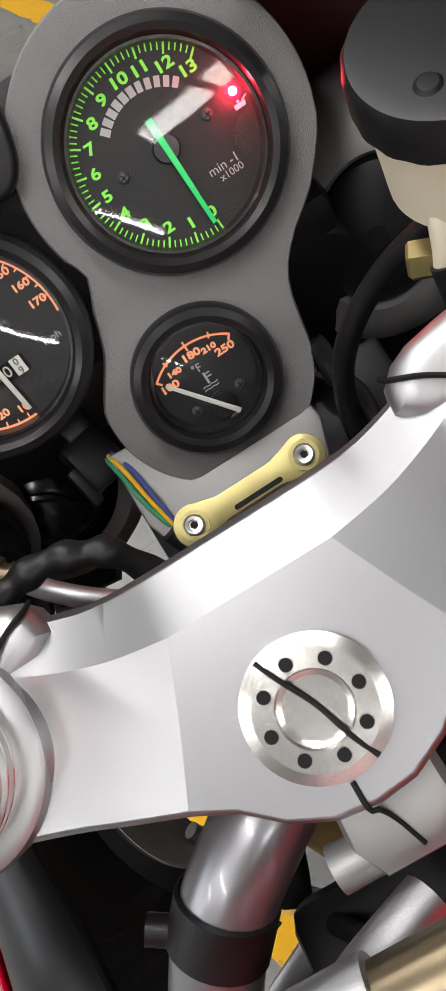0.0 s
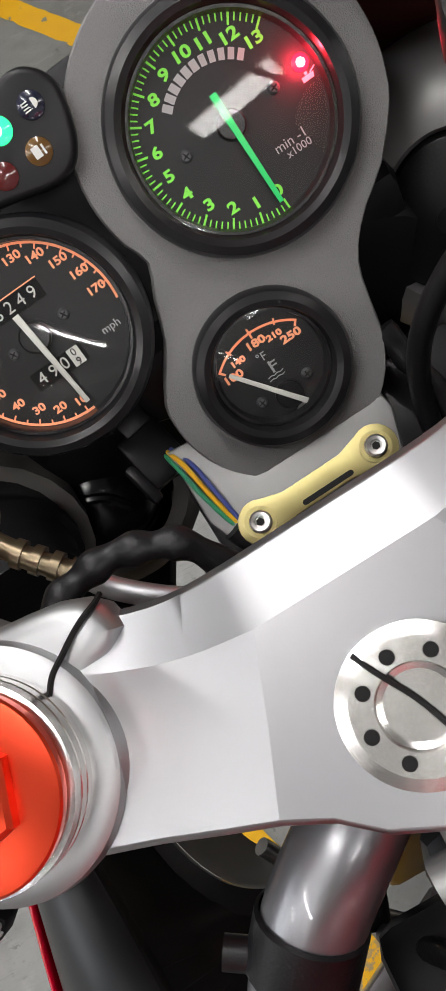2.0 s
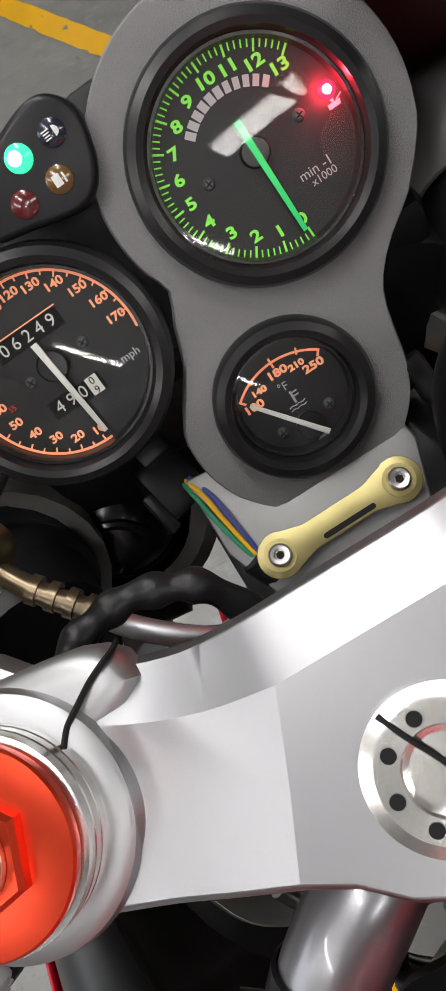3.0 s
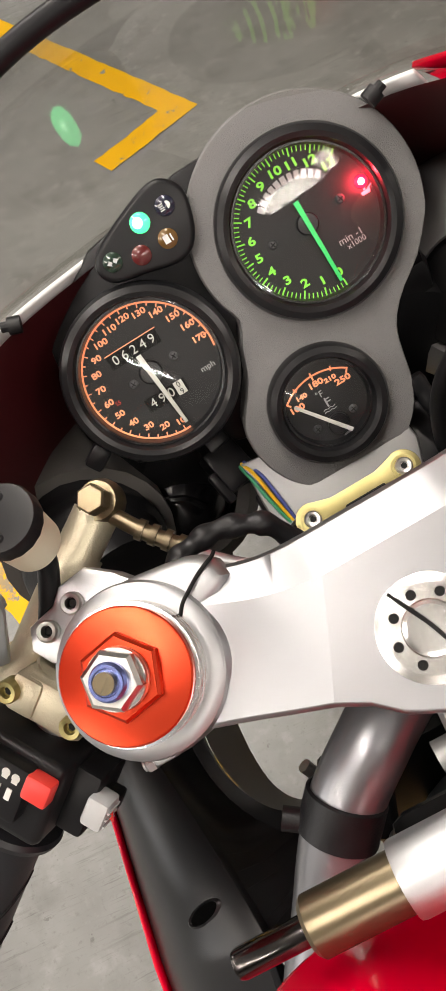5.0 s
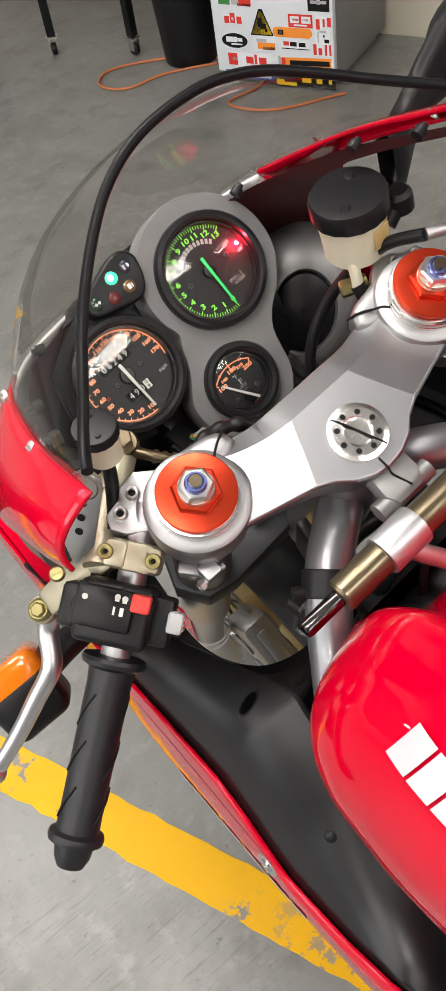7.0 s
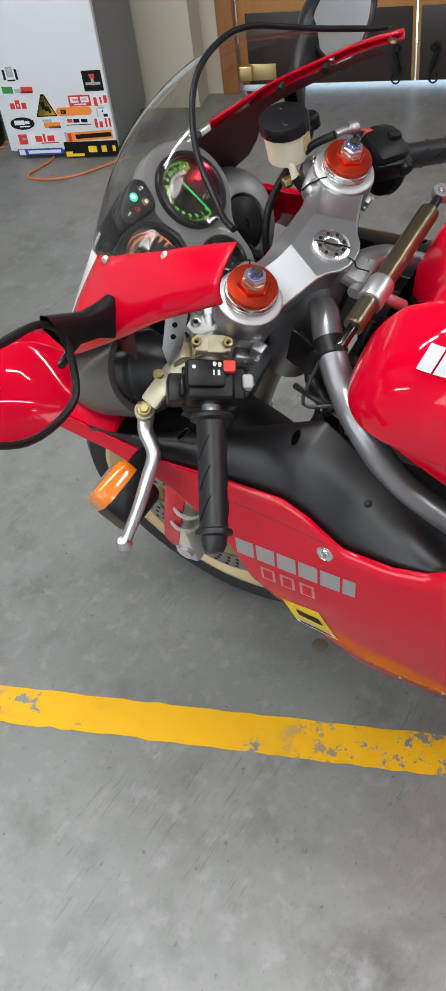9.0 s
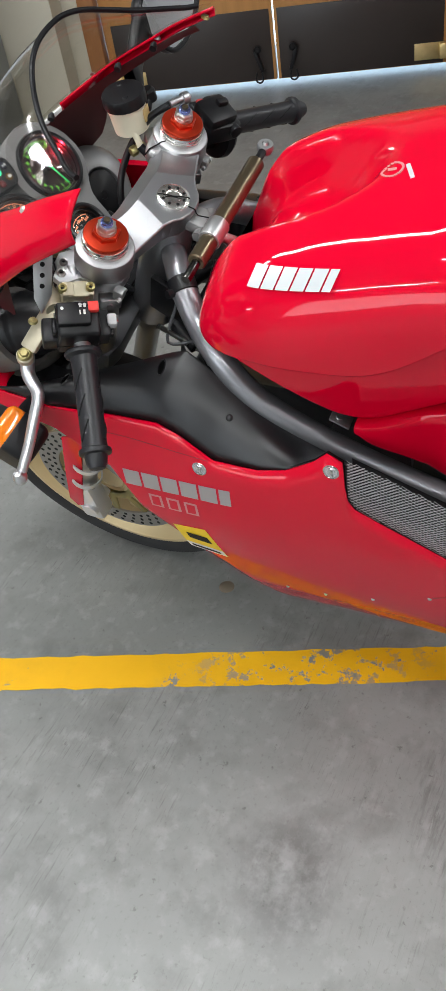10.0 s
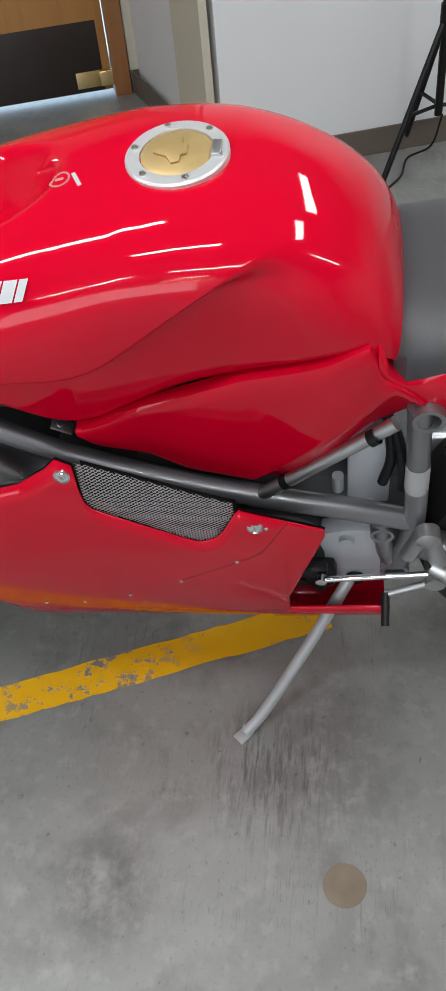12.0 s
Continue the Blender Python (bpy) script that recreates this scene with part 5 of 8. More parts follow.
for nm, mat, lo, hi in (("upper_fairing", RED, 0, 27), ("nose_panel", WHITE_PAINT, 27, 55), ("upper_fairing", RED, 55, 85)):
    rows = []
    for v in range(9):
        u = v / 8
        swell = 0.012 if mat is RED else 0.002
        rows.append([a.lerp(b, u) + Vector((a.x, 0.06, 0)).normalized() * swell * math.sin(math.pi * u) - Vector((0, 0, 0 if mat is RED else 0.004)) for a, b in list(zip(low_c, edge_c))[lo:hi + 1]])
    part(nm, sheet(rows), mat, bike, "red upper fairing" if mat is RED else "white nose panel", solid=0.003)
for sd in (-1, 1):
    for q in ((0.1835, 0.010, 1.112), (0.181, 0.090, 1.086), (0.163, 0.201, 1.040)):
        n = Vector((sd * 0.88, -0.02, 0.46)).normalized()
        p = Vector((sd * q[0], q[1], q[2])) + n * 0.001
        part("screen_screw", joined(lathe([(0, 0.0032), (0.0035, 0.003), (0.0055, 0.0012), (0.0058, 0)], 18), box(0.009, 0.001, 0.0006, at=(0, 0, 0.0032))), GOLD_ZINC if q[1] < 0.05 else STEEL, bike, "slotted screen screw").matrix_local = axis(p, p + n)
    for q in ((0.163, 0.150, 1.060), (0.174, 0.09, 1.084), (0.118, 0.262, 1.008)):
        part("screen_nut", moved(joined(cyl(0.0050, 0.004, 0.011, 14), cyl(0.003, 0.0, 0.005, 10)), axis((sd * q[0], q[1], q[2]), (0, q[1] - 0.02, q[2] - 0.04))), RUBBER, bike, "black rubber well nut")
# lower strip of the right side, under the opening beside the reservoir
rows = []
for k in range(20):
    y = 0.335 - 0.15 * k / 19
    x = 0.188 + 0.030 * math.sin(math.pi / 2 * min(1.0, k / 12))
    top = 0.880 - 0.020 * min(1.0, k / 8)
    rows.append([(x - 0.010, y, top - 0.002), (x - 0.002, y, top), (x + 0.004, y, top - 0.012), (x + 0.006, y, top - 0.04), (x + 0.006, y, top - 0.075)])
part("upper_fairing", sheet(rows), RED, bike, "red upper fairing", solid=0.003)
# inner lining of the nose
rows = []
for v in range(6):
    u = v / 5
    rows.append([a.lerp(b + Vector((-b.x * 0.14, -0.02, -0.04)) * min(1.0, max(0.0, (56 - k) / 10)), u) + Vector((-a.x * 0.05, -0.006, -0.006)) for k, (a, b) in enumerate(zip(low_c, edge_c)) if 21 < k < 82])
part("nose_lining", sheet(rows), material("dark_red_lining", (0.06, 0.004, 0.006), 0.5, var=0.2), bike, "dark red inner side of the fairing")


def mirror_arm(sd):
    """A wing mirror with a black shell on a stalk."""
    rim = [Vector(q) for q in ((-0.301, 0.162, 1.000), (-0.324, 0.155, 0.987), (-0.367, 0.152, 0.993), (-0.406, 0.153, 1.014), (-0.437, 0.160, 1.052), (-0.443, 0.171, 1.092), (-0.431, 0.180, 1.115), (-0.397, 0.183, 1.113), (-0.344, 0.183, 1.090), (-0.295, 0.184, 1.070), (-0.280, 0.176, 1.040))]
    rim = [Vector((-sd * p.x, p.y, p.z)) for p in rim]
    loop = smooth(rim, 4, True)
    mid = sum(loop, Vector()) / len(loop)
    nrm = Vector((-sd * 0.12, -0.95, 0.28)).normalized()
    rows = []
    for f, d in ((1.0, 0.004), (1.03, -0.004), (1.0, -0.014), (0.8, -0.030), (0.45, -0.040), (0.02, -0.043)):
        rows.append([mid + (p - mid) * f + nrm * d for p in loop + loop[:1]])
    blade = []
    for x, y, z, hy, hz in ((0.204, 0.170, 1.003, 0.010, 0.030), (0.214, 0.170, 1.004, 0.0115, 0.030), (0.224, 0.173, 1.010, 0.0115, 0.025), (0.240, 0.178, 1.019, 0.0105, 0.019), (0.264, 0.180, 1.034, 0.010, 0.022), (0.288, 0.178, 1.045, 0.010, 0.031)):
        ring = []
        for k in range(25):
            c, n = math.cos(2 * math.pi * k / 24), math.sin(2 * math.pi * k / 24)
            ring.append((sd * x, y + hy * math.copysign(abs(c) ** 0.6, c), z + hz * math.copysign(abs(n) ** 0.6, n)))
        blade.append(ring)
    ob = part("wing_mirror", joined(sheet(rows), sheet(blade)), BLACK, bike, "black wing mirror shell and stalk")
    part("mirror_rim", tube([mid + (p - mid) * 0.985 + nrm * 0.004 for p in loop], 0.0042, 8, 1, True), RUBBER, ob)
    g = bmesh.new()
    g.faces.new([g.verts.new(mid + (p - mid) * 0.975 + nrm * 0.0035) for p in loop])
    part("mirror_glass", g, MIRROR, ob, "mirror glass")


mirror_arm(-1)
mirror_arm(1)
for sd in (-1, 1):
    # air duct with its rubber boot; the far one ends under the lamp
    if sd > 0:
        continue
    duct = [(sd * 0.125, 0.36, 0.795), (sd * 0.150, 0.32, 0.812), (sd * 0.168, 0.27, 0.835), (sd * 0.165, 0.215, 0.858)]
    part("air_duct", tube(duct, 0.06, 24, 6, radii=lambda u: 0.055 + 0.003 * u), DUCT_GREY, bike, "dark grey air duct")
    part("duct_boot", tube([(sd * 0.165, 0.222, 0.856), (sd * 0.160, 0.195, 0.862), (sd * 0.152, 0.17, 0.862)], 0.05, 24, 6, radii=lambda u: 0.050 - 0.010 * u + (0.003 if 0.3 < u < 0.5 else 0)), RUBBER, bike, "black rubber duct boot")
    part("duct_bracket", moved(slab([(-0.016, 0.0), (0.016, 0.0), (0.012, -0.02), (0.005, -0.03), (-0.005, -0.03), (-0.012, -0.02)], -0.0015, 0.0015, 0.0006), Matrix.Translation((sd * 0.205, 0.305, 0.785)) @ pose(0, 0, 0, 90, 0, sd * -75)), ALU_CAST, bike, "grey duct bracket")

IN_TOP = [(-0.236, 0.27, 0.782), (-0.222, 0.20, 0.797), (-0.194, 0.10, 0.818), (-0.173, 0.03, 0.832), (-0.155, -0.035, 0.847), (-0.156, -0.055, 0.842), (-0.166, -0.10, 0.812), (-0.176, -0.16, 0.768), (-0.178, -0.22, 0.728), (-0.174, -0.268, 0.694)]
RIM = [(-0.150, 0.215, 0.765), (-0.157, 0.165, 0.765), (-0.168, 0.115, 0.765), (-0.165, 0.074, 0.765), (-0.147, 0.040, 0.765), (-0.122, 0.024, 0.765), (-0.090, 0.020, 0.765), (-0.06, 0.03, 0.765)]
LIP = [(-0.150, 0.26, 0.65), (-0.158, 0.21, 0.65), (-0.171, 0.16, 0.65), (-0.170, 0.108, 0.65), (-0.160, 0.075, 0.65), (-0.140, 0.060, 0.65), (-0.100, 0.055, 0.65), (-0.06, 0.065, 0.65)]
for sd in (-1, 1):
    a_c = smooth([(-sd * x, y, z) for x, y, z in IN_TOP], 6)
    b_c = []
    for j in range(len(a_c)):
        y = 0.285 - 0.560 * j / (len(a_c) - 1)
        y = 0.5 * y + 0.5 * (a_c[j].y + 0.006)
        z = keys(y, F_TOP) - 0.004
        b_c.append(Vector((sd * (fair_x(y, z) - 0.004), y, z)))
    rows = [[a.lerp(b, v / 8) + Vector((sd * 0.005, 0, 0.012)) * math.sin(math.pi * v / 8) for v in range(9)] for a, b in zip(a_c, b_c)]
    inner = part("inner_panel", sheet([[r[0] + Vector((-sd * 0.0045, 0.001, -0.006)), r[0] + Vector((-sd * 0.0025, 0.0005, -0.001))] + r for r in rows]), BLACK_SATIN, bike, "satin black inner fairing panel", solid=0.002)
    # the wall under the panel's edge falls to an oval opening with a grey lip below
    rim_c, lip_c = (smooth([(-sd * x, y, z) for x, y, z in q], 6) for q in (RIM, LIP))
    top_line = [a_c[min(len(a_c) - 1, 4 + k * 24 // (len(rim_c) - 1))] + Vector((-sd * 0.004, 0.001, -0.006)) for k in range(len(rim_c))]
    part("inner_wall", sheet([[a, a.lerp(b, 0.35) + Vector((sd * 0.006, -0.003, -0.012)), a.lerp(b, 0.75) + Vector((sd * 0.004, -0.002, -0.012)), b, b + Vector((0, 0, -0.006))] for a, b in zip(top_line, rim_c)]), BLACK, inner, "black inner wall under the panel")
    part("opening_lip", sheet([[b + Vector((0, 0, -0.007)), b.lerp(c, 0.5) + Vector((sd * 0.008, -0.006, 0)), c] for b, c in zip(rim_c, lip_c)]), DUCT_LIP, inner, "grey lip round the fork opening")

    def on_panel(y, v):
        """A pose on the panel's face, its z axis outwards."""
        i = min(range(len(a_c)), key=lambda q: abs(a_c[q].y - y))
        g = rows
        n = (g[i + 1][v] - g[i - 1][v]).cross(g[i][v + 1] - g[i][v - 1]).normalized()
        if n.z < 0:
            n = -n
        return axis(g[i][v], g[i][v] + n, (sd, 0.0, 0.3))

    for vy, vv in ((-0.030, 2), (0.128, 1)):
        vent = on_panel(vy, vv) @ pose(0, 0, 0.0006)
        part("panel_vent", moved(lathe([(0.0086, 0.0), (0.0096, 0.0016), (0.0112, 0.0)], 28), vent @ Matrix.Diagonal((0.48, 1.15, 1, 1))), BLACK_SATIN, inner, "raised rim of an oval vent")
        part("vent_hole", moved(lathe([(0, 0.0004), (0.0090, 0.0004), (0.0090, 0.0)], 28), vent @ Matrix.Diagonal((0.48, 1.15, 1, 1))), VOID, inner, "dark oval vent")
    part("panel_screw", moved(lathe([(0, 0.0022), (0.0028, 0.0021), (0.0048, 0.001), (0.0056, 0)], 16), on_panel(-0.119, 3)), BLACK, inner, "black panel screw")
    # mesh grille let into the lower fairing
    MESH_TOP = [(-0.489, 0.706), (-0.287, 0.781)]
    MESH_LOW = [(-0.489, 0.684), (-0.470, 0.644), (-0.458, 0.629), (-0.437, 0.620), (-0.418, 0.627), (-0.297, 0.696), (-0.287, 0.714)]
    wires = bmesh.new()
    for fam in (1, -1):
        for k in range(-16, 108):
            pts = []
            for j in range(60):
                y = -0.488 + 0.200 * j / 59
                z = 0.60 + k * 0.0050 + fam * (y + 0.39) * 0.62
                if keys(y, MESH_LOW) < z < keys(y, MESH_TOP):
                    pts.append((sd * (fair_x(y, z) - 0.005), y, z))
            if len(pts) > 2:
                w = bmesh.new()
                va = [w.verts.new((p[0], p[1], p[2] - 0.0014)) for p in (pts[0], pts[len(pts) // 2], pts[-1])]
                vb = [w.verts.new((p[0] + sd * 0.0008, p[1], p[2] + 0.0014)) for p in (pts[0], pts[len(pts) // 2], pts[-1])]
                for q in range(2):
                    w.faces.new((va[q], va[q + 1], vb[q + 1], vb[q]))
                wires = joined(wires, w)
    mesh_ob = part("mesh_grille", wires, MESH_GREY, bike, "diamond wire mesh grille")
    # Added black sheet that stands for the shade behind the mesh.
    rows = [[(sd * (fair_x(y, z) - 0.020), y, z) for z in (keys(y, MESH_LOW), keys(y, MESH_TOP) - 0.012)] for y in [-0.49 + 0.2 * j / 20 for j in range(21)]]
    part("grille_shade", sheet(rows), BLACK, mesh_ob)
    for y, z in ((-0.269, 0.762), (-0.515, 0.660), (-0.077, 0.726)):
        x = fair_x(y, z)
        n = Vector((sd * 0.95, 0, 0.3)).normalized()
        m = axis(Vector((sd * (x + 0.001), y, z)), Vector((sd * (x + 0.001), y, z)) + n)
        fast = part("quick_fastener", moved(lathe([(0, 0.0028), (0.0055, 0.0026), (0.0060, 0.0012), (0.0085, 0.0012), (0.0098, 0.0022), (0.0112, 0.0012), (0.0116, -0.001)], 28), m), CHROME, bike, "plated quick release fastener")
        part("fastener_slot", moved(joined(box(0.002, 0.013, 0.0016, 0.0003, at=(0, 0, 0.0034)), cyl(0.0028, 0.002, 0.0042, 12)), m @ pose(0, 0, 0, 0, 0, 30)), STEEL, fast)
    for y, z in ((-0.483, 0.570), (-0.391, 0.502), (-0.297, 0.434), (-0.213, 0.400), (-0.146, 0.395), (-0.530, 0.655)):
        x = fair_x(y, z)
        part("rivet", moved(lathe([(0, 0.0022), (0.0022, 0.0018), (0.0034, 0.0)], 12), axis((sd * (x + 0.0012), y, z), (sd * (x + 0.1), y, z + 0.0))), STEEL, bike, "small steel rivet")

# seam of the fairing's rear piece
seam = smooth([(-0.560, 0.668, 0), (-0.540, 0.632, 0), (-0.522, 0.600, 0), (-0.500, 0.580, 0), (-0.45, 0.545, 0), (-0.395, 0.508, 0)], 5)
part("panel_seam", tube([(-(fair_x(p.x, p.y) + 0.0012), p.x, p.y) for p in seam], 0.0009, 6, 1), SEAM_RED, fairing, "thin dark panel seam")
seam = smooth([(-0.093, 0.743, 0), (-0.04, 0.748, 0), (0.03, 0.755, 0), (0.10, 0.757, 0)], 5)
part("panel_seam", tube([(-(fair_x(p.x, p.y) + 0.0012), p.x, p.y) for p in seam], 0.0008, 6, 1), SEAM_RED, fairing, "thin dark panel seam")
# decals on the left of the fairing
brand_blocks(0.062, 0.655, -0.128, 0.657, 0.036, -0.004, fair_x, DECAL_GREY, fairing, 0.0022)
for k in range(3):
    surface_patch([(0.030 - k * 0.030, 0.612), (0.008 - k * 0.030, 0.612), (0.006 - k * 0.030, 0.642), (0.028 - k * 0.030, 0.642)], fair_x, DECAL_OUT, fairing, "decal_block", 0.0022)
    surface_patch([(0.026 - k * 0.030, 0.616), (0.012 - k * 0.030, 0.616), (0.010 - k * 0.030, 0.638), (0.024 - k * 0.030, 0.638)], fair_x, RED, fairing, "decal_inner", 0.0027)
surface_patch([(-0.002, 0.500), (-0.066, 0.487), (-0.050, 0.572), (0.008, 0.566)], fair_x, INK_YELLOW, fairing, "sticker", 0.0022)
surface_patch([(-0.004, 0.500), (-0.066, 0.487), (-0.063, 0.506), (-0.001, 0.517)], fair_x, WHITE_PAINT, fairing, "sticker_strip", 0.0027)
surface_patch([(-0.010, 0.503), (-0.058, 0.494), (-0.056, 0.502), (-0.008, 0.511)], fair_x, INK_BLACK, fairing, "sticker_bar", 0.0032)
surface_patch([(-0.012, 0.532), (-0.050, 0.526), (-0.046, 0.546), (-0.010, 0.549)], fair_x, INK_BLACK, fairing, "sticker_bar", 0.0032)
def tank_top(x, y):
    top, w, ridge = (soft(y, t, tank_blur(y)) for t in (T_TOP, T_WIDE, T_RIDGE))
    e = min(1.0, max(0.0, (-0.12 - y) / 0.26)) * (1 - 0.75 * min(1.0, max(0.0, (-0.50 - y) / 0.16)))
    s = min(1, (abs(x) / w)) ** (1 / (0.94 - 0.23 * e))
    return ridge + (top - ridge) * math.cos(math.asin(s)) ** (0.92 - 0.38 * e) - tank_dish(x, y)


emb = joined(*[moved(box(0.0028, 0.0034, 0.0006), Matrix.Translation((-0.022 + 0.012 * math.cos(a), -0.302 + 0.012 * math.sin(a), tank_top(-0.022 + 0.012 * math.cos(a), -0.302 + 0.012 * math.sin(a)) + 0.0006)) @ pose(0, 0, 0, 0, -4, math.degrees(a))) for a in [math.pi * k / 10 for k in range(20)]],
             moved(box(0.004, 0.010, 0.0006), Matrix.Translation((-0.022, -0.302, tank_top(-0.022, -0.302) + 0.0006)) @ pose(0, 0, 0, 0, -4, 20)))
part("emblem", emb, DECAL_OUT, tank, "small round pale red emblem")
part("emblem_strip", moved(box(0.005, 0.026, 0.0006), Matrix.Translation((-0.027, -0.324, tank_top(-0.027, -0.324) + 0.0006)) @ pose(0, 0, 0, 0, -5, -62)), DECAL, tank)

# ---------------------------------------------------------------- dials


def flat(x, y, z=0.0, turn=0.0):
    return DASH @ pose(x, y, z, 0, 0, turn)


fo = circle(0.0005, 0.0015, 0.0665, 24, -28, 205) + [(-0.0660, -0.040), (-0.073, -0.058), (-0.082, -0.071)] + circle(-0.0395, -0.0955, 0.0515, 18, 165, 350) + [(0.0145, -0.084), (0.020, -0.071), (0.031, -0.059), (0.045, -0.048)]
fo = [tuple(p[:2]) for p in smooth([(x, y, 0) for x, y in fo], 2, True)]


def holed(outline, holes, z0, z1, edge, m):
    """A plate with round openings and softened outer edge."""
    bm = bmesh.new()
    mid = Vector((sum(p[0] for p in outline) / len(outline), sum(p[1] for p in outline) / len(outline), 0))
    n = len(outline)
    ins = []
    for k in range(n):
        a, b = Vector(outline[k - 1]), Vector(outline[(k + 1) % n])
        t = (b - a).normalized()
        ins.append((outline[k][0] - t.y * edge, outline[k][1] + t.x * edge))
    rings = [[bm.verts.new((x, y, z0)) for x, y in outline], [bm.verts.new((x, y, z1 - edge)) for x, y in outline],
             [bm.verts.new((x * 0.3 + u * 0.7, y * 0.3 + v * 0.7, z1 - edge * 0.12)) for (u, v), (x, y) in zip(outline, ins)], [bm.verts.new((x, y, z1)) for x, y in ins]]
    rings[2] = rings[2]
    for r, q in zip(rings[:-1], rings[1:]):
        for k in range(n):
            bm.faces.new((r[k], r[(k + 1) % n], q[(k + 1) % n], q[k]))
    edges = [bm.edges.get((rings[3][k], rings[3][(k + 1) % n])) for k in range(n)]
    for cx, cy, rad in holes:
        top = [bm.verts.new((x, y, z1)) for x, y in circle(cx, cy, rad, 48)]
        low = [bm.verts.new((x, y, z0)) for x, y in circle(cx, cy, rad, 48)]
        for k in range(48):
            bm.faces.new((top[k], top[(k + 1) % 48], low[(k + 1) % 48], low[k]))
        edges += [bm.edges.get((top[k], top[(k + 1) % 48])) for k in range(48)]
    bmesh.ops.triangle_fill(bm, use_beauty=True, edges=edges)
    return moved(bm, m)


part("dial_surround", holed(fo, [(0.0, -0.001, 0.0505), (-0.0395, -0.0935, 0.0342)], -0.030, 0.004, 0.004, DASH), FOAM, bike, "grey foam instrument surround")
back = [(-0.175, -0.03), (-0.16, -0.075), (-0.10, -0.095), (-0.05, -0.11), (0.03, -0.07), (0.06, 0.0), (0.03, 0.06), (-0.05, 0.06), (-0.115, 0.05), (-0.165, 0.02)]
part("dial_bracket", slab(back, -0.050, -0.031, 0.003, DASH), BLACK, bike, "black instrument bracket")


def dial(name, cx, cy, r, label):
    """A round instrument: case, bezel, face and clear pane."""
    m = flat(cx, cy)
    ob = part(name, lathe([(0, -0.055), (r - 0.006, -0.055), (r - 0.004, -0.004), (r, -0.002), (r, 0.0095), (r - 0.0015, 0.0125), (r - 0.005, 0.0135), (r - 0.0078, 0.0125), (r - 0.0088, 0.0088), (r - 0.0092, 0.0)], 80, m), BEZEL, bike, label)
    part("face", cyl(r - 0.0088, -0.003, 0.0002, 72, m), DIAL, ob, "black dial face")
    part("inner_ring", lathe([(r - 0.0092, 0.0003), (r - 0.0092, 0.0072), (r - 0.0105, 0.0072), (r - 0.0112, 0.0003)], 72, m), BEZEL, ob)
    pane = part("pane", lathe([(0, 0.0102), ((r - 0.0088) * 0.5, 0.0099), (r - 0.0090, 0.0084)], 64, m), PANE, ob, "clear pane")
    pane.visible_shadow = False
    return ob


def ticks(cx, cy, spans):
    out = bmesh.new()
    for a, r0, r1, w in spans:
        out = joined(out, moved(box(r1 - r0, w, 0.0003, at=((r0 + r1) / 2, 0, 0.0006)), flat(cx, cy, 0, a)))
    return out


def needle(cx, cy, a, tail, tip, w0, w1, z=0.0045):
    pts = [(-tail, -w0 / 2), (tip, -w1 / 2), (tip, w1 / 2), (-tail, w0 / 2)]
    return slab(pts, z, z + 0.0009, 0.0002, flat(cx, cy, 0, a))


def face_screw(x, y, a, ob):
    part("face_screw", moved(joined(lathe([(0, 0.0014), (0.0018, 0.0013), (0.0026, 0.0004), (0.0027, 0.0)], 16)), flat(x, y, 0.0002)), ALU_DARK, ob)
    part("screw_slot", moved(joined(box(0.0034, 0.0006, 0.0003, at=(0, 0, 0.0015)), box(0.0006, 0.0034, 0.0003, at=(0, 0, 0.0015))), flat(x, y, 0.0002, a)), INK_BLACK, ob)


tach = dial("rev_counter", 0.0, -0.001, 0.0520, "black rev counter with green numerals")
spans = []
for k in range(66):
    a = -85.5 - k * 234.0 / 65
    spans.append((a, 0.0362, 0.0412, 0.0009) if k % 5 == 0 else (a, 0.0378, 0.0412, 0.0006))
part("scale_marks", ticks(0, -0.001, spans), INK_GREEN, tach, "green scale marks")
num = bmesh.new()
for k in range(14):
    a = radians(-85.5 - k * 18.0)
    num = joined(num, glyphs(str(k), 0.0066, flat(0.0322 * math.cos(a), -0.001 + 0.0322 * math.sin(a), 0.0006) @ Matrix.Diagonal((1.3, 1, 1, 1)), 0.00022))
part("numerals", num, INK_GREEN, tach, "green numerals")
part("unit_print", joined(glyphs("min -1", 0.0058, flat(0.0175, -0.0195, 0.0006)), glyphs("x1000", 0.0046, flat(0.0190, -0.0238, 0.0006))), INK_GREY, tach, "grey unit lettering")
arc = bmesh.new()
for k in range(11):
    a = 134 - k * 8.6
    arc = joined(arc, moved(box(0.0031 if k < 6 else 0.0026, 0.0044, 0.0003, at=(0, 0.0262, 0.0006)), flat(0, -0.001, 0, a - 90)))
part("maker_print", arc, INK_GREY, tach, "grey maker's mark as blocks")
part("needle", needle(0, -0.001, -88.0, 0.0135, 0.0362, 0.0031, 0.0020), INK_GREEN2, tach, "green needle")
part("needle_hub", lathe([(0, 0.0042), (0.0055, 0.0040), (0.0062, 0.003), (0.0062, 0)], 32, flat(0, -0.001)), BEZEL, tach)
face_screw(-0.0220, -0.0010, 20, tach)
face_screw(0.0220, 0.0010, 20, tach)
part("warning_lamp", lathe([(0, 0.0022), (0.0022, 0.0019), (0.0036, 0.0006), (0.0037, 0)], 24, flat(0.0358, 0.0030, 0.0003)), LAMP_RED, tach, "lit red oil lamp")
part("lamp_core", lathe([(0, 0.0030), (0.0014, 0.0027), (0.0021, 0.0016)], 20, flat(0.0358, 0.0030, 0.0003)), LAMP_REDCORE, tach)
glow = bpy.data.lights.new("oil_lamp_light", "POINT")
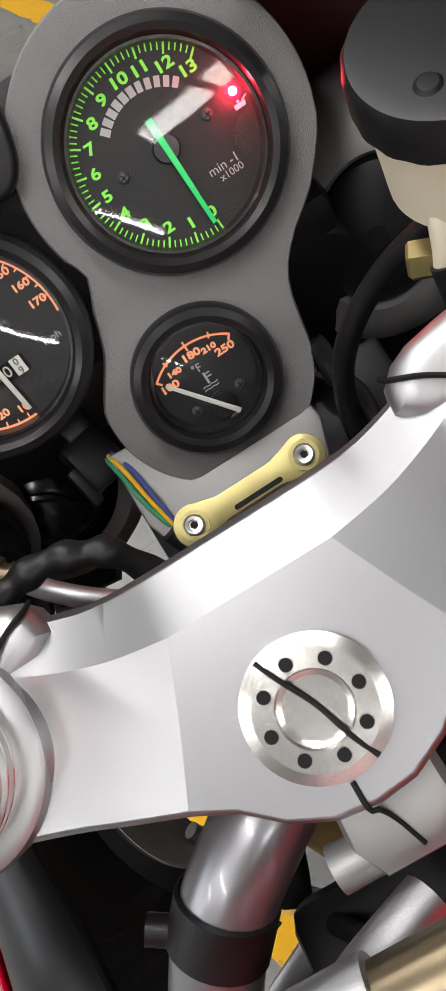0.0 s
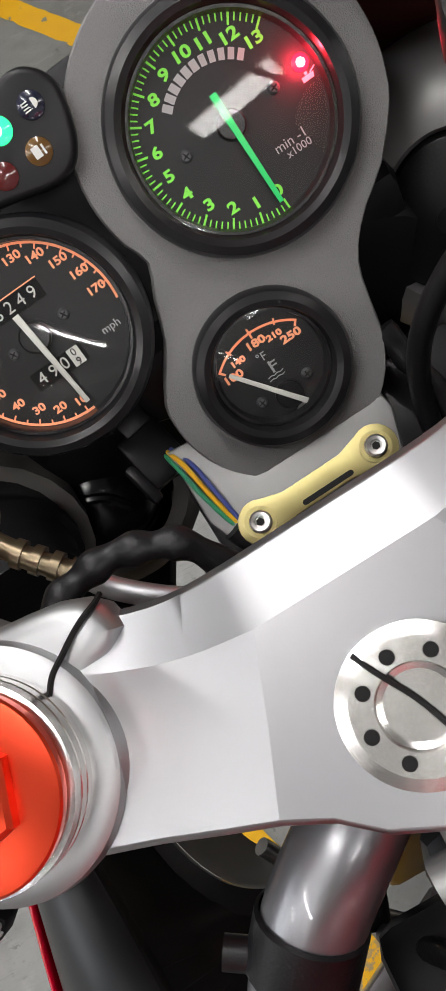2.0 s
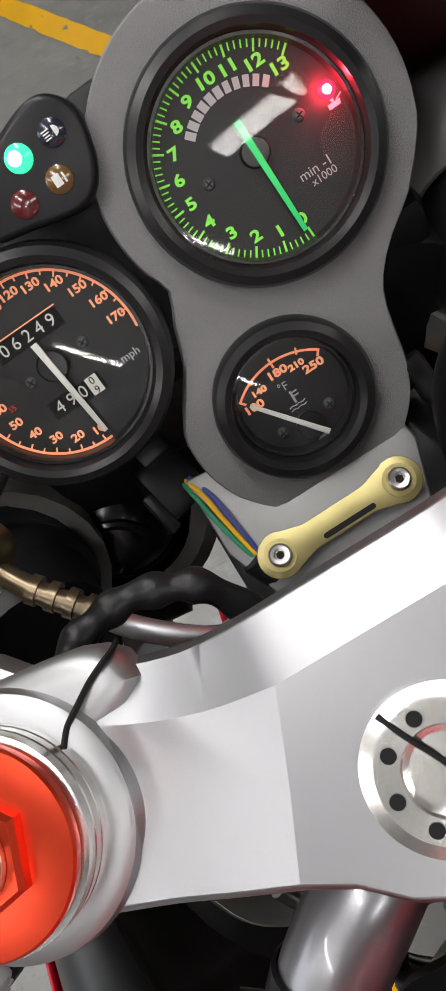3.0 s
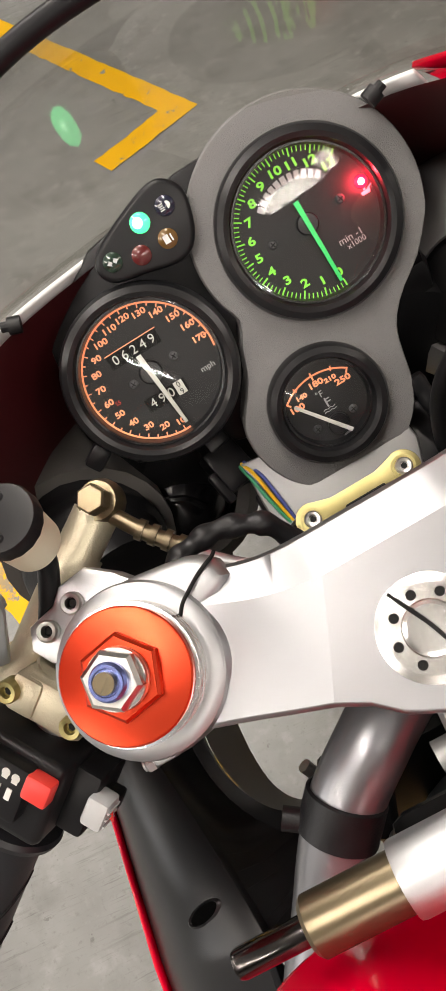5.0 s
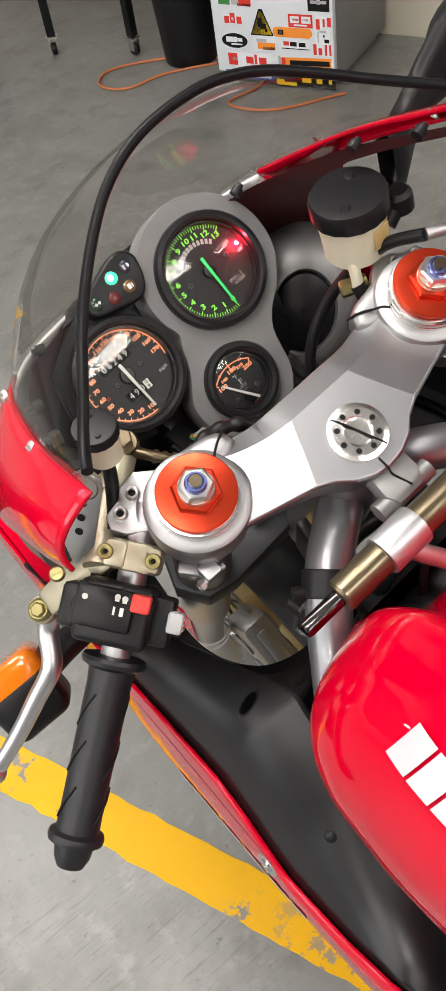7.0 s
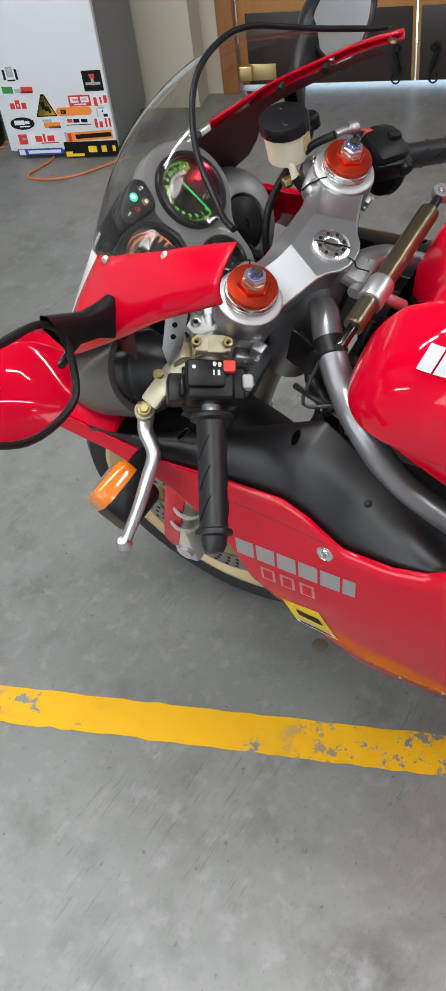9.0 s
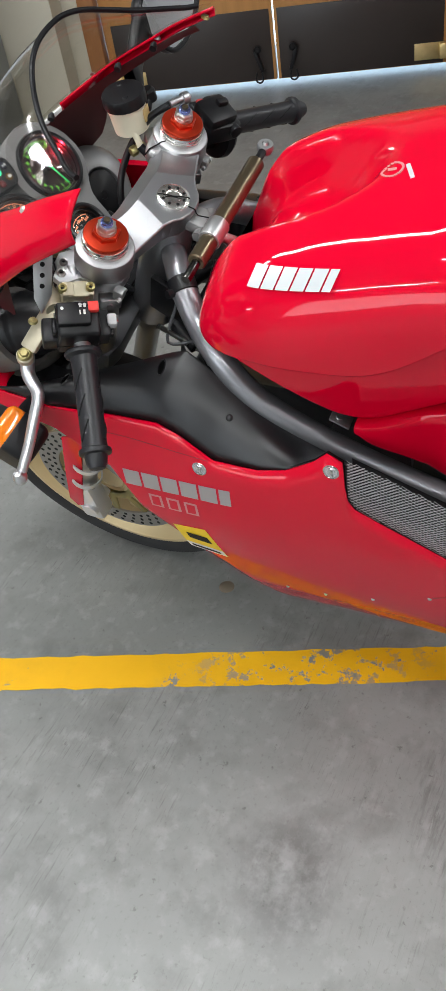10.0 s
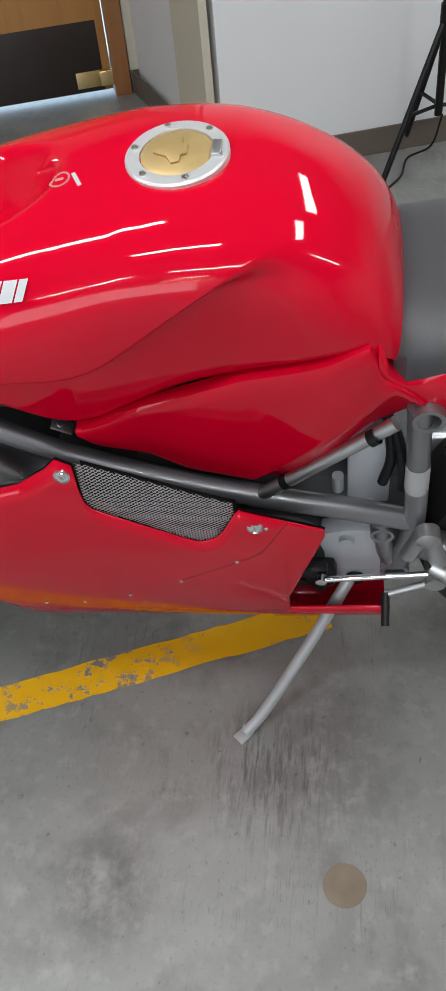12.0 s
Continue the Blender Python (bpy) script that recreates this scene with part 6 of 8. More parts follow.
glow.energy, glow.color, glow.shadow_soft_size = 0.09, (1.0, 0.03, 0.06), 0.002
glow_ob = new("oil_lamp_light", glow)
glow_ob.parent, glow_ob.matrix_local = tach, flat(0.0358, 0.0030, 0.0065)
can = joined(slab([(-0.0032, -0.0012), (0.0016, -0.0012), (0.0022, 0.0008), (-0.0032, 0.0008)], 0.0004, 0.0007, 0, flat(0.0365, -0.0032)), moved(box(0.0032, 0.0005, 0.0003, at=(0.0028, 0.0006, 0.0006)), flat(0.0365, -0.0032, 0, 25)), moved(box(0.0012, 0.0012, 0.0003, at=(-0.0008, 0.0016, 0.0006)), flat(0.0365, -0.0032)))
part("oil_symbol", can, INK_GREY, tach, "oil can symbol")

speedo = dial("speedometer", -0.1175, -0.025, 0.0515, "black speedometer with orange numerals")
SX, SY = -0.1175, -0.025
spans = [(-91.5 - k * 265.0 / 32, 0.0368 if k % 2 == 0 else 0.0375, 0.0398, 0.0007) for k in range(33)]
arcs = bmesh.new()
for k in range(110):
    a = -88.0 - k * 282.0 / 110
    arcs = joined(arcs, moved(box(0.0011, 0.0022, 0.0003, at=(0.0395, 0, 0.0006)), flat(SX, SY, 0, a)))
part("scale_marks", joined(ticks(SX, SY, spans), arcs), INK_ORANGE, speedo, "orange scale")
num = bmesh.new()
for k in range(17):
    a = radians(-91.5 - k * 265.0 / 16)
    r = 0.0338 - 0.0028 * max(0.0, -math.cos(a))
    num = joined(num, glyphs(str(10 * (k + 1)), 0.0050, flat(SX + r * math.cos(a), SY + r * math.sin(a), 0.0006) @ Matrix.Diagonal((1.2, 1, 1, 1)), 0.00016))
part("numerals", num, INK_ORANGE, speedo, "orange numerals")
part("unit_print", glyphs("mph", 0.0052, flat(SX + 0.0295, SY - 0.0145, 0.0006)), INK_GREY, speedo)
a55 = radians(-91.5 - 4.6 * 265.0 / 16)
part("limit_print", glyphs("55", 0.0036, flat(SX + 0.0268 * math.cos(a55), SY + 0.0268 * math.sin(a55), 0.0006)), INK_RED, speedo)
for nm, text, cx, cy, n in (("odometer", "06249", -0.0015, 0.0158, 5), ("trip_counter", "490", 0.0005, -0.0165, 4)):
    win = part(nm, joined(moved(box(0.0062 * n + 0.002, 0.0085, 0.0006, at=(0, 0, 0.0005)), flat(SX + cx, SY + cy))), INK_BLACK, speedo, "black counter window")
    digs = bmesh.new()
    for k, ch in enumerate(text):
        digs = joined(digs, glyphs(ch, 0.0078, flat(SX + cx + (k - (n - 1) / 2) * 0.0060, SY + cy, 0.0010)))
    part("counter_digits", digs, INK_WHITE, speedo, "white counter digits")
part("counter_drum", moved(box(0.0056, 0.0082, 0.0004, at=(0.0095, -0.0165, 0.0010)), flat(SX, SY)), INK_WHITE, speedo, "white tenths drum")
part("drum_digit", joined(glyphs("0", 0.0048, flat(SX + 0.0095, SY - 0.0145, 0.0014)), glyphs("9", 0.0048, flat(SX + 0.0095, SY - 0.0190, 0.0014))), INK_BLACK, speedo)
part("window_edge", moved(box(0.034, 0.0005, 0.0004, at=(-0.0015, 0.0205, 0.0008)), flat(SX, SY)), INK_ORANGE, speedo)
part("needle", needle(SX, SY, -86.0, 0.012, 0.0352, 0.0031, 0.0021), INK_WHITE, speedo, "white needle")
part("needle_hub", lathe([(0, 0.0042), (0.0062, 0.0040), (0.0070, 0.003), (0.0070, 0)], 32, flat(SX, SY)), BEZEL, speedo)
face_screw(SX + 0.0158, SY + 0.001, 30, speedo)
face_screw(SX - 0.0125, SY - 0.001, 30, speedo)

temp = dial("temperature_gauge", -0.0395, -0.0935, 0.0355, "black temperature gauge with orange scale")
TX, TY = -0.0395, -0.109
arcs = bmesh.new()
for k in range(40):
    arcs = joined(arcs, moved(box(0.0010, 0.0019, 0.0003, at=(0.0328, 0, 0.0006)), flat(TX, TY, 0, 129 - k * 75.0 / 39)))
arcs = joined(arcs, ticks(TX, TY, [(130, 0.0300, 0.0333, 0.001), (113, 0.0315, 0.0345, 0.0008), (91, 0.0302, 0.0350, 0.0010), (70, 0.0315, 0.0345, 0.0008), (53, 0.0300, 0.0333, 0.001)]))
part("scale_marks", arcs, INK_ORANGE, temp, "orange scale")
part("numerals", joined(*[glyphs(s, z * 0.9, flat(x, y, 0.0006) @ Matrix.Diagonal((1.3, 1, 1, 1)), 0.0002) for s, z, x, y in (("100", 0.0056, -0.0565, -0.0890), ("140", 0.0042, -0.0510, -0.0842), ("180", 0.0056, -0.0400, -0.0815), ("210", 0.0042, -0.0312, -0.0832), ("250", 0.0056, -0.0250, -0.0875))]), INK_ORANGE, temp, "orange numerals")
sym = joined(glyphs("°F", 0.0056, flat(-0.0412, -0.0885, 0.0006)), moved(box(0.0011, 0.0058, 0.0003, at=(0, 0.001, 0.0006)), flat(-0.0398, -0.0955)), moved(box(0.0026, 0.0006, 0.0003, at=(0.0017, 0.003, 0.0006)), flat(-0.0398, -0.0955)), moved(box(0.0026, 0.0006, 0.0003, at=(0.0017, 0.0012, 0.0006)), flat(-0.0398, -0.0955)),
             *[tube([DASH @ Vector((-0.0438 + 0.0016 * j, -0.0985 - row * 0.0016 + 0.0005 * (j % 2), 0.0007)) for j in range(6)], 0.00025, 5, 2) for row in (0, 1)])
part("coolant_symbol", sym, INK_GREY, temp, "grey coolant symbol")
part("needle", needle(TX, TY, 128.0, 0.0085, 0.0290, 0.0026, 0.0018), INK_WHITE, temp, "white needle")
part("needle_hub", lathe([(0, 0.0040), (0.0058, 0.0038), (0.0064, 0.003), (0.0064, 0)], 32, flat(TX, TY)), BEZEL, temp)
face_screw(-0.0280, -0.1060, 15, temp)
face_screw(-0.0520, -0.1060, 15, temp)
part("maker_print", moved(lathe([(0, 0.0004), (0.0026, 0.0004), (0.0026, 0)], 20), flat(-0.0372, -0.1185, 0.0003) @ Matrix.Diagonal((1.3, 0.8, 1, 1))), INK_GREY, temp, "grey oval maker's mark")

# warning light panel
ip = [tuple(p[:2]) for p in smooth([(-0.0545, 0.0590, 0), (-0.0490, 0.0480, 0), (-0.0555, 0.0270, 0), (-0.0680, 0.0185, 0), (-0.0900, 0.0230, 0), (-0.1070, 0.0275, 0), (-0.1120, 0.0375, 0), (-0.1050, 0.0470, 0), (-0.0850, 0.0560, 0), (-0.0650, 0.0620, 0)], 5, True)]
panel = part("warning_panel", slab(ip, -0.012, 0.012, 0.003, DASH, 3), BLACK, bike, "black warning light panel")
for nm, x, y, mat, label in (("neutral_lamp", -0.0780, 0.0470, LAMP_GREEN, "lit green neutral lamp"), ("beam_lamp", -0.0620, 0.0475, LAMP_OFF_BLUE, "dark main beam lamp"), ("fuel_lamp", -0.0695, 0.0325, LAMP_OFF_AMBER, "dark amber fuel lamp"), ("stand_lamp", -0.0862, 0.0325, LAMP_OFF_RED, "dark red side stand lamp"), ("signal_lamp", -0.1015, 0.0375, LAMP_OFF_GREEN, "dark signal lamp")):
    lamp_ob = part(nm, lathe([(0, 0.0022), (0.003, 0.0019), (0.0054, 0.0006), (0.0056, 0)], 28, flat(x, y, 0.0121)), mat, panel, label)
part("lamp_core", lathe([(0, 0.0028), (0.0016, 0.0026), (0.0030, 0.0019)], 20, flat(-0.0790, 0.0475, 0.0121)), LAMP_CORE, panel)
part("lamp_symbol", joined(slab(circle(-0.0610, 0.0475, 0.0021, 12, -90, 90), 0.0143, 0.0147, 0, DASH), *[moved(box(0.0026, 0.0005, 0.0004, at=(-0.0640, 0.0459 + 0.0011 * k, 0.0144)), DASH) for k in range(4)]), INK_WHITE, panel, "headlamp symbol")
part("lamp_symbol", joined(moved(box(0.0032, 0.0046, 0.0004, at=(-0.0702, 0.0325, 0.0145)), DASH), moved(box(0.0008, 0.0040, 0.0004, at=(-0.0672, 0.0322, 0.0145)), DASH)), INK_WHITE, panel, "fuel pump symbol")
part("lamp_symbol", joined(slab([(-0.0030, 0), (-0.0008, 0.0018), (-0.0008, 0.0007), (0.0, 0.0007), (0.0, -0.0007), (-0.0008, -0.0007), (-0.0008, -0.0018)], 0.0142, 0.0146, 0, DASH @ pose(-0.1018, 0.0375, 0)), slab([(0.0030, 0), (0.0008, 0.0018), (0.0008, 0.0007), (0.0, 0.0007), (0.0, -0.0007), (0.0008, -0.0007), (0.0008, -0.0018)], 0.0142, 0.0146, 0, DASH @ pose(-0.1010, 0.0375, 0))), INK_GREY, panel, "signal arrows")
part("dash_clip", moved(box(0.016, 0.012, 0.014, 0.003), flat(-0.172, -0.052, -0.004, 30)), BLACK, bike, "black instrument clip")

# ---------------------------------------------------------------- handlebar controls
def cap_screw(p, n, r, mat, parent, name="cap_screw"):
    """A socket head screw: its hexagon socket is sunk."""
    m = axis(Vector(p), Vector(p) + Vector(n))
    s = part(name, moved(lathe([(0, 0.001), (r * 0.5, 0.001), (r * 0.55, r * 0.75), (r * 0.9, r * 0.8), (r, r * 0.6), (r, -r * 0.4)], 20), m), mat, parent)
    part("socket", moved(hexa(r * 0.52, 0.0004, r * 0.35), m), INK_BLACK, s) if parent is bike else None
    return s


def reservoir(base, up, r, h, parent, cap_name, scale=1.0):
    """A milky fluid pot with a ribbed black screw cap."""
    m = axis(Vector(base), Vector(base) + Vector(up))
    pot = part("fluid_reservoir", moved(lathe([(0, 0), (r * 0.55, 0.0), (r * 0.82, h * 0.08), (r * 0.86, h * 0.6), (r * 0.92, h), (0, h)], 40), m), RES_PLASTIC, parent, "milky plastic fluid reservoir")
    ribs = []
    n = 72
    prof = [(0.93, 0.0), (1.0, 0.02), (1.0, 0.30), (0.95, 0.36), (0.80, 0.375), (0.0, 0.375)]
    for f, z in prof:
        ring = []
        for k in range(n + 1):
            a = 2 * math.pi * k / n
            rr = r * f * (1.0 + (0.012 if (k % 4 in (0, 1)) and f > 0.99 else 0))
            ring.append((rr * math.cos(a), rr * math.sin(a), h + z * r * 1.5))
        ribs.append(ring)
    cap_ob = part("reservoir_cap", moved(sheet(ribs), m), BLACK, pot, cap_name)
    for a in (40, 220):
        part("cap_mark", moved(lathe([(0, 0.0012), (r * 0.10, 0.001), (r * 0.14, 0.0)], 14), m @ pose(r * 0.58 * math.cos(radians(a)), r * 0.58 * math.sin(radians(a)), h + 0.375 * r * 1.5)), BLACK, pot)
    return pot, m


BAR_L = (Vector((-0.146, 0.0705, -0.0565)), Vector((-0.349, -0.069, -0.115)))
BAR_R = (Vector((0.146, 0.068, -0.050)), Vector((0.349, -0.069, -0.080)))


def controls(sd, bar):
    """Clip-on clamp, bar, grip, master cylinder clamp and switch box of one side."""
    a, b = YOKE @ bar[0], YOKE @ bar[1]
    up = YOKE.to_3x3() @ Vector((0, 0, 1))
    m = axis(a, b, up)       # z along the bar outwards, y up
    total = (b - a).length
    # clip-on plate under the yoke
    outline = [(sd * x, y) for x, y in ((0.104, 0.076), (0.118, 0.092), (0.130, 0.101), (0.146, 0.099), (0.153, 0.092), (0.168, 0.089), (0.172, 0.078), (0.166, 0.068), (0.152, 0.058), (0.148, 0.040), (0.139, 0.016), (0.128, 0.0085), (0.105, 0.0085), (0.088, 0.02), (0.083, 0.042), (0.088, 0.062))]
    if sd > 0:
        outline = outline[::-1]
    clip = part("clip_on", moved(slab(outline, -0.066, -0.047, 0.0025, None), YOKE), ALU_CAST, bike, "grey clip-on bar clamp")
    for x, y in ((0.142, 0.088), (0.159, 0.082)):
        sc = part("clamp_screw", lathe([(0, 0.0), (0.0028, 0.0), (0.003, 0.0045), (0.0048, 0.005), (0.0056, 0.004), (0.0056, -0.004)], 20, YOKE @ pose(sd * x, y, -0.047)), STEEL, clip, "socket head screw")
        part("screw_socket", hexa(0.003, 0.0002, 0.0012, YOKE @ pose(sd * x, y, -0.047)), INK_BLACK, clip)
    part("clip_tongue", moved(joined(box(0.014, 0.014, 0.016, 0.002, at=(sd * 0.138, 0.008, -0.060)), hexa(0.0045, 0, 0.005, pose(sd * 0.147, 0.004, -0.062, 0, sd * 90, 0)), cyl(0.003, -0.012, 0.014, 12, pose(sd * 0.139, 0.004, -0.062, 0, sd * 90, 0))), YOKE), ALU_CAST, clip, "clamp lug and nut")
    across = Vector((sd * 0.030, -0.022, -0.012)).normalized() if sd < 0 else Vector((0.030, 0.022, 0.012)).normalized()
    across = -across if sd < 0 else across
    side = (across - up * across.dot(up)).normalized()
    em = Matrix((side, up.cross(side), up)).transposed().to_4x4()
    em.translation = Vector((sd * 0.132, 0.066, 0.914))
    part("clamp_ear", moved(joined(box(0.017, 0.030, 0.020, 0.003, at=(-0.0102, 0, 0)), box(0.017, 0.030, 0.020, 0.003, at=(0.0102, 0, 0)), cyl(0.0045, -0.021, 0.021, 14, pose(0, 0.002, -0.001, 0, 90, 0))), em), ALU_SATIN, clip, "split clamp ears")
    part("handlebar", cyl(0.0112, -0.01, total - 0.006, 28, m), ALU_CAST, clip, "alloy bar tube")
    # grip with moulded grooves
    g0, g1 = total - 0.148, total - 0.010
    prof = [(0.0112, g0), (0.0235, g0 + 0.001), (0.0245, g0 + 0.004), (0.0235, g0 + 0.007), (0.0178, g0 + 0.010), (0.0168, g0 + 0.02), (0.0165, g0 + 0.06), (0.0160, g1 - 0.02), (0.0164, g1 - 0.008), (0.0205, g1 - 0.006), (0.0212, g1 - 0.003), (0.0205, g1), (0.015, g1 + 0.0015), (0.0135, g1 + 0.012), (0.010, g1 + 0.019), (0, g1 + 0.021)]
    grip = part("grip", lathe(prof, 48, m), GRIP, bike, "black rubber handgrip")
    for j, k in ((0, 0.028), (1, 0.062), (2, 0.096)):
        for ph in (0.0, 2.1, 4.2):
            pts = [m @ Vector((0.0166 * math.cos(ph + 0.9 * u - 0.2), 0.0166 * math.sin(ph + 0.9 * u - 0.2), g0 + k + 0.026 * u * (1 if sd < 0 else -1) + (0 if sd < 0 else 0.026))) for u in (0, 0.25, 0.5, 0.75, 1)]
            part("grip_groove", tube(pts, 0.0010, 6, 3), INK_BLACK, grip)
    return clip, m, total


clip_l, ML, LEN_L = controls(-1, BAR_L)
clip_r, MR, LEN_R = controls(1, BAR_R)

# left switch box: x towards the rider, y up, z out along the bar
sb = 0.047
switch = part("switch_box", moved(box(0.054, 0.060, 0.046, 0.005, at=(-0.004, 0.002, sb + 0.026), seg=3), ML), BLACK, bike, "black handlebar switch box")
part("upper_shell", moved(box(0.042, 0.012, 0.030, 0.003, at=(-0.010, 0.0345, sb + 0.022)), ML), BLACK, switch)
part("finger_housing", moved(box(0.03, 0.030, 0.034, 0.004, at=(-0.034, -0.010, sb + 0.028)), ML), BLACK, switch)
part("thumb_housing", moved(box(0.022, 0.034, 0.036, 0.003, at=(0.026, -0.002, sb + 0.026)), ML), BLACK, switch)
part("red_switch", moved(box(0.014, 0.010, 0.013, 0.002, at=(0.0155, 0.0365, sb + 0.014)), ML @ pose(0, 0, 0, 0, 0, 0)), BUTTON_RED, switch, "red rocker switch")
part("signal_switch", moved(joined(box(0.012, 0.016, 0.016, 0.0025, at=(0.040, 0.012, sb + 0.024)), *[box(0.001, 0.013, 0.0012, at=(0.0464, 0.012, sb + 0.020 + 0.004 * k)) for k in range(3)]), ML), BUTTON_GREY, switch, "grey signal switch")
part("switch_arrow", moved(slab([(-0.002, -0.0025), (0.003, 0), (-0.002, 0.0025)], 0, 0.0004), ML @ pose(0.0466, 0.0125, sb + 0.024, 0, 90, 90)), BUTTON_RED, switch)
part("horn_switch", moved(box(0.010, 0.012, 0.012, 0.002, at=(0.039, -0.010, sb + 0.030)), ML), BLACK, switch, "black horn button")
part("split_line", moved(joined(box(0.0556, 0.0008, 0.0474, at=(-0.004, -0.004, sb + 0.026)), box(0.044, 0.0008, 0.0305, at=(-0.010, 0.0285, sb + 0.022))), ML), INK_BLACK, switch)
part("dip_switch", moved(box(0.006, 0.018, 0.020, 0.002, at=(-0.034, 0.013, sb + 0.030)), ML), BLACK, switch)
marks = joined(*[moved(joined(slab(circle(0, 0, 0.0022, 14), 0, 0.0003), box(0.0032, 0.0022, 0.0003, at=(0, -0.002, 0.0001))), ML @ pose(x, 0.0410, z, -90, 0, 0)) for x, z in ((-0.001, sb + 0.012), (0.0045, sb + 0.0125))],
               moved(box(0.0016, 0.0004, 0.006, at=(-0.002, 0.0409, sb + 0.022)), ML), moved(box(0.0028, 0.0004, 0.006, at=(0.0035, 0.0409, sb + 0.022)), ML),
               moved(slab(circle(0, 0, 0.0022, 14), 0, 0.0003), ML @ pose(-0.024, 0.0410, sb + 0.016, -90, 0, 0)))
part("switch_print", marks, INK_WHITE, switch, "white switch symbols")

# clutch master cylinder, gold cast
pm = 0.026
perch = part("master_clamp", moved(joined(lathe([(0.0112, -0.011), (0.019, -0.011), (0.0205, -0.009), (0.0205, 0.009), (0.019, 0.011), (0.0112, 0.011)], 32, pose(0, 0, pm + 0.004)), box(0.016, 0.030, 0.020, 0.003, at=(-0.012, 0.012, pm + 0.004)), box(0.014, 0.03, 0.019, 0.003, at=(0.014, 0.010, pm + 0.004)), box(0.03, 0.012, 0.022, 0.003, at=(0, 0.019, pm + 0.004))), ML), GOLD_CAST, bike, "gold cast lever clamp")
for x in (-0.019, 0.0165):
    part("clamp_screw", lathe([(0, 0.002), (0.0028, 0.002), (0.003, 0.005), (0.0052, 0.0055), (0.0058, 0.0045), (0.0058, -0.004)], 20, ML @ pose(x, 0.026, pm + 0.004, -90, 0, 0)), GOLD_ZINC, perch, "gold socket head screw")
    part("screw_socket", hexa(0.0029, 0.0, 0.0024, ML @ pose(x, 0.026, pm + 0.004, -90, 0, 0)), INK_BLACK, perch)
y2 = lambda *q: YOKE @ Vector(q)
part("master_cylinder", joined(tube([y2(-0.196, 0.070, -0.074), y2(-0.160, 0.100, -0.080), y2(-0.122, 0.1295, -0.086)], 0.0125, 24, 6), tube([y2(-0.150, 0.108, -0.081), y2(-0.140, 0.116, -0.083)], 0.0145, 24, 2)), GOLD_CAST, perch, "gold clutch master cylinder")
la, lb = y2(-0.188, 0.076, -0.075), y2(-0.250, 0.087, -0.122)
part("lever_bracket", joined(moved(box(0.024, 0.012, 0.074, 0.004, at=(0, 0, 0.032)), axis(la, lb, YOKE.to_3x3() @ Vector((0, 0, 1)))), moved(box(0.030, 0.013, 0.024, 0.004, at=(0, 0, 0.004)), axis(la, lb, YOKE.to_3x3() @ Vector((0, 0, 1)))), cyl(0.0115, -0.008, 0.006, 24, YOKE @ pose(-0.2495, 0.0865, -0.1235, 0, -12, 0), 0.002)), GOLD_CAST, perch, "pale gold lever bracket")
part("banjo_bolt", joined(lathe([(0, -0.014), (0.012, -0.014), (0.0125, -0.006), (0.0105, 0.0), (0, 0.0)], 24, YOKE @ pose(-0.1155, 0.1325, -0.074)), hexa(0.0082, 0.0, 0.0105, YOKE @ pose(-0.1155, 0.1325, -0.074))), BRONZE, perch, "banjo bolt")
part("hose_fitting", joined(tube([y2(-0.114, 0.124, -0.081), y2(-0.102, 0.106, -0.081), y2(-0.087, 0.088, -0.084)], 0.0046, 14, 4), *[tube([y2(-0.105 + 0.0048 * k, 0.110 - 0.0058 * k, -0.081 - 0.0008 * k), y2(-0.1026 + 0.0048 * k, 0.1071 - 0.0058 * k, -0.0814 - 0.0008 * k)], 0.0060, 14, 1) for k in range(4)]), BRONZE, perch, "bronze hose fitting")
part("braided_hose", tube([y2(-0.088, 0.089, -0.084), y2(-0.080, 0.078, -0.088), y2(-0.064, 0.064, -0.091), y2(-0.045, 0.052, -0.098), y2(0.0, 0.035, -0.115)], 0.0046, 12, 8), ALU_CAST, bike, "grey braided hose")
pot, rm = reservoir(Vector((-0.1395, 0.128, 1.000)), (0.10, -0.16, 1.0), 0.0168, 0.028, bike, "black ribbed screw cap")
part("reservoir_hose", tube([(-0.140, 0.130, 1.002), (-0.143, 0.128, 0.985), (-0.155, 0.118, 0.968), (-0.168, 0.108, 0.955)], 0.0055, 12, 6), RUBBER, bike, "black reservoir hose")
# drilled stay between screen and lever clamp
sa, sbm = Vector((-0.166, 0.108, 1.012)), Vector((-0.203, 0.116, 0.950))
sm = axis(sa, sbm, (-0.35, -0.6, 0.72))
stay = part("drilled_stay", slab([(0.0, -0.012), (0.010, -0.008), (0.0125, 0.0), (0.0125, 0.055), (0.0, 0.082), (-0.010, 0.062), (-0.0125, 0.0), (-0.010, -0.008)], -0.001, 0.001, 0.0004, sm @ Matrix(((1, 0, 0, 0), (0, 0, 1, 0), (0, 1, 0, 0), (0, 0, 0, 1)))), ALU_CAST, bike, "drilled grey stay plate")
for k in range(3):
    part("stay_hole", cyl(0.0032, -0.0016, 0.0016, 16, sm @ pose(0, 0, 0.017 + 0.014 * k, 90, 0, 0)), INK_BLACK, stay)
part("stay_screw", lathe([(0, 0.004), (0.003, 0.004), (0.0032, 0.0055), (0.0095, 0.0042), (0.0105, 0.002), (0.0105, -0.004)], 28, sm @ pose(0, 0, 0.0, 90, 0, 0)), STEEL, stay, "round stay screw")
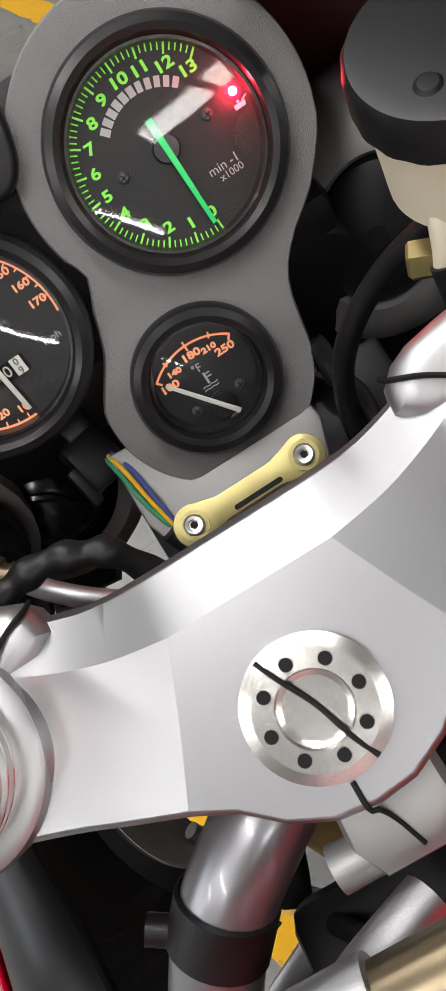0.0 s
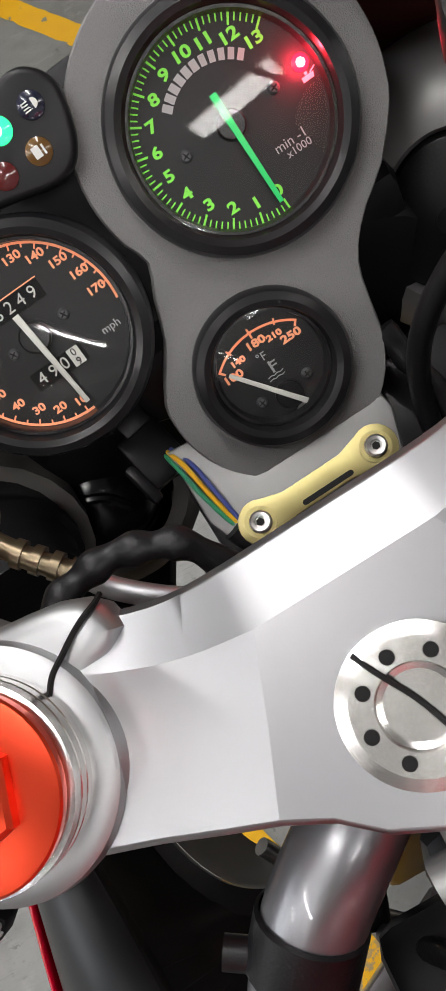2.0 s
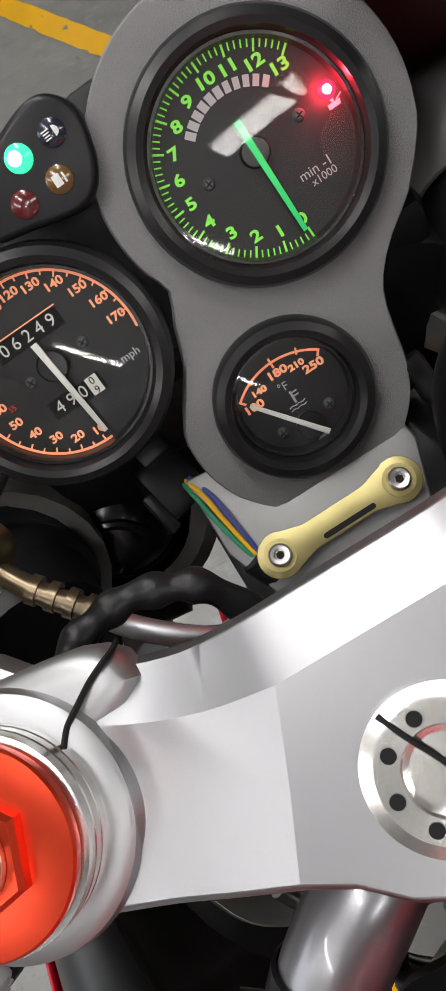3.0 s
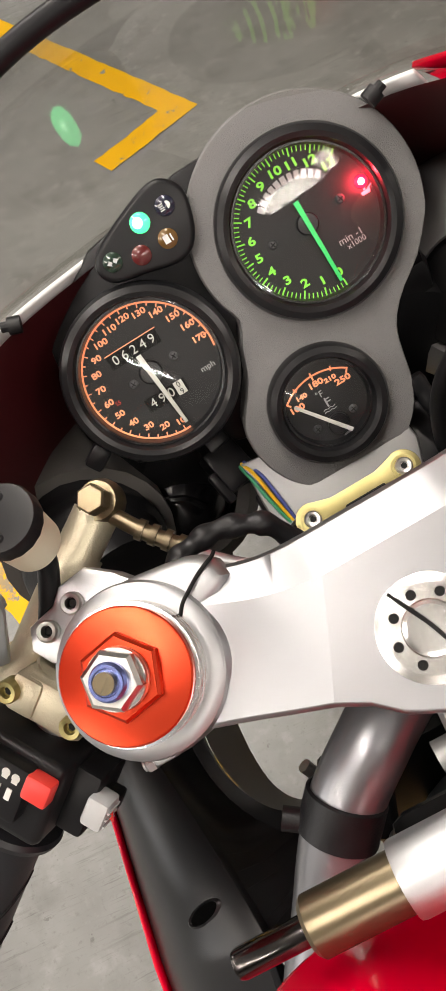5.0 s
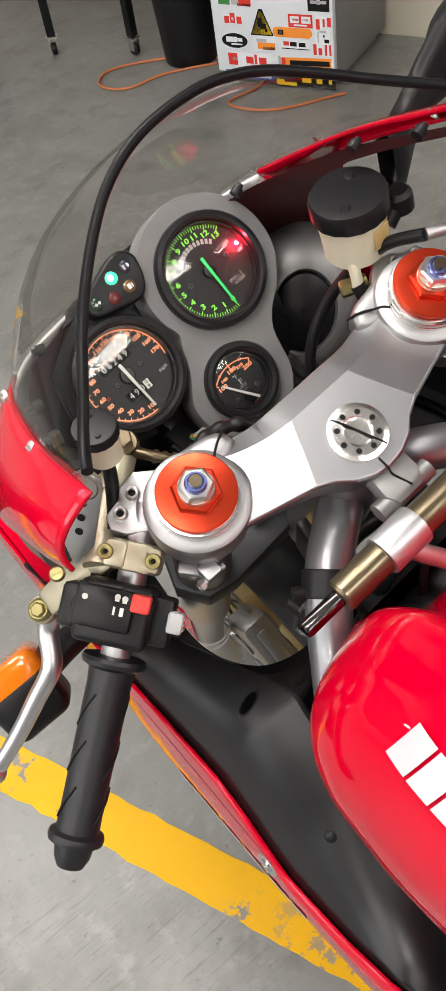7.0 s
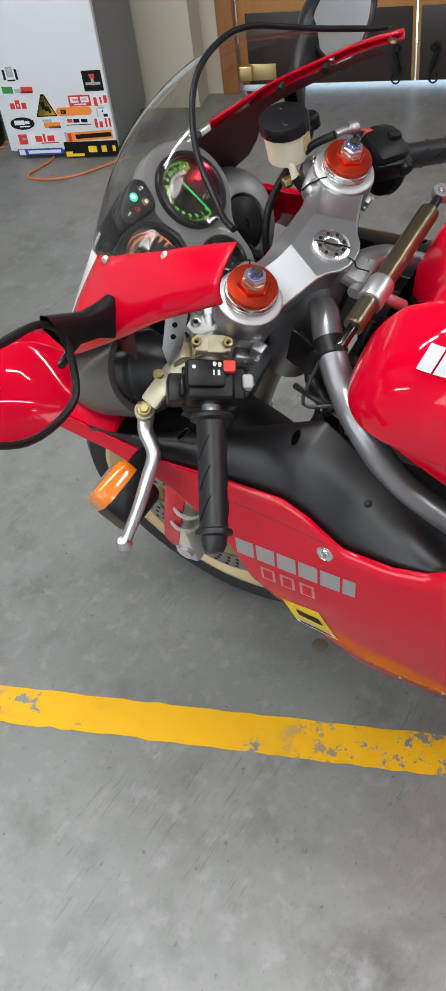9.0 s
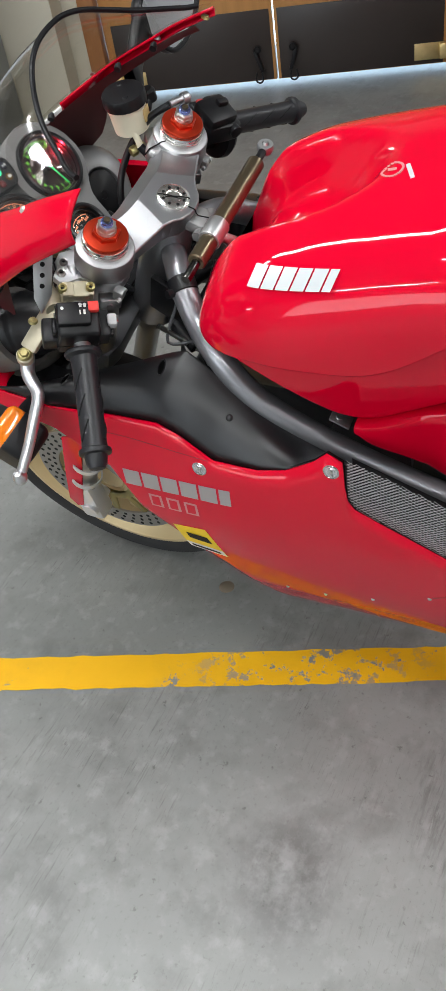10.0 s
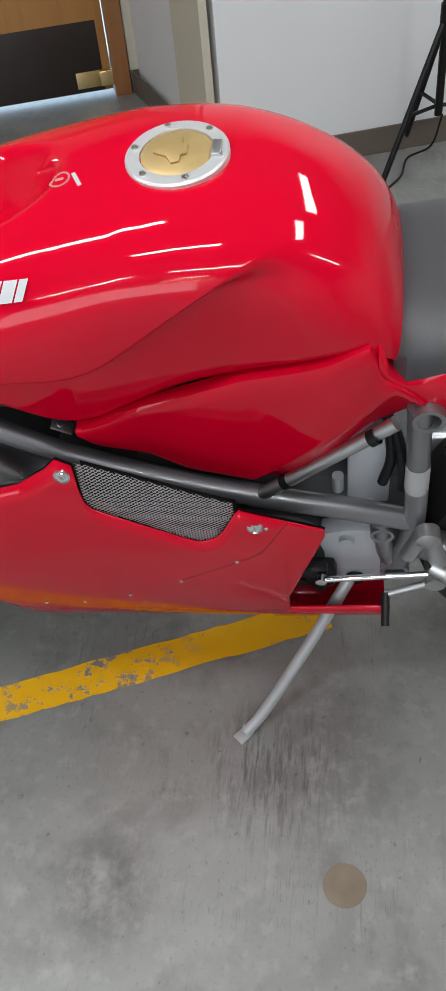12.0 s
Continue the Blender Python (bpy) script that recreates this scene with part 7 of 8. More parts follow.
part("stay_screw", lathe([(0, 0.004), (0.003, 0.004), (0.0032, 0.0055), (0.0095, 0.0042), (0.0105, 0.002), (0.0105, -0.004)], 28, sm @ pose(0, 0, 0.0, -90, 0, 0)), STEEL, stay, "round stay screw")
# clutch lever
lv = [Vector(q) for q in ((-0.236, 0.146, 0.899), (-0.2456, 0.1437, 0.887), (-0.258, 0.141, 0.873), (-0.275, 0.1225, 0.858), (-0.302, 0.1200, 0.8415), (-0.335, 0.1195, 0.8205), (-0.3726, 0.1212, 0.799))]
lever = part("clutch_lever", joined(tube(lv, 0.006, 14, 8, radii=lambda u: 0.0105 - 0.0035 * u), lathe([(0, -0.010), (0.006, -0.009), (0.0098, -0.003), (0.0098, 0.003), (0.006, 0.009), (0, 0.010)], 20, Matrix.Translation(lv[-1]))), LEVER_ALU, bike, "polished clutch lever with a ball end")
part("lever_pivot", moved(joined(cyl(0.0095, -0.012, 0.010, 24, None, 0.002), hexa(0.0062, 0.010, 0.0135)), YOKE @ pose(-0.2495, 0.0865, -0.1235, 0, -12, 0)), GOLD_ZINC, lever, "gold lever pivot bolt")
part("lever_screw", moved(joined(lathe([(0, 0.003), (0.005, 0.0028), (0.0065, 0.0)], 18), box(0.010, 0.0012, 0.001, at=(0, 0, 0.003))), YOKE @ pose(-0.222, 0.089, -0.080)), GOLD_ZINC, perch, "slotted pivot screw")

# right switch box, throttle drum, front brake pot
rs = 0.050
sw = part("switch_box", moved(box(0.050, 0.052, 0.036, 0.005, at=(0.006, 0.002, rs + 0.012), seg=3), MR), BLACK, bike, "black switch box")
part("throttle_drum", moved(lathe([(0.011, -0.014), (0.038, -0.012), (0.0435, -0.009), (0.0445, 0.002), (0.041, 0.008), (0.028, 0.013), (0.011, 0.013)], 36, pose(0, 0, rs + 0.036)), MR), BLACK, sw, "black throttle drum")
part("cable_housing", moved(joined(box(0.034, 0.030, 0.058, 0.006, at=(-0.026, 0.024, rs + 0.014)), moved(box(0.046, 0.022, 0.052, 0.007), pose(-0.016, 0.043, rs + 0.008, 0, 8, 6)), box(0.012, 0.010, 0.018, 0.003, at=(-0.012, 0.056, rs + 0.018)), cyl(0.009, 0, 0.012, 18, pose(-0.036, 0.030, rs + 0.03, 0, -90, 0))), MR), BLACK, sw)
part("kill_switch", moved(joined(box(0.012, 0.012, 0.014, 0.002, at=(0.014, 0.032, rs + 0.006)), box(0.006, 0.010, 0.012, 0.002, at=(0.026, 0.026, rs + 0.012))), MR), material("red_switch_dull", (0.45, 0.04, 0.04), 0.4), sw, "red kill switch")
part("starter_switch", moved(box(0.010, 0.014, 0.014, 0.002, at=(0.034, -0.016, rs + 0.006)), MR), material("dark_red_button", (0.30, 0.03, 0.03), 0.4), sw, "dark red starter button")
part("print_ring", moved(lathe([(0.0018, 0), (0.0026, 0), (0.0026, 0.0003), (0.0018, 0.0003)], 16), MR @ pose(0.0315, 0.010, rs + 0.014, 0, 90, 0)), INK_WHITE, sw)
for dz in (-0.008, 0.012):
    part("box_screw", moved(lathe([(0, 0.0025), (0.003, 0.002), (0.0042, 0)], 14), MR @ pose(0.0315, -0.012, rs + 0.012 + dz, 0, 90, 0)), STEEL, sw)
perch_r = part("brake_clamp", moved(joined(lathe([(0.0112, -0.010), (0.0195, -0.010), (0.0195, 0.010), (0.0112, 0.010)], 32, pose(0, 0, 0.02)), box(0.03, 0.024, 0.019, 0.003, at=(-0.018, 0.012, 0.02))), MR), ALU_CAST, bike, "grey cast brake lever clamp")
part("cable_adjuster", joined(tube([y2(0.150, 0.076, 0.0), y2(0.160, 0.071, 0.001), y2(0.172, 0.064, 0.001)], 0.005, 16, 4), lathe([(0, -0.006), (0.0075, -0.006), (0.0085, -0.002), (0.0085, 0.004), (0.006, 0.006), (0, 0.006)], 20, axis(y2(0.174, 0.063, 0.001), y2(0.19, 0.054, 0.001)))), ALU_CAST, perch_r, "grey cable adjuster")
part("throttle_cable", tube([y2(0.150, 0.076, 0.0), y2(0.138, 0.098, -0.025), y2(0.122, 0.114, -0.065), y2(0.098, 0.116, -0.100), y2(0.076, 0.106, -0.125), y2(0.064, 0.090, -0.155), y2(0.058, 0.060, -0.19)], 0.0052, 14, 8), RUBBER, bike, "black throttle cable")
pot_r, rm_r = reservoir(Vector((0.131, 0.139, 0.980)), (0.0, -0.06, 1.0), 0.0312, 0.042, bike, "black ribbed screw cap")
part("level_window", moved(box(0.016, 0.0015, 0.020, 0.0005, at=(0.004, -0.0275, 0.026)), rm_r), RES_FLUID, pot_r, "amber level mark")
part("pot_bracket", joined(tube([(0.150, 0.120, 1.000), (0.167, 0.121, 1.012)], 0.008, 14, 2), lathe([(0, 0.008), (0.008, 0.0075), (0.0115, 0.004), (0.012, 0.0), (0.012, -0.010), (0, -0.010)], 24, Matrix.Translation((0.167, 0.121, 1.014)))), RUBBER, bike, "reservoir bracket with a black headed bolt")
part("pot_outlet", tube([(0.115, 0.128, 0.995), (0.112, 0.122, 0.975), (0.11, 0.12, 0.965)], 0.0048, 14, 4), RES_PLASTIC, pot_r)
part("pot_fitting", joined(tube([(0.108, 0.130, 0.962), (0.122, 0.122, 0.964)], 0.0055, 16, 2), hexa(0.0075, -0.005, 0.005, axis((0.106, 0.131, 0.962), (0.08, 0.146, 0.962)))), GOLD_ZINC, bike, "gold hose fitting")
part("pot_hose", tube([(0.11, 0.12, 0.968), (0.108, 0.105, 0.945), (0.10, 0.095, 0.92), (0.09, 0.09, 0.88)], 0.006, 12, 6), RUBBER, bike, "black brake hose")

# steering damper across the yoke
dm = Matrix.Translation((0, -0.064, 0.957)) @ pose(0, 0, 0, 0, 90, 0)
damper = part("steering_damper", lathe([(0, -0.098), (0.0105, -0.098), (0.0122, -0.096), (0.0122, 0.103), (0.0105, 0.105), (0, 0.105)], 40, dm), BRONZE, bike, "bronze anodised steering damper")
part("damper_rod", lathe([(0, -0.130), (0.0055, -0.130), (0.0062, -0.128), (0.0062, -0.095), (0, -0.095)], 24, dm), material("dark_chrome", (0.085, 0.078, 0.075), 0.16, 1.0, var=0.05), damper, "dark polished rod")
part("damper_rod", lathe([(0, 0.104), (0.0058, 0.104), (0.0058, 0.128), (0, 0.128)], 24, dm), BLACK, damper, "black rod end")
part("damper_collar", lathe([(0.0122, -0.058), (0.0148, -0.0575), (0.0152, -0.056), (0.0152, -0.026), (0.0148, -0.0245), (0.0122, -0.024)], 44, dm), ALU_CAST, damper, "aluminium damper clamp")
part("end_eye", joined(lathe([(0.0055, -0.006), (0.0105, -0.006), (0.0118, -0.003), (0.0118, 0.003), (0.0105, 0.006), (0.0055, 0.006)], 28, Matrix.Translation((0.139, -0.064, 0.957)) @ pose(0, 0, 0, 15, 0, 0)), lathe([(0, -0.0075), (0.005, -0.005), (0.0058, 0), (0.005, 0.005), (0.0025, 0.0085), (0, 0.0085)], 20, Matrix.Translation((0.139, -0.064, 0.957)) @ pose(0, 0, 0, 15, 0, 0))), ALU_CAST, damper, "ball joint eye")
part("damper_arm", joined(tube([(-0.043, -0.064, 0.957), (-0.03, -0.055, 0.940), (-0.005, -0.045, 0.928)], 0.009, 14, 5), tube([(-0.043, -0.064, 0.957), (-0.035, -0.075, 0.945), (-0.02, -0.085, 0.925)], 0.007, 12, 5)), ALU_CAST, damper, "cast damper bracket")
# band and hook on the chassis tube
band = Vector((-0.080, -0.018, 0.894))
bd = (Vector((-0.112, -0.048, 0.862)) - Vector((-0.050, 0.002, 0.906))).normalized()
part("tube_band", joined(lathe([(0.0182, -0.011), (0.0196, -0.010), (0.0196, 0.010), (0.0182, 0.011)], 32, axis(band, band + bd)), cyl(0.006, -0.006, 0.008, 16, axis(band + Vector((-0.019, 0.006, 0.004)), band + Vector((-0.06, 0.03, 0.02))))), RUBBER, bike, "black rubber tube band")

# ---------------------------------------------------------------- round the steering head
part("nose_bracket", joined(slab([(-0.038, -0.012), (0.040, -0.010), (0.050, 0.020), (0.046, 0.050), (-0.050, 0.060), (-0.050, 0.02)], -0.012, 0.0, 0.003, Matrix.Translation((0.0, 0.142, 0.852)) @ pose(0, 0, 0, 24, 0, 0)),
     slab([(-0.125, -0.072), (-0.095, -0.082), (-0.082, -0.105), (-0.066, -0.130), (-0.030, -0.152), (0.008, -0.140), (0.012, -0.110), (-0.02, -0.08), (-0.08, -0.05)], -0.050, -0.036, 0.004, DASH, 3)), CAST_DULL, bike, "grey cast instrument bracket")
bp = Matrix.Translation((0.0025, 0.1445, 0.863)) @ pose(0, 0, 0, 24, 4, 3)
bone = circle(-0.0305, 0, 0.0105, 14, 60, 300) + [(-0.015, -0.0062), (0.015, -0.0062)] + circle(0.0305, 0, 0.0105, 14, -120, 120) + [(0.015, 0.0062), (-0.015, 0.0062)]
strap = part("strap_plate", slab(bone, -0.0015, 0.0015, 0.0005, bp), GOLD_ZINC, bike, "yellow zinc strap plate")
part("strap_slot", moved(joined(box(0.024, 0.0026, 0.0004, at=(0.003, -0.0036, 0.0016)), cyl(0.0013, 0.0013, 0.0018, 10, pose(-0.009, -0.0036, 0)), cyl(0.0013, 0.0013, 0.0018, 10, pose(0.015, -0.0036, 0))), bp), INK_BLACK, strap, "dark slot")
for x in (-0.0305, 0.0305):
    part("strap_washer", lathe([(0.004, 0.0015), (0.0074, 0.0015), (0.0074, 0.0026), (0.004, 0.0026)], 24, bp @ pose(x, 0, 0)), GOLD_ZINC, strap, "gold washer")
    part("strap_bolt", lathe([(0, 0.0045), (0.0024, 0.0045), (0.0026, 0.0064), (0.0042, 0.0066), (0.0050, 0.0058), (0.0052, 0.0026)], 24, bp @ pose(x, 0, 0)), STEEL, strap, "steel socket head bolt")
    part("bolt_socket", hexa(0.0019, 0.0040, 0.0052, bp @ pose(x, 0, 0, 0, 0, 12), 0.0003), INK_BLACK, strap)
c = Vector((-0.102, 0.234, 0.829))
n = Vector((0.15, -0.62, 0.72)).normalized()
boot = part("intake_boot", lathe([(0, 0.016), (0.006, 0.0165), (0.012, 0.0145), (0.022, 0.010), (0.0300, 0.002), (0.0335, -0.007), (0.0345, -0.011), (0.0355, -0.0115), (0.0358, -0.014), (0.0358, -0.06), (0, -0.06)], 44, axis(c, c + n)), BOOT_BLACK, bike, "glossy black rubber boot")
part("boot_fold", tube([axis(c, c + n) @ Vector(q) for q in ((-0.018, 0.012, 0.0095), (-0.008, 0.004, 0.0148), (0.002, -0.004, 0.0158), (0.008, -0.016, 0.0125))], 0.003, 8, 5), BOOT_BLACK, boot)
part("intake_housing", lathe([(0.041, -0.012), (0.050, -0.014), (0.058, -0.024), (0.062, -0.06), (0.060, -0.10), (0.0, -0.10)], 36, axis(c, c + n)), DUCT_GREY, bike, "dark grey air intake housing")
c = Vector((0.123, 0.229, 0.864))
pm2 = axis(c, c + Vector((-0.42, -0.78, 0.46)), (0.25, -0.2, 1)) @ Matrix.Diagonal((0.85, 1.1, 1, 1))
plug = part("lamp_plug", moved(lathe([(0, 0.003), (0.006, 0.003), (0.0065, 0.0045), (0.009, 0.004), (0.030, 0.0005), (0.0345, -0.002), (0.036, -0.008), (0.036, -0.03), (0, -0.03)], 48), pm2), RUBBER, bike, "black rubber head lamp cover")
part("lamp_casting", moved(lathe([(0.0362, -0.006), (0.039, -0.001), (0.046, -0.002), (0.060, -0.010), (0.070, -0.030), (0.074, -0.07), (0.0362, -0.03)], 48), pm2), CAST_DULL, bike, "cast grey lamp housing")
loom = [y2(-0.094, 0.070, -0.042), y2(-0.089, 0.079, -0.046), y2(-0.078, 0.083, -0.049), y2(-0.065, 0.084, -0.051), y2(-0.052, 0.080, -0.053), y2(-0.042, 0.074, -0.056), y2(-0.034, 0.058, -0.066)]
part("cable_loom", tube(loom, 0.0062, 14, 8, radii=lambda u: 0.0056 + 0.0008 * math.sin(u * 34)), RUBBER, bike, "ribbed black cable loom")
WIRES = [(material("yellow_wire", (0.75, 0.42, 0.02), 0.4), 0.0), (material("green_wire", (0.03, 0.25, 0.12), 0.4), -0.004), (material("blue_wire", (0.05, 0.07, 0.25), 0.4), 0.004)]
for mat, dx in WIRES:
    part("wire", tube([(-0.050 + dx * 0.5, 0.200, 0.872), (-0.045 + dx * 0.8, 0.184, 0.876 - abs(dx)), (-0.042 + dx * 0.7, 0.168, 0.867), (-0.038 + dx * 0.4, 0.152, 0.854), (-0.032, 0.135, 0.835)], 0.0012, 8, 6), mat, bike)
part("wire_sleeve", tube([(-0.041, 0.153, 0.857), (-0.033, 0.138, 0.838), (-0.022, 0.12, 0.81)], 0.0065, 12, 5), RUBBER, bike, "black wire sleeve")
part("connector_block", moved(joined(box(0.024, 0.030, 0.020, 0.003), box(0.016, 0.012, 0.026, 0.002, at=(0.002, 0.018, 0.0)), box(0.006, 0.022, 0.008, 0.002, at=(-0.014, -0.008, 0.006))), pose(-0.058, 0.206, 0.868, 35, 10, 20)), BLACK, bike, "black wiring connector")
part("wire_sleeve", tube([(0.064, 0.186, 0.878), (0.068, 0.170, 0.862), (0.071, 0.150, 0.842), (0.068, 0.120, 0.815), (0.06, 0.09, 0.78)], 0.0085, 14, 6, radii=lambda u: 0.0062 + 0.0006 * math.sin(u * 40)), RUBBER, bike, "taped black wiring sleeve")
part("inner_shroud", slab([(-0.205, 0.31), (-0.205, 0.222), (-0.15, 0.215), (-0.110, 0.210), (-0.096, 0.24), (-0.075, 0.31)], 0.735, 0.745, 0.002), BLACK, bike, "black inner shroud")
part("inner_shroud", slab([(0.05, 0.31), (0.05, 0.20), (0.085, 0.085), (0.205, 0.10), (0.205, 0.31)], 0.735, 0.745, 0.002), BLACK, bike, "black inner shroud")
# Added black sheet: makes the gap below the dials dark, hides the mudguard.
part("gap_dark_sheet", moved(box(0.15, 0.075, 0.012, 0.003, at=(0.02, 0.075, -0.20)), YOKE), BLACK, bike, "black sheet added before the steering head to keep the gap dark")
part("radiator", moved(box(0.28, 0.03, 0.20, 0.008), pose(0, 0.07, 0.50, -12, 0, 0)), BLACK, bike, "black radiator behind the wheel")
part("head_lamp_bucket", joined(lathe([(0, 0.07), (0.05, 0.06), (0.075, 0.02), (0.08, -0.04), (0, -0.04)], 32, pose(-0.07, 0.295, 0.84, 90, 0, 0)), lathe([(0, 0.07), (0.05, 0.06), (0.075, 0.02), (0.08, -0.04), (0, -0.04)], 32, pose(0.07, 0.295, 0.84, 90, 0, 0)), box(0.22, 0.06, 0.05, 0.01, at=(0, 0.265, 0.88))), BLACK, bike, "black head lamp buckets")
# coolant pipes and cables behind the fork
for pts, r, mat, lb in (([(-0.085, -0.01, 0.78), (-0.06, 0.03, 0.80), (0.0, 0.05, 0.80), (0.07, 0.03, 0.79)], 0.011, RUBBER, "black coolant hose"), ([(-0.03, -0.05, 0.90), (-0.05, -0.035, 0.86), (-0.075, -0.02, 0.80), (-0.09, -0.02, 0.72)], 0.0045, RUBBER, "black cable"), ([(-0.02, -0.06, 0.90), (-0.035, -0.06, 0.84), (-0.06, -0.05, 0.78)], 0.0035, RUBBER, "black cable"), ([(-0.10, 0.03, 0.83), (-0.08, -0.01, 0.77), (-0.05, -0.03, 0.70)], 0.004, STEEL, "steel pipe")):
    part("pipe" if mat is STEEL else "hose", tube(pts, r, 12, 6), mat, bike, lb)
part("airbox", joined(box(0.22, 0.20, 0.12, 0.02, at=(0, -0.16, 0.80)), box(0.14, 0.10, 0.06, 0.01, at=(0, -0.07, 0.83))), BLACK, bike, "black airbox under the tank")
part("wire_stay", tube([(-0.09, -0.02, 0.80), (-0.105, 0.02, 0.805), (-0.075, 0.01, 0.845), (-0.068, -0.005, 0.875)], 0.0025, 8, 4), ALU_DARK, bike, "thin wire stay")
relay = part("relay_box", moved(box(0.062, 0.062, 0.010, 0.002), Matrix.Translation((-0.055, 0.033, 0.836)) @ Matrix(((-0.23, 0.0, 0.973), (-0.92, 0.32, -0.22), (-0.31, -0.947, -0.07))).to_4x4()), BLACK, bike, "flat black relay box beside the tube")
part("mount_plate", moved(box(0.06, 0.012, 0.05, 0.003), pose(-0.075, -0.03, 0.79, 10, 0, 25)), ALU_CAST, bike, "cast engine mount")

# ---------------------------------------------------------------- lower left side
sg = Matrix.Translation((-0.312, 0.172, 0.800)) @ Matrix.Rotation(radians(20), 4, (0.56, 0.46, -0.69)) @ pose(0, 0, 0, 32, -12, 10)


def puffed(sx, sy, sz, at, taper=0.0, seg=5, corner=0.30):
    """A pillow-like moulded shell, narrower to the back."""
    bm = box(sx, sy, sz, min(sx, sz) * corner, seg=seg)
    for v in bm.verts:
        f = 1 - taper * max(0.0, 0.5 - v.co.y / sy) ** 1.5
        v.co.x *= f
        v.co.z *= f
    bmesh.ops.translate(bm, vec=at, verts=bm.verts)
    return bm


signal = part("turn_signal", moved(puffed(0.0650, 0.054, 0.0650, (0, -0.0145, 0), 0.06, corner=0.20), sg), BLACK, bike, "black turn signal body")
part("signal_lens", moved(puffed(0.0636, 0.036, 0.0636, (0, 0.0095, 0), corner=0.20), sg), AMBER, signal, "amber lens")
part("signal_stalk", tube([(-0.305, 0.165, 0.800), (-0.275, 0.175, 0.795), (-0.240, 0.182, 0.785)], 0.013, 16, 5, radii=lambda u: 0.018 - 0.004 * u), RUBBER, signal, "black rubber stalk")

foot = Vector((-0.329, -0.462, 0.0785))
st = [Vector((-0.125, -0.655, 0.335)), Vector((-0.165, -0.625, 0.30)), Vector((-0.235, -0.560, 0.20)), Vector((-0.300, -0.495, 0.108)), foot]
stand = part("side_stand", tube(st, 0.0108, 18, 8), STAND_GREY, bike, "grey steel side stand, folded out")
part("stand_foot", moved(joined(box(0.036, 0.024, 0.006, 0.002, at=(0, 0, -0.002)), box(0.012, 0.020, 0.02, 0.003, at=(0.008, 0, 0.008))), Matrix.Translation(foot + Vector((-0.004, 0.004, -0.004))) @ pose(0, 0, 0, 0, 11.6, -40)), STAND_GREY, stand, "flat stand foot")
part("stand_pivot", cyl(0.016, -0.02, 0.02, 20, axis((-0.125, -0.655, 0.335), (-0.2, -0.66, 0.32))), BLACK, stand)
part("shift_rod", joined(tube([(-0.185, -0.600, 0.408), (-0.185, -0.775, 0.436)], 0.0052, 14, 2), cyl(0.009, -0.006, 0.006, 16, Matrix.Translation((-0.185, -0.600, 0.408)) @ pose(0, 0, 0, 0, 90, 0))), CHROME, bike, "polished shift rod")
part("shift_joint", joined(box(0.022, 0.05, 0.030, 0.006, at=(-0.165, -0.585, 0.405)), box(0.040, 0.085, 0.050, 0.012, at=(-0.150, -0.582, 0.372)), cyl(0.011, 0, 0.012, 18, axis((-0.165, -0.565, 0.378), (-0.25, -0.565, 0.378))), cyl(0.009, 0, 0.014, 18, axis((-0.165, -0.598, 0.366), (-0.25, -0.598, 0.366))), cyl(0.013, -0.012, 0.012, 18, Matrix.Translation((-0.175, -0.567, 0.445)) @ pose(0, 0, 0, 25, 0, 0))), BLACK, bike, "black shift linkage joint")
shift = part("shift_lever", joined(tube([(-0.192, -0.780, 0.425), (-0.196, -0.74, 0.408), (-0.200, -0.703, 0.392)], 0.006, 12, 4), cyl(0.016, -0.012, 0.012, 24, Matrix.Translation((-0.190, -0.778, 0.428)) @ pose(0, 0, 0, 0, 90, 0))), ALU_CAST, bike, "grey shift lever")
part("toe_peg", tube([(-0.198, -0.703, 0.395), (-0.245, -0.703, 0.370)], 0.0068, 16, 2), RUBBER, shift, "black rubber toe peg")
part("footrest_bracket", joined(tube([(-0.170, -0.735, 0.47), (-0.176, -0.757, 0.545), (-0.178, -0.775, 0.48), (-0.178, -0.80, 0.43)], 0.014, 14, 6), lathe([(0, -0.012), (0.018, -0.012), (0.018, 0.010), (0.012, 0.014), (0, 0.014)], 24, Matrix.Translation((-0.186, -0.757, 0.55)) @ pose(0, 0, 0, 0, -90, 0)), tube([(-0.186, -0.77, 0.46), (-0.205, -0.80, 0.455), (-0.26, -0.83, 0.45)], 0.012, 14, 4)), ALU_CAST, bike, "cast footrest bracket")
part("battery_box", joined(box(0.08, 0.064, 0.162, 0.004, at=(-0.062, -0.671, 0.594)), box(0.02, 0.03, 0.03, 0.004, at=(-0.095, -0.668, 0.51)), cyl(0.009, 0.0, 0.035, 14, pose(-0.10, -0.625, 0.545))), COVER_GREY, bike, "grey metal box behind the engine")
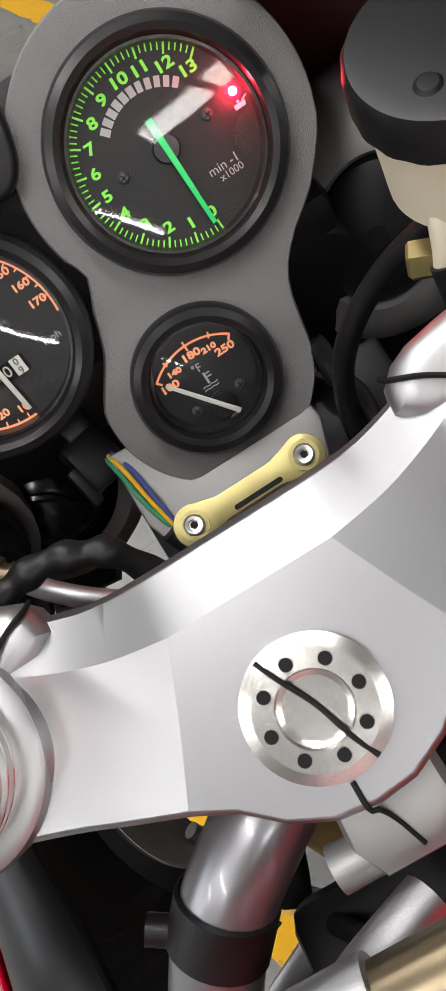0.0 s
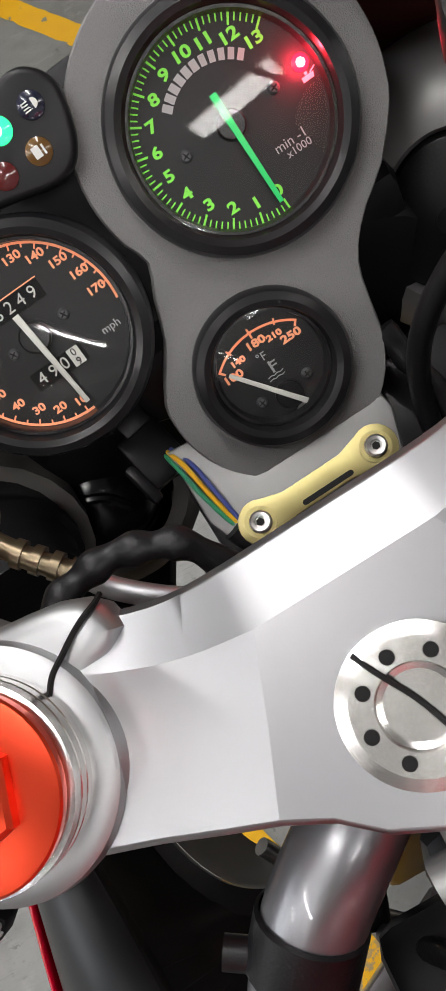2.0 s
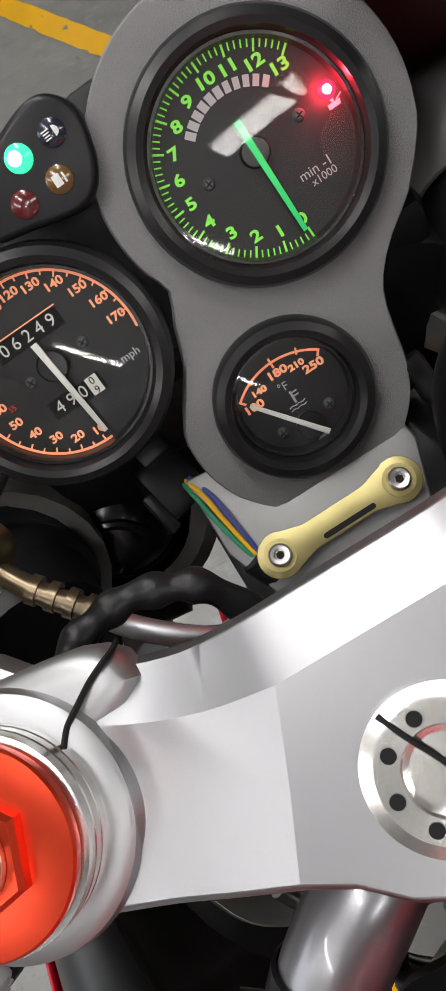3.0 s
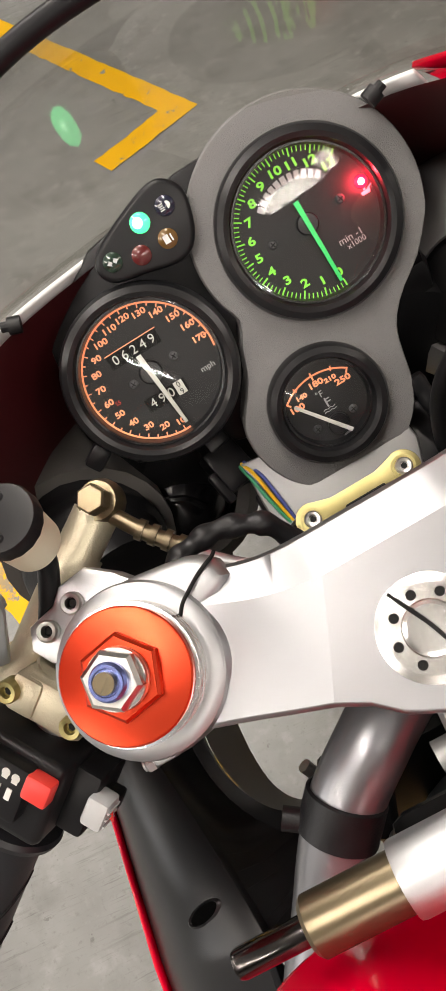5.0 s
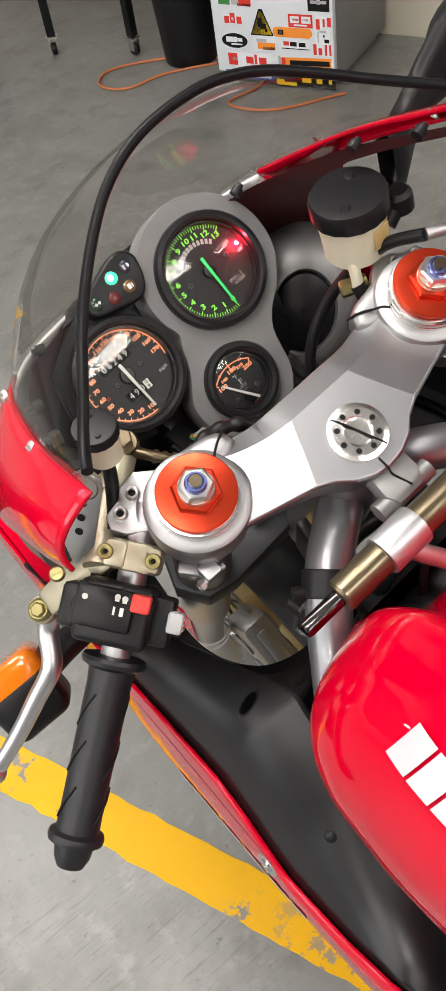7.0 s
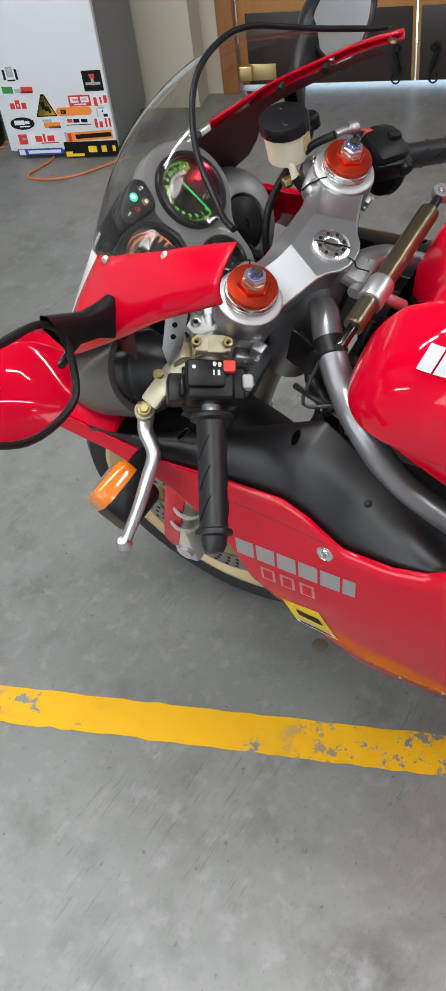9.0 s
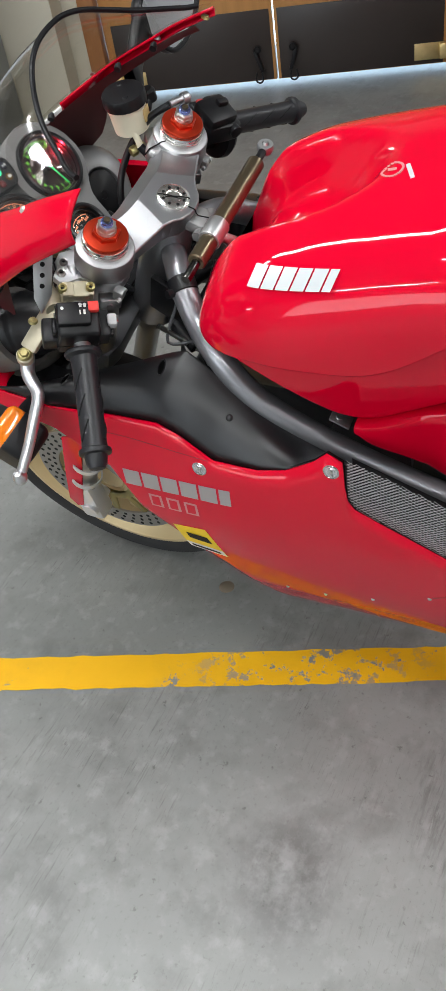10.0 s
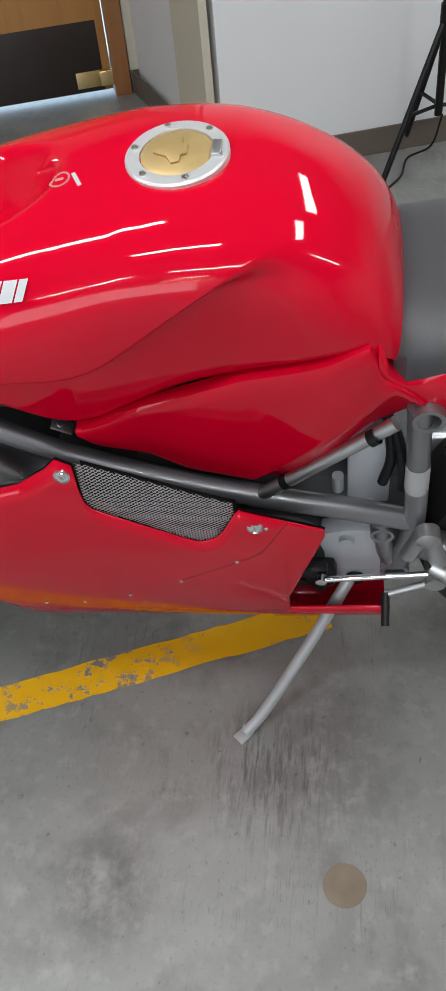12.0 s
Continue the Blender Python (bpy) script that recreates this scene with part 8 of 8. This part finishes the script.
part("clutch_cover", joined(slab([(-0.585, 0.43), (-0.60, 0.465), (-0.64, 0.478), (-0.68, 0.475), (-0.700, 0.40), (-0.698, 0.335), (-0.655, 0.30), (-0.60, 0.33), (-0.585, 0.37)], -0.135, -0.100, 0.008, Matrix(((0, 0, 1, 0), (1, 0, 0, 0), (0, 1, 0, 0), (0, 0, 0, 1)))), cyl(0.012, 0, 0.012, 18, axis((-0.133, -0.64, 0.455), (-0.2, -0.64, 0.455))), lathe([(0, 0.02), (0.016, 0.02), (0.018, 0.016), (0.018, 0.0)], 24, axis((-0.13, -0.56, 0.43), (-0.2, -0.56, 0.45)))), COVER_GREY, bike, "grey sprocket cover")
part("tube_label", lathe([(0.0168, -0.028), (0.0171, -0.028), (0.0171, 0.028), (0.0168, 0.028)], 24, axis((-0.152, -0.735, 0.655), (-0.1525, -0.7365, 0.60))), INK_GREY, bike, "grey printed label")
for pts in ([(-0.11, -0.70, 0.72), (-0.13, -0.715, 0.66), (-0.12, -0.72, 0.58)], [(-0.10, -0.69, 0.74), (-0.12, -0.70, 0.66), (-0.125, -0.69, 0.60)], [(-0.10, -0.78, 0.66), (-0.14, -0.80, 0.62), (-0.15, -0.86, 0.60)]):
    part("hose", tube(pts, 0.008, 12, 6), RUBBER, bike, "black hose")
rear = lathe([(0.25, -0.085), (0.30, -0.075), (0.315, -0.03), (0.318, 0.0), (0.315, 0.03), (0.30, 0.075), (0.25, 0.085), (0.21, 0.08), (0.21, -0.08), (0.25, -0.085)], 64, Matrix.Translation((0, -1.075, 0.318)) @ pose(0, 0, 0, 0, 90, 0))
rw = part("rear_wheel", rear, TYRE, bike, "black rear tyre and gold rim")
part("rear_rim", lathe([(0.06, -0.06), (0.21, -0.07), (0.215, 0.0), (0.21, 0.07), (0.06, 0.06)], 48, Matrix.Translation((0, -1.075, 0.318)) @ pose(0, 0, 0, 0, 90, 0)), WHEEL_GOLD, rw, "gold rear rim")
part("swing_arm", joined(tube([(-0.10, -0.74, 0.40), (-0.12, -0.90, 0.37), (-0.12, -1.075, 0.318)], 0.028, 16, 5), tube([(0.10, -0.74, 0.40), (0.12, -0.90, 0.37), (0.12, -1.075, 0.318)], 0.028, 16, 5)), FRAME_GREY, bike, "grey swing arm")
